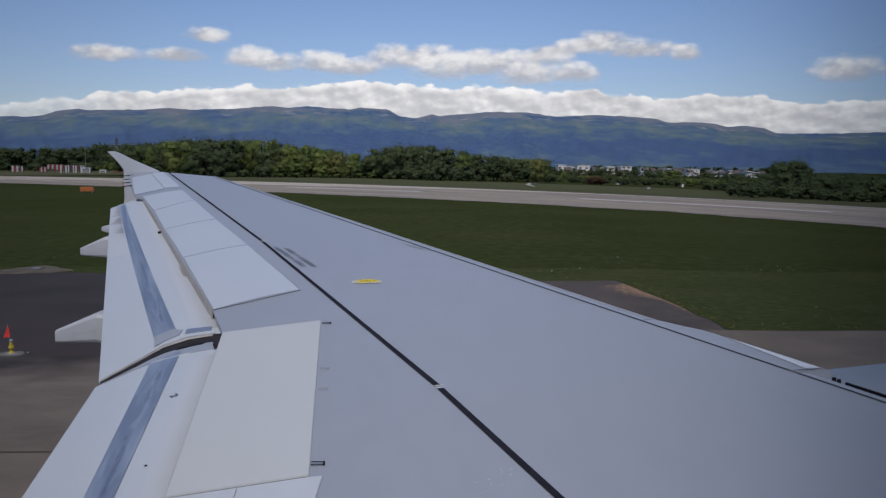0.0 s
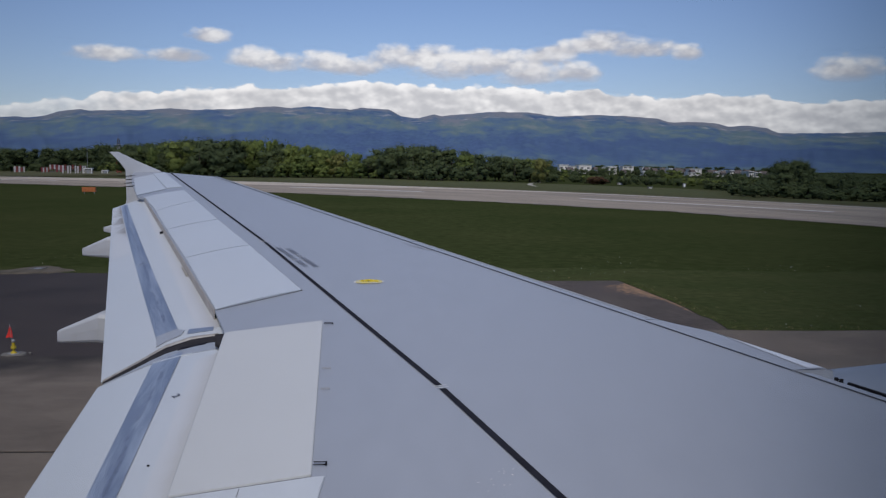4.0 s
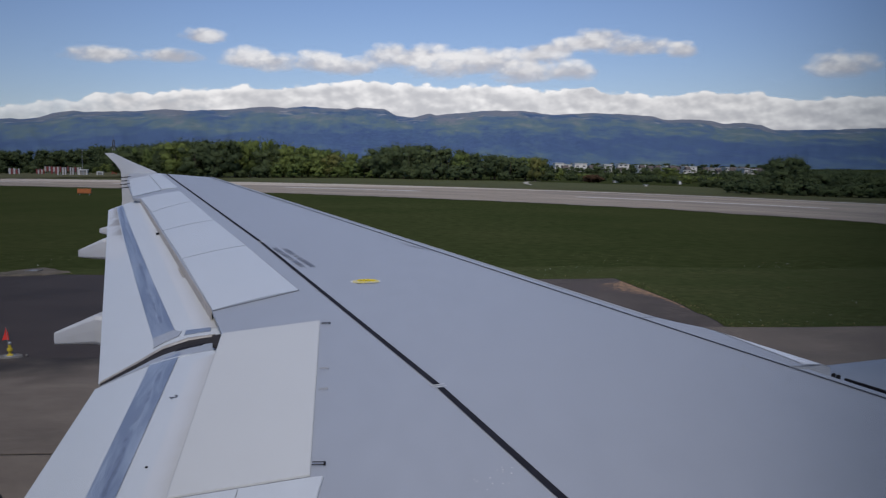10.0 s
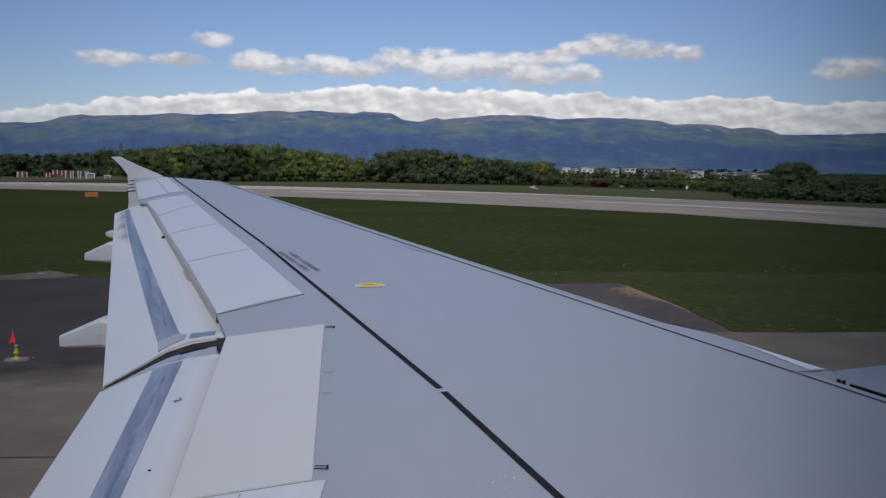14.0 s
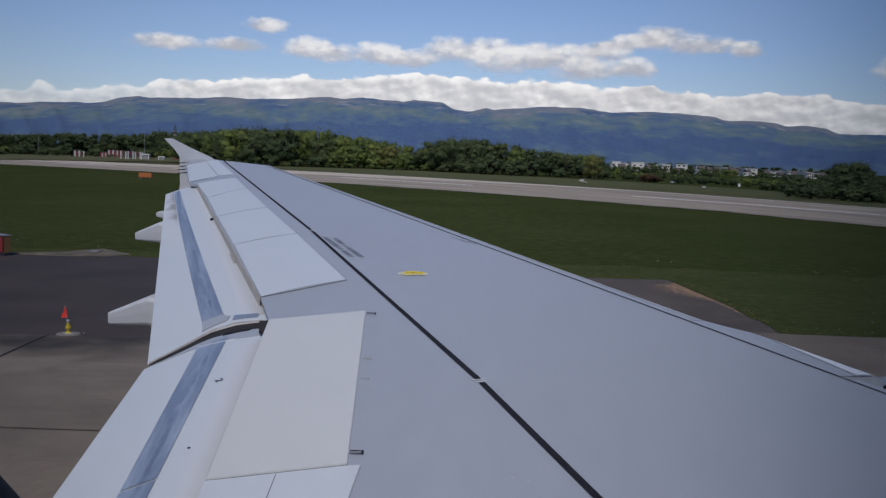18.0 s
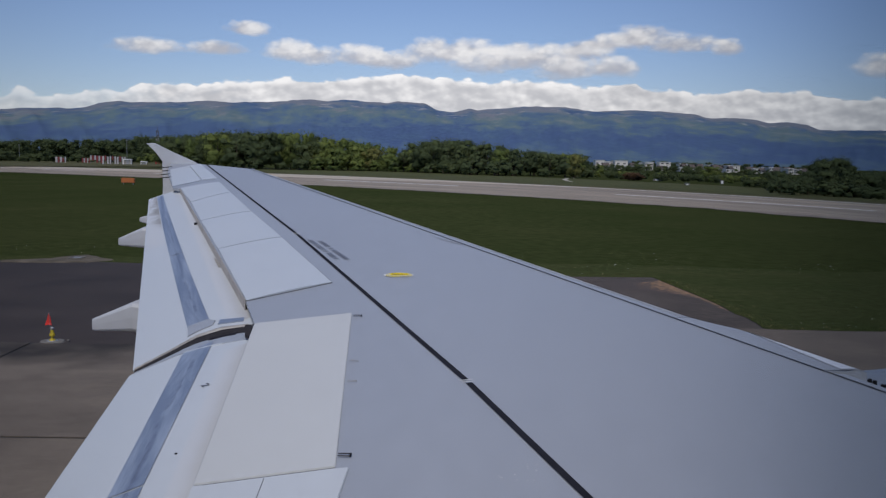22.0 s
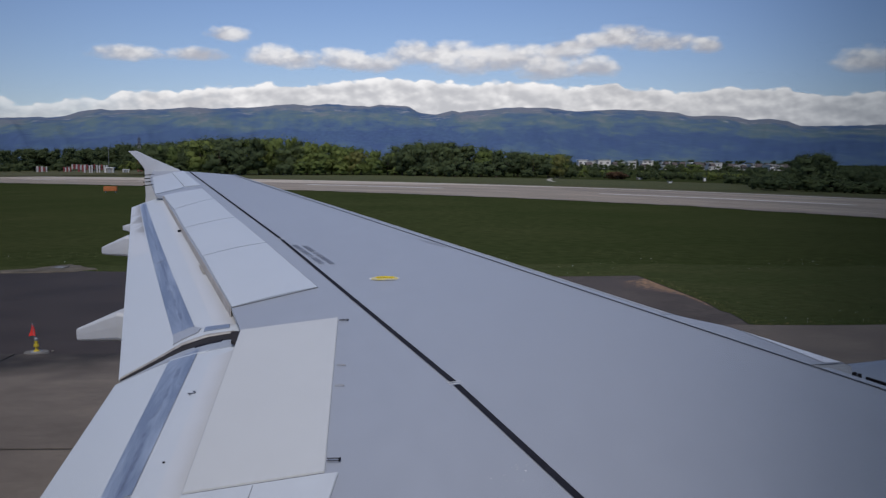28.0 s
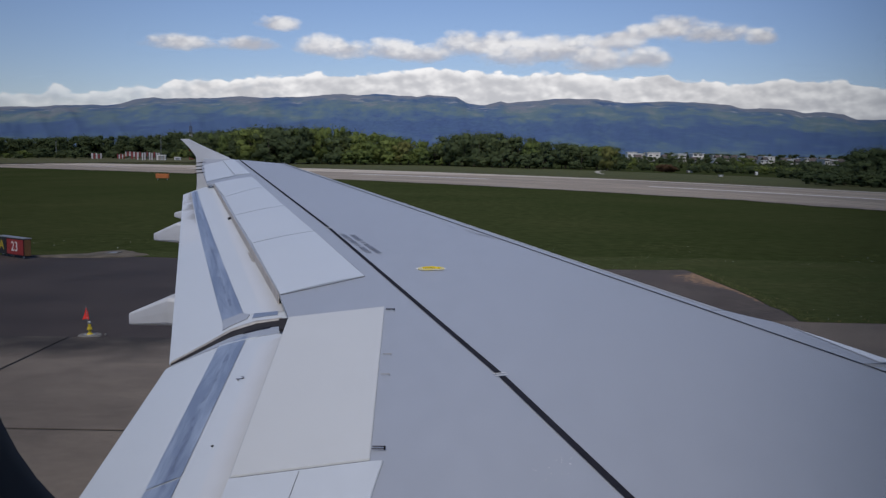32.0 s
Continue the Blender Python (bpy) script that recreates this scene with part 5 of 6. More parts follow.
for x, y, h in ((-145.8, 440.0, 11.0), (-215.0, 480.0, 9.0)):
    z = ground_z(x, y)
    s = thing("light_pole", (x, y, z), "thin grey pole standing beyond the runway", "pole", "poles")
    part("pole", rod(bmesh.new(), (x, y, z), (x, y, z + h), 0.12, 0.08, 8), STEEL, s)
    part("head", box(bmesh.new(), (x - 0.35, y - 0.15, z + h), (x + 0.35, y + 0.15, z + h + 0.25), 0.03), STEEL, s)


# ---- trees ----
def tree_kind(name, seed, height, width, mat, label, clumps=468, leaves=6):
    """A tapered trunk with limbs and a crown of small leaf clumps over uneven boughs."""
    rnd = random.Random(seed)
    s = thing(name, (0, 0, 0), label, "tree", "")
    bm = bmesh.new()
    rod(bm, (0, 0, -0.3), (0.1, 0, height * 0.35), 0.28, 0.20, 8)
    rod(bm, (0.1, 0, height * 0.35), (0, 0.1, height * 0.8), 0.20, 0.05, 8)
    for k in range(6):
        t = rnd.uniform(0, 6.28)
        z0, r = height * rnd.uniform(0.25, 0.5), width * rnd.uniform(0.25, 0.4)
        rod(bm, (0, 0, z0), (r * math.cos(t), r * math.sin(t), z0 + height * 0.22), 0.10, 0.03, 6)
    part("trunk", bm, BARK, s, "dark tapered trunk with limbs")
    verts, faces, normals = [], [], []
    lobes = [(rnd.gauss(0, 0.19) * width, rnd.gauss(0, 0.19) * width, height * rnd.uniform(0.34, 0.82), rnd.uniform(0.10, 0.21) * width) for _ in range(22)]
    lobes += [(rnd.uniform(-0.3, 0.3) * width, rnd.uniform(-0.3, 0.3) * width, height * 0.25, 0.24 * width) for _ in range(4)]
    tall = height / width * 0.75
    # dense twigs and inner leaves of each bough
    for lx, ly, lz, lr in lobes:
        ball = bmesh.new()
        bmesh.ops.create_icosphere(ball, subdivisions=1, radius=1.0)
        k = len(verts)
        for v in ball.verts:
            d = v.co.normalized()
            r = lr * (0.62 + 0.30 * noise.noise(d * 2.3 + Vector((lx, ly, lz))))
            verts.append((lx + d.x * r, ly + d.y * r, max(min(lz + d.z * r * tall, height * 0.94), height * 0.02)))
            normals.append((d * 0.5 + Vector((lx + d.x * r, ly + d.y * r, lz + d.z * r - height * 0.42)).normalized() * 0.7).normalized())
        faces += [tuple(k + v.index for v in f.verts) for f in ball.faces]
        ball.free()
    for c in range(clumps):
        lx, ly, lz, lr = lobes[c % len(lobes)]
        d = Vector((rnd.gauss(0, 1), rnd.gauss(0, 1), rnd.gauss(0.2, 0.8))).normalized() * lr * rnd.uniform(0.60, 1.12)
        out = d.normalized()
        cx, cy, cz = lx + d.x, ly + d.y, min(lz + d.z * tall, height * 0.96)
        cz = max(cz, height * 0.05)
        br = width * rnd.uniform(0.04, 0.12)
        for l in range(leaves):
            d = Vector((rnd.gauss(0, 1), rnd.gauss(0, 1), rnd.gauss(0, 0.8))).normalized() * br * rnd.uniform(0.4, 1.05)
            p = Vector((cx, cy, cz)) + d
            whole = Vector((p.x, p.y, (p.z - height * 0.42) / tall)).normalized()
            nrm = (d.normalized() * 0.2 + out * 0.45 + whole * 0.6 + Vector((rnd.gauss(0, 0.25), rnd.gauss(0, 0.25), rnd.gauss(0, 0.25) + 0.2))).normalized()
            u = nrm.orthogonal().normalized()
            u.rotate(Matrix.Rotation(rnd.uniform(0, 6.28), 3, nrm))
            v = nrm.cross(u)
            e = rnd.uniform(0.14, 0.28)
            k = len(verts)
            verts += [p + u * e, p + v * e * 0.8 + nrm * 0.04, p - u * e, p - v * e * 0.8 + nrm * 0.04]
            normals += [(out * 0.25 + whole * 0.5 + nrm * 0.55 + Vector((0, 0, 0.15))).normalized()] * 4
            faces.append((k, k + 1, k + 2, k + 3))
    me = bpy.data.meshes.new("crown")
    me.from_pydata([tuple(v) for v in verts], [], faces)
    me.normals_split_custom_set_from_vertices([tuple(v) for v in normals])
    me.materials.append(mat)
    crown = new("crown", me)
    crown.parent = s
    return s


KINDS = [tree_kind("tree", 11, 13, 10, LEAF, "leafy green broadleaf tree in the wood beyond the runway"),
         tree_kind("tree", 12, 14, 9, LEAF, "leafy green broadleaf tree in the wood beyond the runway"),
         tree_kind("tree", 13, 12, 11, LEAF_DARK, "dark green broadleaf tree in the wood beyond the runway"),
         tree_kind("tree", 14, 15, 9, LEAF_DARK, "dark green broadleaf tree in the wood beyond the runway"),
         tree_kind("tree", 15, 13, 11, LEAF_PALE, "yellow-green flowering tree among the wood"),
         tree_kind("shrub", 16, 5, 6, LEAF, "low green shrub at the edge of the wood", 130, 8),
         tree_kind("shrub", 17, 5, 6, LEAF_RED, "reddish-brown flowering shrub before the town", 130, 8),
         tree_kind("shrub", 18, 5, 6, LEAF_DARK, "dark green shrub at the foot of the clump", 140, 8)]
HEIGHTS = [13, 14, 12, 15, 13, 5, 5, 5]
used = set()


def plant(kind, x, y, h, spread=1.0):
    k = 1.12 * h / HEIGHTS[kind]
    m = Matrix.Translation((x, y, ground_z(x, y) - 0.15)) @ Matrix.Rotation(random.uniform(0, 6.28), 4, "Z") @ Matrix.Diagonal((k * spread, k * spread, k, 1))
    src = KINDS[kind]
    if kind not in used:
        used.add(kind)
        src.matrix_basis = m
    else:
        o = copy_thing(src, m)
        o.matrix_basis = m


def far_trees(name, spots, label):
    """Distant trees that nobody could count, joined into one object; spots are (kind, x, y, height, spread)."""
    verts, loops = [], []
    base = 0
    for kind, x, y, h, spread in spots:
        crown = next(o for o in KINDS[kind].children if o.name.startswith("crown")).data
        co = np.empty(len(crown.vertices) * 3)
        crown.vertices.foreach_get("co", co)
        co = co.reshape(-1, 3)
        core = sum(1 for f in crown.polygons if len(f.vertices) == 3)
        first = min(f.vertices[0] for f in crown.polygons if len(f.vertices) == 4)
        leaves = co[first:].reshape(-1, 4, 3)[::2]
        mid = leaves.mean(axis=1, keepdims=True)
        leaves = mid + (leaves - mid) * 1.35
        k, t = 1.12 * h / HEIGHTS[kind], random.uniform(0, 6.28)
        for block, size in ((co[[v for f in crown.polygons[:core] for v in f.vertices]].reshape(-1, 3, 3), 3), (leaves, 4)):
            p = block.reshape(-1, 3)
            verts.append(np.stack([x + k * spread * (p[:, 0] * math.cos(t) - p[:, 1] * math.sin(t)), y + k * spread * (p[:, 0] * math.sin(t) + p[:, 1] * math.cos(t)), ground_z(x, y) - 0.15 + k * p[:, 2]], axis=1))
            n = len(p)
            loops += [tuple(range(base + i, base + i + size)) for i in range(0, n, size)]
            base += n
    me = bpy.data.meshes.new(name)
    me.from_pydata(np.concatenate(verts).tolist(), [], loops)
    me.materials.append(LEAF_DARK)
    return tagged(new(name, me), label, "trees", kind="stuff")


# skyline of the wood: azimuth in degrees, elevation of the tree tops
SKYLINE = [(-33, 0.8), (-25, 0.76), (-23.3, 0.86), (-19, 0.92), (-17.2, 1.14), (-14.4, 1.22), (-12.6, 1.50), (-10.2, 1.60), (-8.5, 1.58), (-7.1, 1.41), (-5.75, 1.23), (-4.35, 1.02), (-2.6, 0.80), (-1.3, 0.70), (-0.85, 0.85), (-0.45, 1.20), (0.6, 1.33), (2.4, 1.36), (3.25, 1.20), (3.8, 1.0), (5.0, 0.88), (6.6, 0.77), (8.4, 0.52), (9.1, 0.62), (9.75, 0.50), (10.1, 0.24),
           (11.6, 0.0), (19.5, -0.12), (21.4, -0.10), (22.26, 0.16), (23.17, 0.44), (23.5, 0.68), (23.8, 0.78), (24.2, 0.75), (24.5, 0.53), (25.1, 0.15), (25.6, -0.03), (33, -0.05)]
EYE = 4.3
random.seed(21)
rows_of_wood = [(-15.9, 9.5, 0, 2.5), (-15.9, 9.6, 9, 2.5), (-15.9, 9.4, 20, 2.6)]
DEPTH = [(-16, 330), (-12, 306), (-7, 296), (-2, 290), (3, 258), (8.5, 262), (10.5, 258)]
for a0, a1, back_off, gap in rows_of_wood:
    az = a0
    while az < a1:
        d = lerp_table(DEPTH, az) + back_off + random.uniform(-2.5, 2.5)
        top = EYE + d * math.tan(radians(lerp_table(SKYLINE, az))) * random.uniform(0.93, 1.03)
        if back_off < 5:
            top *= random.uniform(0.72, 0.98)
        x, y = d * math.sin(radians(az)), d * math.cos(radians(az))
        # sunlight on this stretch is put in by planting more lighter-leaved trees
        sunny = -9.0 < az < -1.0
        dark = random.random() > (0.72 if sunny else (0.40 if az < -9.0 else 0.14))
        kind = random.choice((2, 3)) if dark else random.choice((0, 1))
        if (8.7 < az < 9.5 and back_off == 20) or (-3.9 < az < -3.3 and back_off == 0):
            kind = 4
        plant(kind, x, y, max(top - ground_z(x, y), 3.0), random.uniform(1.05, 1.45))
        az += math.degrees(5.2 / d) * random.uniform(0.7, 1.3)
# undergrowth along the foot of the wood
az = -15.5
while az < 10.5:
    d = lerp_table(DEPTH, az) - random.uniform(3, 6)
    # lighter shrubs paint the sunlit stretch along the wood's foot
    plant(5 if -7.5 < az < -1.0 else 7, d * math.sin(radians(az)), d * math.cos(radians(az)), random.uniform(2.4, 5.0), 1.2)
    az += math.degrees(6.0 / d) * random.uniform(0.7, 1.5)
# far belt beyond the open field
spots = []
for a0, a1, d0, gap in ((-31, -13.5, 560, 5.2), (-31, -13.5, 578, 5.6)):
    az = a0
    while az < a1:
        d = d0 + random.uniform(-6, 6)
        top = EYE + d * math.tan(radians(lerp_table(SKYLINE, az))) * random.uniform(0.80, 1.03)
        x, y = d * math.sin(radians(az)), d * math.cos(radians(az))
        spots.append((random.choice((2, 3)), x, y, top, random.uniform(1.0, 1.35)))
        az += math.degrees(gap / d) * random.uniform(0.7, 1.3)
far_trees("far_tree_belt", spots, "distant belt of dark green trees beyond the meadow")
az = -28
while az < -14:
    d = random.uniform(490, 540)
    plant(random.choice((7, 7, 5)), d * math.sin(radians(az)), d * math.cos(radians(az)), random.uniform(2.5, 6.0), 1.3)
    az += random.uniform(0.3, 0.9)
# scattered trees and hedges in front of the town
for k in range(120):
    az = random.uniform(10.3, 22.0)
    d = random.uniform(243, 340)
    x, y = d * math.sin(radians(az)), d * math.cos(radians(az))
    top = EYE + d * math.tan(radians(lerp_table(SKYLINE, az) - 0.48 + 0.16 * noise.noise((az * 1.3, 0, 0)))) + random.uniform(-1.2, 0.2)
    plant(random.choice((2, 3, 0, 5, 2)), x, y, max(top, 2.0), random.uniform(1.0, 1.5))
# garden hedges and small trees hiding the ground floors
HEDGE = [(10.0, -0.04), (12.2, -0.07), (13.2, -0.11), (14.7, -0.15), (16.0, -0.18), (18.7, -0.21), (22.0, -0.24)]
spots = []
az = 9.9
while az < 22:
    d = random.uniform(500, 560)
    spots.append((random.choice((2, 0, 2, 3, 7)), d * math.sin(radians(az)), d * math.cos(radians(az)), EYE + d * math.tan(radians(lerp_table(HEDGE, az) + random.uniform(-0.09, 0.05))), random.uniform(1.1, 1.6)))
    az += random.uniform(0.22, 0.45)
far_trees("garden_trees", spots, "dark garden trees and hedges among the houses")
# single dark trees standing up before the houses
for az, el, kind, wide in ((10.6, -0.16, 0, 1.2), (11.2, -0.22, 2, 1.2), (12.15, -0.06, 2, 1.1), (12.75, 0.10, 3, 1.5), (13.1, 0.08, 2, 1.4), (14.5, -0.04, 3, 1.5), (14.85, 0.0, 2, 1.5), (15.95, 0.03, 2, 1.5), (16.4, 0.03, 3, 1.7), (17.0, 0.0, 0, 1.8), (17.4, -0.02, 0, 1.5), (19.0, -0.04, 2, 1.5), (19.6, -0.10, 2, 1.5), (20.3, -0.06, 3, 1.4), (21.0, -0.08, 2, 1.5)):
    d = 330 + random.uniform(-15, 25)
    plant(kind, d * math.sin(radians(az)), d * math.cos(radians(az)), EYE + d * math.tan(radians(el)), wide)
for az, d, h in ((12.35, 243, 2.3), (12.65, 241, 2.2), (12.9, 242, 1.9)):
    plant(6, d * math.sin(radians(az)), d * math.cos(radians(az)), h, 1.3)
# dense dark clump by the runway
for k in range(46):
    az = random.uniform(20.8, 32)
    d = random.uniform(165, 205)
    x, y = d * math.sin(radians(az)), d * math.cos(radians(az))
    low = min(lerp_table(SKYLINE, az + q) for q in (-0.9, -0.45, 0.0, 0.45, 0.9))
    top = EYE + d * math.tan(radians(low)) - random.uniform(0.0, 1.2)
    plant(random.choice((2, 3, 2)), x, y, max(top, 2.5), random.uniform(1.0, 1.4))
for k in range(44):
    az, d = random.uniform(24.5, 34), random.uniform(205, 270)
    x, y = d * math.sin(radians(az)), d * math.cos(radians(az))
    plant(random.choice((2, 3, 2)), x, y, EYE + d * math.tan(radians(0.02)) + 0.5 - random.uniform(0.0, 0.7), random.uniform(1.2, 1.6))
for az, d, h in ((23.75, 185, 6.5), (24.1, 187, 6.8), (23.95, 191, 7.1), (24.45, 188, 5.8), (23.35, 189, 5.6), (22.7, 188, 4.6)):
    plant(2, d * math.sin(radians(az)), d * math.cos(radians(az)), h, 1.0)


az = 19.4
while az < 32:
    d = random.uniform(163, 172) if az > 21 else random.uniform(205, 225)
    plant(7, d * math.sin(radians(az)), d * math.cos(radians(az)), random.uniform(2.0, 3.2), 1.4)
    az += random.uniform(0.45, 0.9)


# pale flowering tree at the wood's end, and the belt behind the town
plant(4, 250 * math.sin(radians(9.05)), 250 * math.cos(radians(9.05)), 6.5, 0.85)
spots = []
az = 10.2
while az < 24:
    d = random.uniform(760, 820)
    spots.append((random.choice((2, 3, 0, 2)), d * math.sin(radians(az)), d * math.cos(radians(az)), EYE + d * math.tan(radians(0.14)) + random.uniform(-1.0, 1.6), random.uniform(1.6, 2.2)))
    az += random.uniform(0.22, 0.45)
far_trees("town_tree_belt", spots, "distant belt of trees behind the town")


# ---- the town ----
def house(az, d, w, dep, h, storeys, pitched, label):
    x, y = d * math.sin(radians(az)), d * math.cos(radians(az))
    z = ground_z(x, y)
    s = thing("house", (x, y, z), label, "house", "houses of the town")
    part("wall", box(bmesh.new(), (x - w / 2, y - dep / 2, z), (x + w / 2, y + dep / 2, z + h), 0.05), WALL_PALE, s)
    if pitched:
        e, r = 0.6, 2.2
        A = [(x - w / 2 - e, y - dep / 2 - e, z + h), (x + w / 2 + e, y - dep / 2 - e, z + h), (x + w / 2 + e, y + dep / 2 + e, z + h), (x - w / 2 - e, y + dep / 2 + e, z + h), (x - w / 2 - e, y, z + h + r), (x + w / 2 + e, y, z + h + r)]
        bm = bmesh.new()
        v = [bm.verts.new(p) for p in A]
        for f in ((0, 1, 5, 4), (2, 3, 4, 5), (1, 2, 5), (3, 0, 4), (3, 2, 1, 0)):
            bm.faces.new([v[i] for i in f])
        part("roof", bm, ROOF_TILE, s, "brown tiled roof")
    else:
        part("roof", box(bmesh.new(), (x - w / 2 - 0.4, y - dep / 2 - 0.4, z + h), (x + w / 2 + 0.4, y + dep / 2 + 0.4, z + h + 0.35), 0.05), WHITE, s, "flat pale roof")
    n = max(2, int(w / 3.6))
    for st in range(storeys):
        for k in range(n):
            wx, wz0 = x - w / 2 + (k + 0.5 + random.uniform(-0.12, 0.12)) * w / n, z + 1.0 + st * (h - 0.4) / storeys
            ww = random.choice((0.4, 0.5, 0.7, 1.0))
            part("window", box(bmesh.new(), (wx - ww, y - dep / 2 - 0.06, wz0), (wx + ww, y - dep / 2 - 0.004, wz0 + 0.95), 0.01), WINDOW_DARK, s)


# bearing of both ends, elevation of the top, distance, storeys, pitched roof
HOUSES = [(10.18, 10.72, 0.17, 690, 2, 0), (10.76, 11.30, 0.09, 705, 2, 0), (11.36, 12.14, 0.16, 695, 2, 0), (13.16, 13.67, 0.11, 700, 2, 0), (14.01, 14.68, 0.13, 690, 3, 0), (14.05, 14.40, -0.10, 640, 1, 1), (15.19, 15.68, 0.06, 690, 2, 0), (15.25, 15.60, -0.16, 650, 1, 0), (15.90, 16.12, 0.01, 700, 2, 1), (12.35, 12.62, 0.03, 715, 1, 1), (12.75, 12.95, 0.02, 690, 2, 0), (16.35, 16.60, -0.03, 700, 1, 1), (17.0, 17.2, -0.05, 690, 2, 0), (17.45, 17.7, -0.03, 700, 2, 1),
          (17.99, 18.70, 0.03, 690, 2, 0), (17.90, 18.35, -0.20, 640, 1, 0), (19.25, 19.45, -0.07, 680, 1, 1), (19.9, 20.12, -0.05, 690, 2, 0), (20.6, 20.80, -0.04, 680, 1, 1), (21.2, 21.50, -0.06, 690, 2, 0), (21.7, 21.92, -0.05, 690, 1, 1)]
rnd = random.Random(77)
for k in range(26):
    at, wide = rnd.uniform(10.3, 22.3), rnd.uniform(0.14, 0.34)
    HOUSES.append((at, at + wide, lerp_table([(10, 0.10), (13, 0.06), (18, 0.0), (23, -0.06)], at) + rnd.uniform(-0.10, 0.04), rnd.choice((660, 675, 720, 735)), rnd.choice((1, 2)), rnd.choice((0, 1, 1))))
for a0, a1, el, d, st, pitched in HOUSES:
    az = (a0 + a1) / 2
    house(az, d, d * radians(a1 - a0), random.uniform(8, 10), EYE + d * math.tan(radians(el + 0.04)) - (2.0 if pitched else 0.35), st, pitched, "pale rendered house with a brown pitched roof in the town" if pitched else "white flat-roofed house in the town")


def roadside_cabinet(x, y, w, h):
    z = ground_z(x, y)
    s = thing("roadside_cabinet", (x, y, z), "small pale cabinet in the grass before the town", "cabinet", "cabinets beyond the runway")
    part("body", box(bmesh.new(), (x - w / 2, y - 0.3, z), (x + w / 2, y + 0.3, z + h), 0.03), PALE_CONCRETE, s)
    part("roof", box(bmesh.new(), (x - w / 2 - 0.06, y - 0.36, z + h), (x + w / 2 + 0.06, y + 0.36, z + h + 0.08), 0.02), STEEL, s)
    part("door", box(bmesh.new(), (x - w * 0.3, y - 0.325, z + 0.1), (x + w * 0.3, y - 0.304, z + h - 0.1), 0.006), WHITE, s)


roadside_cabinet(60.0, 240.0, 2.2, 0.5)
roadside_cabinet(56.2, 198.8, 1.0, 0.4)
roadside_cabinet(72.6, 226.0, 0.8, 0.9)

# ---- mountains ----
RIDGE = [(-60, 2.3), (-45, 2.0), (-32, 2.2), (-25, 2.45), (-23.6, 2.58), (-21.9, 2.65), (-21.6, 2.59), (-20.6, 2.73), (-19.8, 3.02), (-18.7, 3.20), (-18.2, 3.11), (-14.9, 3.24), (-13.6, 3.38), (-12.6, 3.30), (-9.7, 3.44), (-7.5, 3.65), (-6.5, 3.57), (-5.4, 3.67), (-2.8, 3.53), (-2.1, 3.64), (-0.5, 3.58),
         (0.2, 3.22), (0.9, 3.08), (1.4, 3.06), (2.4, 3.31), (2.85, 3.2), (5.8, 3.48), (8.3, 3.47), (10.0, 3.22), (12.4, 3.34), (14.1, 3.25), (16.2, 3.09), (16.8, 2.87), (18.4, 2.87), (19.6, 2.77), (20.3, 2.58), (21.4, 2.65), (22.4, 2.49), (23.1, 2.21), (26.6, 2.2), (36, 2.4), (60, 2.0)]
verts, faces, rise = [], [], []
NA, NR = 760, 60
for i in range(NA + 1):
    az = -60 + 120 * i / NA
    slope = math.tan(radians(lerp_table(RIDGE, az)))
    crest = 4500 * slope + EYE
    sa, ca = math.sin(radians(az)), math.cos(radians(az))
    for j in range(NR + 1):
        t = j / NR
        d = 2700 + 2050 * t
        q = min(t / 0.878, 1.0)
        base = crest * (0.12 * q + 0.88 * smoothstep(0.0, 1.05, q) ** 1.15)
        n = noise.fractal((az * 0.22, t * 2.2, 0.3), 1.0, 2.0, 5)
        n2 = abs(noise.noise((az * 0.55 + t * 1.2, t * 0.8, 4.0)))
        n3 = abs(noise.fractal((az * 1.5 - t * 1.6, t * 2.0, 8.0), 1.0, 2.0, 3))
        env = math.sin(math.pi * min(q, 1.0)) ** 0.8
        z = base + env * (n * 22 - n2 * 26 - n3 * 7) + q * noise.fractal((az * 1.6, 9.0, t), 1.0, 2.0, 3) * 3.0
        if t > 0.878:
            z -= (t - 0.878) * 500
        verts.append((d * sa, d * ca, max(z, -2) - 3 * (1 - q)))
        rise.append((0.5 + az / 120, (z - EYE) / d / slope))
for i in range(NA):
    for j in range(NR):
        a = i * (NR + 1) + j
        faces.append((a, a + NR + 1, a + NR + 2, a + 1))
me = bpy.data.meshes.new("mountain_ridge")
me.from_pydata(verts, [], faces)
layer = me.uv_layers.new(name="UVMap")
for lp_ in me.loops:
    layer.data[lp_.index].uv = rise[lp_.vertex_index]
for f in me.polygons:
    f.use_smooth = True
# blue distance haze is mixed into all the slope colours
MOUNTAIN = material("hazy_forest_slopes", (0.068, 0.108, 0.212), 1.0, 0.0, 0.22, 0.010, 0.060, 0.0, 0.0, tint=(0.076, 0.124, 0.212), stretch=(1, 0.5, 1.3), amount=0.34)
n, l, p = nodes_of(MOUNTAIN)


def mountain_noise(scale, detail, rough, stretch):
    mp, nz = n.new("ShaderNodeMapping"), n.new("ShaderNodeTexNoise")
    mp.inputs["Scale"].default_value = stretch
    l.new(tc.outputs["Object"], mp.inputs[0])
    l.new(mp.outputs[0], nz.inputs["Vector"])
    nz.inputs["Scale"].default_value, nz.inputs["Detail"].default_value, nz.inputs["Roughness"].default_value = scale, detail, rough
    return nz.outputs["Fac"]


def joined(op, a, b):
    q = n.new("ShaderNodeMath")
    q.operation = op
    for i, v in enumerate((a, b)):
        if isinstance(v, (int, float)):
            q.inputs[i].default_value = v
        else:
            l.new(v, q.inputs[i])
    return q.outputs[0]


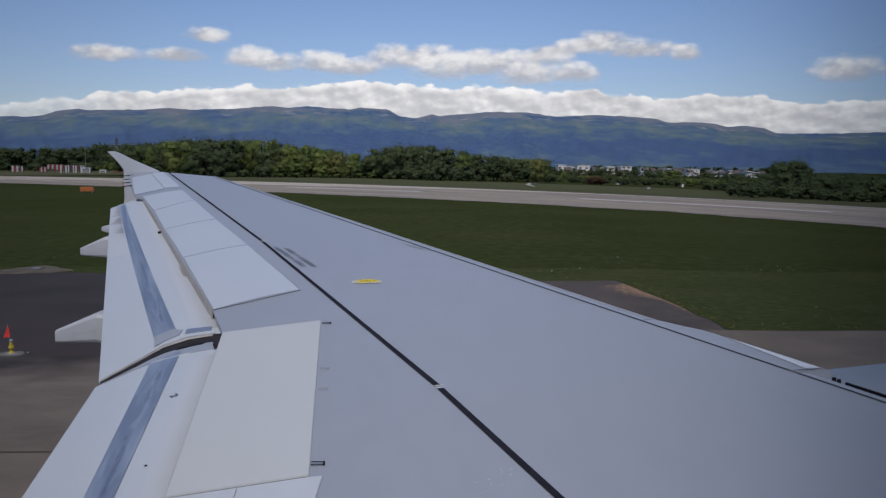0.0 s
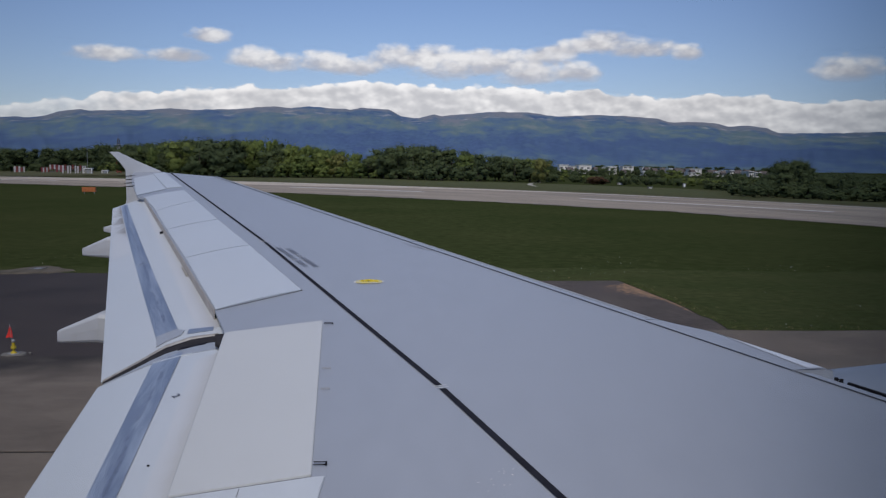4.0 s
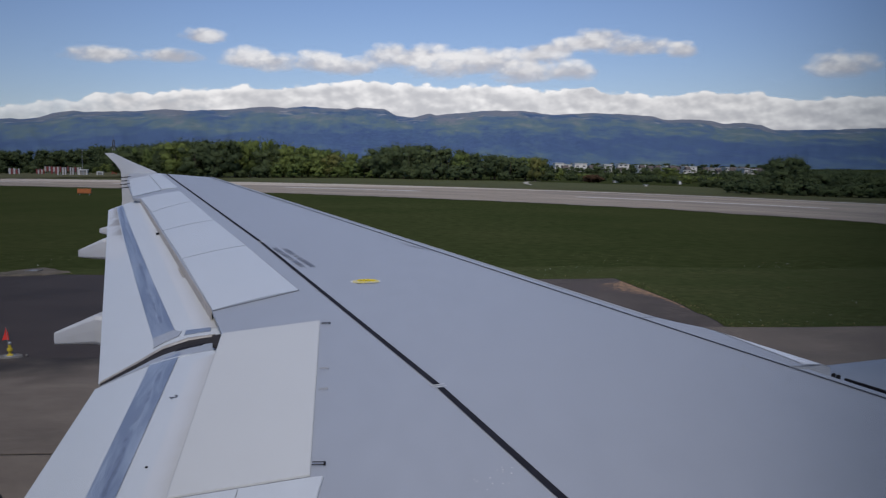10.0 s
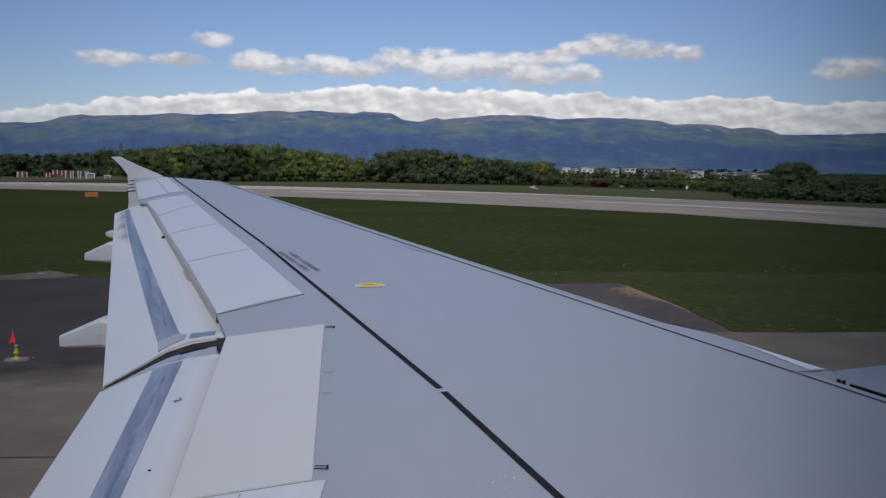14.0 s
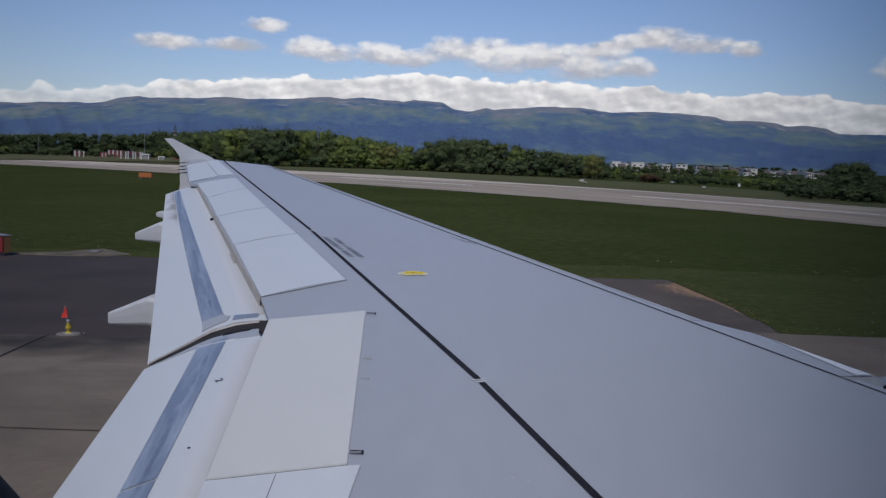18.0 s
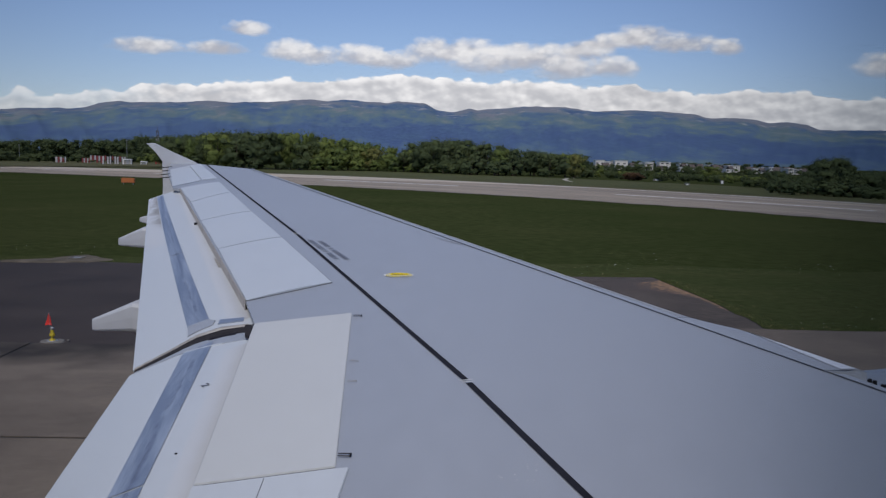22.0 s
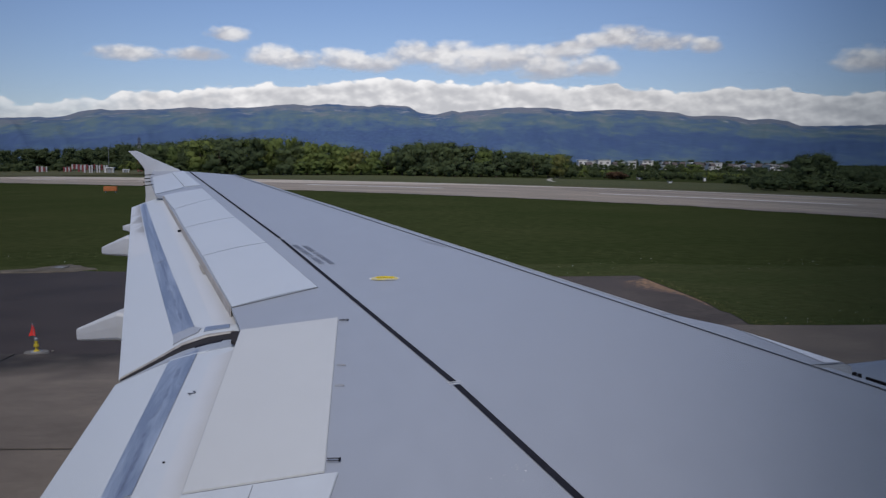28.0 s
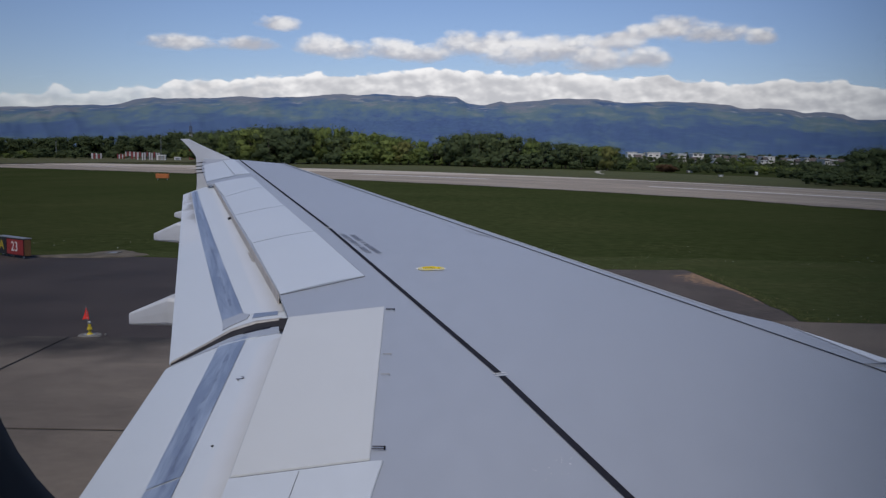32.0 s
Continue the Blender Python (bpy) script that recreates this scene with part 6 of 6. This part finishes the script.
def laid_over(colour, mask, lo, hi, most=1.0):
    """Lays a second ground cover over the first where the mask passes from lo to hi."""
    r, mx = n.new("ShaderNodeMapRange"), n.new("ShaderNodeMix")
    r.interpolation_type = "SMOOTHSTEP"
    r.inputs["From Min"].default_value, r.inputs["From Max"].default_value, r.inputs["To Max"].default_value = lo, hi, most
    l.new(mask, r.inputs["Value"])
    mx.data_type = "RGBA"
    mx.inputs["B"].default_value = (*colour, 1)
    l.new(p.inputs["Base Color"].links[0].from_socket, mx.inputs["A"])
    l.new(r.outputs[0], mx.inputs["Factor"])
    l.new(mx.outputs["Result"], p.inputs["Base Color"])


tc, mu, ms_ = n.new("ShaderNodeTexCoord"), n.new("ShaderNodeUVMap"), n.new("ShaderNodeSeparateXYZ")
l.new(mu.outputs[0], ms_.inputs[0])
height = ms_.outputs["Y"]
# how far each cover reaches up the slope, as shares of the crest's height
belt = n.new("ShaderNodeValToRGB")
belt.color_ramp.interpolation = "EASE"
# the dark middle belt also holds painted cloud shadow
for pos, v in ((0.0, 0.55), (0.24, 0.52), (0.36, 0.38), (0.50, 0.36), (0.60, 0.54), (0.76, 0.68), (0.94, 0.60)):
    belt.color_ramp.elements.new(pos).color = (v, v, v, 1)
belt.color_ramp.elements.remove(belt.color_ramp.elements[0])
belt.color_ramp.elements.remove(belt.color_ramp.elements[-1])
big, mid, fine = mountain_noise(0.0022, 4, 0.5, (1, 0.5, 1.6)), mountain_noise(0.006, 6, 0.62, (1, 0.3, 2.6)), mountain_noise(0.022, 5, 0.62, (1, 0.3, 3.0))
warp = joined("ADD", height, joined("MULTIPLY", joined("SUBTRACT", big, 0.5), 0.55))
l.new(warp, belt.inputs[0])
cover = joined("ADD", belt.outputs["Color"], joined("ADD", joined("MULTIPLY", joined("SUBTRACT", mid, 0.5), 1.0), joined("MULTIPLY", joined("SUBTRACT", fine, 0.5), 0.6)))
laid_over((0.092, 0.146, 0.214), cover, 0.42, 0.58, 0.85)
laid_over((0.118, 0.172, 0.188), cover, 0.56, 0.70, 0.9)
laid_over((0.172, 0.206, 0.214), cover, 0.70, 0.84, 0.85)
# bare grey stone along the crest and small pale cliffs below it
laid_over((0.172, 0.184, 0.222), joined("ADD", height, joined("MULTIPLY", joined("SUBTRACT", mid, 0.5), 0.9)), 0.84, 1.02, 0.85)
ledge = mountain_noise(0.013, 5, 0.6, (1, 1, 5.0))
near_top = joined("MULTIPLY", joined("SUBTRACT", 1.0, joined("MINIMUM", joined("MULTIPLY", joined("ABSOLUTE", joined("SUBTRACT", height, 0.90), 0.0), 7.0), 1.0)), 0.22)
laid_over((0.36, 0.35, 0.36), joined("ADD", ledge, near_top), 0.75, 0.88, 0.62)
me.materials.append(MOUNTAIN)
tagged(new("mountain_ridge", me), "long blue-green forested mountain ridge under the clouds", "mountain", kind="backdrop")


# ---- clouds ----
def cloud_material(name, bank):
    """Soft white cumulus: opacity from an outline in UV eroded by noise, brighter towards the top."""
    m = bpy.data.materials.new(name)
    m.use_nodes = True
    n, l = m.node_tree.nodes, m.node_tree.links
    n.clear()

    def mth(op, a=None, b=None, c=None):
        q = n.new("ShaderNodeMath")
        q.operation = op
        for i, v in enumerate((a, b, c)):
            if v is None:
                continue
            if isinstance(v, (int, float)):
                q.inputs[i].default_value = v
            else:
                l.new(v, q.inputs[i])
        return q.outputs[0]

    def noise_at(scale, detail, shift=0.0, rough=0.62):
        mp = n.new("ShaderNodeMapping")
        mp.inputs["Location"].default_value = (shift * 0.6, 0, shift)
        mp.inputs["Scale"].default_value = (1, 1, 1.7)
        l.new(tc.outputs["Object"], mp.inputs["Vector"])
        t = n.new("ShaderNodeTexNoise")
        t.inputs["Scale"].default_value, t.inputs["Detail"].default_value, t.inputs["Roughness"].default_value = scale, detail, rough
        l.new(mp.outputs[0], t.inputs["Vector"])
        vo = n.new("ShaderNodeTexVoronoi")
        vo.feature = "SMOOTH_F1"
        vo.inputs["Scale"].default_value, vo.inputs["Detail"].default_value, vo.inputs["Roughness"].default_value, vo.inputs["Smoothness"].default_value = scale * 1.9, 2.0, 0.5, 0.6
        l.new(mp.outputs[0], vo.inputs["Vector"])
        puff = mth("SUBTRACT", 0.86, vo.outputs["Distance"])
        return mth("ADD", mth("MULTIPLY", t.outputs["Fac"], 0.62), mth("MULTIPLY", puff, 0.38))

    tc, uv, sep = n.new("ShaderNodeTexCoord"), n.new("ShaderNodeUVMap"), n.new("ShaderNodeSeparateXYZ")
    l.new(uv.outputs[0], sep.inputs[0])
    u, v = sep.outputs["X"], sep.outputs["Y"]
    big = noise_at(0.0050 if bank else 0.0075, 5, 0.0, 0.5)
    lit = noise_at(0.0050 if bank else 0.0065, 2, -40.0, 0.45)
    soft = noise_at(0.0050 if bank else 0.0075, 2, 0.0, 0.4)
    rag = mth("SUBTRACT", big, 0.38)
    if bank:
        body = mth("ADD", mth("MULTIPLY", v, -2.4), mth("MULTIPLY", rag, 2.6))
    else:
        low = mth("MULTIPLY", mth("MINIMUM", v, 0.0), 0.6)
        vv = mth("ADD", v, low)
        r = mth("ADD", mth("MULTIPLY", u, u), mth("MULTIPLY", vv, vv))
        body = mth("ADD", mth("SUBTRACT", 0.80, r), mth("MULTIPLY", rag, 1.0))
    # crisp towards the sunlit top, frayed towards the base
    al = n.new("ShaderNodeMapRange")
    al.interpolation_type = "SMOOTHSTEP"
    al.inputs["From Min"].default_value, al.inputs["From Max"].default_value = 0.0, 1.0
    width = 0.40 if bank else mth("SUBTRACT", 0.78, mth("MULTIPLY", v, 0.30))
    l.new(mth("DIVIDE", body, width), al.inputs["Value"])
    alpha = al.outputs[0]
    if bank:
        # thinner towards the west end, where the haze shows through
        thin = n.new("ShaderNodeMapRange")
        thin.inputs["From Min"].default_value, thin.inputs["From Max"].default_value, thin.inputs["To Min"].default_value = -0.42, -0.24, 0.50
        l.new(mth("ADD", u, mth("MULTIPLY", rag, 0.3)), thin.inputs["Value"])
        alpha = mth("MULTIPLY", alpha, thin.outputs[0])
    else:
        fade = n.new("ShaderNodeMapRange")
        fade.inputs["From Min"].default_value, fade.inputs["From Max"].default_value = 1.0, 0.72
        l.new(mth("MAXIMUM", mth("MULTIPLY", u, u), mth("MULTIPLY", v, v)), fade.inputs["Value"])
        alpha = mth("MULTIPLY", mth("MULTIPLY", alpha, fade.outputs[0]), 0.93)
    # parts with less cloud above them are brighter, bases greyer
    sh = n.new("ShaderNodeMapRange")
    sh.interpolation_type = "SMOOTHSTEP"
    relief = mth("MULTIPLY", mth("SUBTRACT", soft, lit), 0.75 if bank else 0.6)
    wide = noise_at(0.0016, 3, 25.0, 0.5)
    if bank:
        rim = n.new("ShaderNodeMapRange")
        rim.interpolation_type = "SMOOTHSTEP"
        rim.inputs["From Min"].default_value, rim.inputs["From Max"].default_value, rim.inputs["To Max"].default_value = -0.70, 0.15, 0.34
        l.new(mth("ADD", v, mth("MULTIPLY", rag, -0.6)), rim.inputs["Value"])
        tone = mth("ADD", mth("ADD", relief, rim.outputs[0]), mth("MULTIPLY", mth("SUBTRACT", wide, 0.45), 0.5))
        sh.inputs["From Min"].default_value, sh.inputs["From Max"].default_value = -0.22, 0.26
    else:
        tone = mth("ADD", mth("ADD", relief, mth("MULTIPLY", v, 0.36)), mth("MULTIPLY", mth("SUBTRACT", wide, 0.45), 0.5))
        sh.inputs["From Min"].default_value, sh.inputs["From Max"].default_value = -0.26, 0.24
    l.new(tone, sh.inputs["Value"])
    mix = n.new("ShaderNodeMix")
    mix.data_type = "RGBA"
    mix.inputs["A"].default_value, mix.inputs["B"].default_value = (0.50, 0.505, 0.54, 1) if bank else (0.43, 0.435, 0.485, 1), (0.86, 0.85, 0.86, 1) if bank else (0.76, 0.755, 0.77, 1)
    l.new(sh.outputs[0], mix.inputs["Factor"])
    em, tr, ms, out = n.new("ShaderNodeEmission"), n.new("ShaderNodeBsdfTransparent"), n.new("ShaderNodeMixShader"), n.new("ShaderNodeOutputMaterial")
    l.new(mix.outputs["Result"], em.inputs["Color"])
    em.inputs["Strength"].default_value = 1.0
    l.new(alpha, ms.inputs[0])
    l.new(tr.outputs[0], ms.inputs[1])
    l.new(em.outputs[0], ms.inputs[2])
    l.new(ms.outputs[0], out.inputs["Surface"])
    m.cycles.emission_sampling = "NONE"
    return m


CLOUD, CLOUD_BANK = cloud_material("cumulus", False), cloud_material("cloud_bank", True)


def sky_patch(name, mat, az0, az1, lo, hi, dist, label, nu, nv, u_range):
    """A patch of the sky dome; lo and hi give its lower and upper elevation at an azimuth."""
    verts, faces, uvs = [], [], []
    for i in range(nu + 1):
        az = az0 + (az1 - az0) * i / nu
        for j in range(nv + 1):
            el = lo(az) + (hi(az) - lo(az)) * j / nv
            a, e = radians(az), radians(el)
            verts.append((dist * math.sin(a) * math.cos(e), dist * math.cos(a) * math.cos(e), EYE + dist * math.sin(e)))
            uvs.append((u_range[0] + (u_range[1] - u_range[0]) * i / nu, u_range[2] + (u_range[3] - u_range[2]) * j / nv))
    for i in range(nu):
        for j in range(nv):
            k = i * (nv + 1) + j
            faces.append((k, k + nv + 1, k + nv + 2, k + 1))
    me = bpy.data.meshes.new(name)
    me.from_pydata(verts, [], faces)
    layer = me.uv_layers.new(name="UVMap")
    for lp_ in me.loops:
        layer.data[lp_.index].uv = uvs[lp_.vertex_index]
    me.materials.append(mat)
    ob = new(name, me)
    ob.visible_shadow = False
    return tagged(ob, label, "cloud", kind="backdrop")


BANK_TOP = [(-60, 4.0), (-27, 3.2), (-25, 3.3), (-24, 3.73), (-22.6, 3.3), (-20.6, 3.73), (-19.4, 4.05), (-18.6, 3.82), (-17.4, 4.24), (-16, 4.48), (-14.4, 4.25), (-12.6, 4.7), (-6, 4.98), (-3, 5.3), (-0.9, 5.4), (0, 5.15), (2.3, 5.15), (3.3, 4.88), (4.2, 5.05), (8.2, 4.98), (9.6, 4.77), (11.6, 5.1), (12.5, 5.1), (13.1, 4.7), (14.3, 4.77), (16, 4.42), (17.6, 4.57), (22.6, 4.45), (24.1, 3.95), (25.8, 4.12), (40, 4.2), (60, 4.0)]
sky_patch("cloud_bank", CLOUD_BANK, -60, 60, lambda az: lerp_table(BANK_TOP, az) - 3.0, lambda az: lerp_table(BANK_TOP, az) + 0.8, 4760, "long bank of white cumulus along the mountain crest", 240, 8, (-1, 1, -3.0, 0.8))
CUMULUS = [(-17.2, 6.3, 2.6, 0.72), (-13.15, 6.38, 2.3, 0.66), (-11.25, 7.62, 1.7, 0.68), (-8.7, 6.35, 2.0, 1.05), (-7.2, 6.1, 2.3, 0.85), (-4.4, 6.2, 2.1, 1.0), (-2.6, 6.0, 2.8, 0.85), (0.0, 6.55, 2.2, 1.15), (2.2, 6.65, 2.4, 1.1), (3.0, 6.0, 2.6, 1.3), (5.4, 6.3, 3.0, 1.2), (7.4, 6.2, 2.8, 1.2), (8.3, 5.6, 2.8, 1.0), (11.2, 5.7, 2.0, 0.95), (9.6, 6.8, 2.0, 0.95),
           (11.3, 7.3, 2.3, 0.8), (12.8, 7.6, 2.2, 0.95), (15.0, 7.15, 2.9, 0.9), (17.75, 6.85, 1.15, 0.72), (26.7, 5.6, 2.5, 1.15), (20.8, 10.45, 3.4, 0.5), (34, 7.5, 3.5, 1.2), (-33, 6.5, 3.0, 1.0)]
for k, (az, el, wa, we) in enumerate(CUMULUS):
    wa, we = wa * 1.12, we * 1.12
    sky_patch("cloud", CLOUD, az - wa, az + wa, lambda a: el - we, lambda a: el + we, 4700 - 3 * k, "small white fair-weather cumulus cloud against blue sky", 8, 6, (-1.0, 1.0, -1.0, 1.0))

# ---- grass tufts and daisies by the pavement ----
rnd = random.Random(4)


def on_grass(x, y):
    return y > bay_edge(x) + 0.15 or (x > 9.25 and y > 23.8)


def scatter(name, count, size, mat, label, edge_bias, blades):
    verts, faces = [], []
    while len(faces) < count * blades:
        if rnd.random() < edge_bias:
            q = rnd.random()
            if q < 0.35:
                x = rnd.uniform(-26, 9)
                y = bay_edge(x) + 0.05 + abs(rnd.gauss(0, 0.35))
            elif q < 0.7:
                y = rnd.uniform(24, 33.6)
                x = lerp_table([(b, a) for a, b in reversed(CORNER)], y) + 0.05 + abs(rnd.gauss(0, 0.3))
            else:
                x, y = rnd.uniform(9.1, 24), 23.68 + abs(rnd.gauss(0, 0.3))
        else:
            x, y = rnd.uniform(-30, 32), 24 + 20 * rnd.random() ** 1.5
            if noise.noise((x * 0.25, y * 0.25, 1.0)) < 0.02:
                continue
            if not on_grass(x, y):
                continue
        for b in range(blades):
            t = rnd.uniform(0, 6.28)
            e, h = size * rnd.uniform(0.3, 0.6), size * rnd.uniform(0.6, 1.4)
            dx, dy = math.cos(t) * e, math.sin(t) * e
            px, py = x + rnd.gauss(0, size * 0.6), y + rnd.gauss(0, size * 0.6)
            z = ground_z(px, py)
            k = len(verts)
            verts += [(px - dx, py - dy, z), (px + dx, py + dy, z), (px + dx * 0.5 + rnd.gauss(0, size * 0.3), py + dy * 0.5, z + h)]
            faces.append((k, k + 1, k + 2))
    me = bpy.data.meshes.new(name)
    me.from_pydata(verts, [], faces)
    me.materials.append(mat)
    return tagged(new(name, me), label, "grass", kind="stuff")


scatter("grass_tufts", 3600, 0.034, TUFT, "rough grass tufts along the edge of the pavement", 0.22, 4)
scatter("daisies", 170, 0.022, WHITE, "scattered tiny white flowers in the grass", 0.0, 2)
scatter("dry_stalks", 200, 0.04, material("dry_stalk", (0.26, 0.21, 0.09), 0.9, 0.0, 0.3, 2.0, 20.0), "sparse dry yellow stalks along the pavement edge", 0.7, 2)

# sandy soil spilled over the corner of the asphalt
soil_mix = stain_or_shade("sandy_soil_on_asphalt", (0.078, 0.063, 0.055), (0.34, 0.205, 0.11), 1.9, 0.72, 1.55)
sp = nodes_of(soil_mix)[2]
sp.inputs["Roughness"].default_value, sp.inputs["Specular IOR Level"].default_value = 0.85, 0.3
me = bpy.data.meshes.new("soil_patch")
verts, faces, uvs = [], [], []
for i in range(41):
    y = 26.4 + 7.1 * i / 40
    reach = (0.30 + 1.9 * smoothstep(0.35, 0.7, i / 40)) * min(1.0, i / 6, (40 - i) / 5)
    rim = lerp_table([(b, a) for a, b in reversed(CORNER)], y) - 0.05
    for k in range(5):
        f = k / 4
        verts.append((rim - reach * f, y, 0.0185))
        uvs.append((i / 40, f))
for i in range(40):
    for k in range(4):
        j = i * 5 + k
        faces.append((j, j + 1, j + 6, j + 5))
me.from_pydata(verts, [], faces)
layer = me.uv_layers.new(name="UVMap")
for lp_ in me.loops:
    layer.data[lp_.index].uv = uvs[lp_.vertex_index]
me.materials.append(soil_mix)
tagged(new("soil_patch", me), "sandy brown soil spilled on the asphalt corner", "soil", kind="structure")

# pale footpath curving out of the wood
rows = []
for x, y, w in ((30.5, 196, 0.3), (31.0, 206, 0.5), (32.3, 219, 0.7), (35.5, 236, 0.6), (41.0, 249, 0.5), (49, 258, 0.4)):
    rows.append([(x - w, y - w * 1.2, ground_z(x, y) + 0.10), (x + w, y + w * 1.2, ground_z(x, y) + 0.10)])
tagged(new("footpath", mesh_of("footpath", loft(rows, False, False), GRAVEL)), "pale gravel footpath beyond the runway", "path", kind="structure")

# ---- concrete slabs of the taxiway, each a piece of its own ----
random.seed(8)
slab_meshes = []
for k in range(3):
    bm = plate([(0, 0, 0), (7.42, 0, 0), (7.42, 6.85, 0), (0, 6.85, 0)], 0.012, 0)
    slab_meshes.append(mesh_of("slab", bm, CONCRETE))
for i in range(-8, 9):
    for j in range(-5, 4):
        ob = new("slab", slab_meshes[(i * 3 + j) % 3])
        ob.location = (-8.9 + 7.5 * i + 0.02, 13.47 - 6.93 * (3 - j) + 0.02, 0.030)
        ob.parent = apron
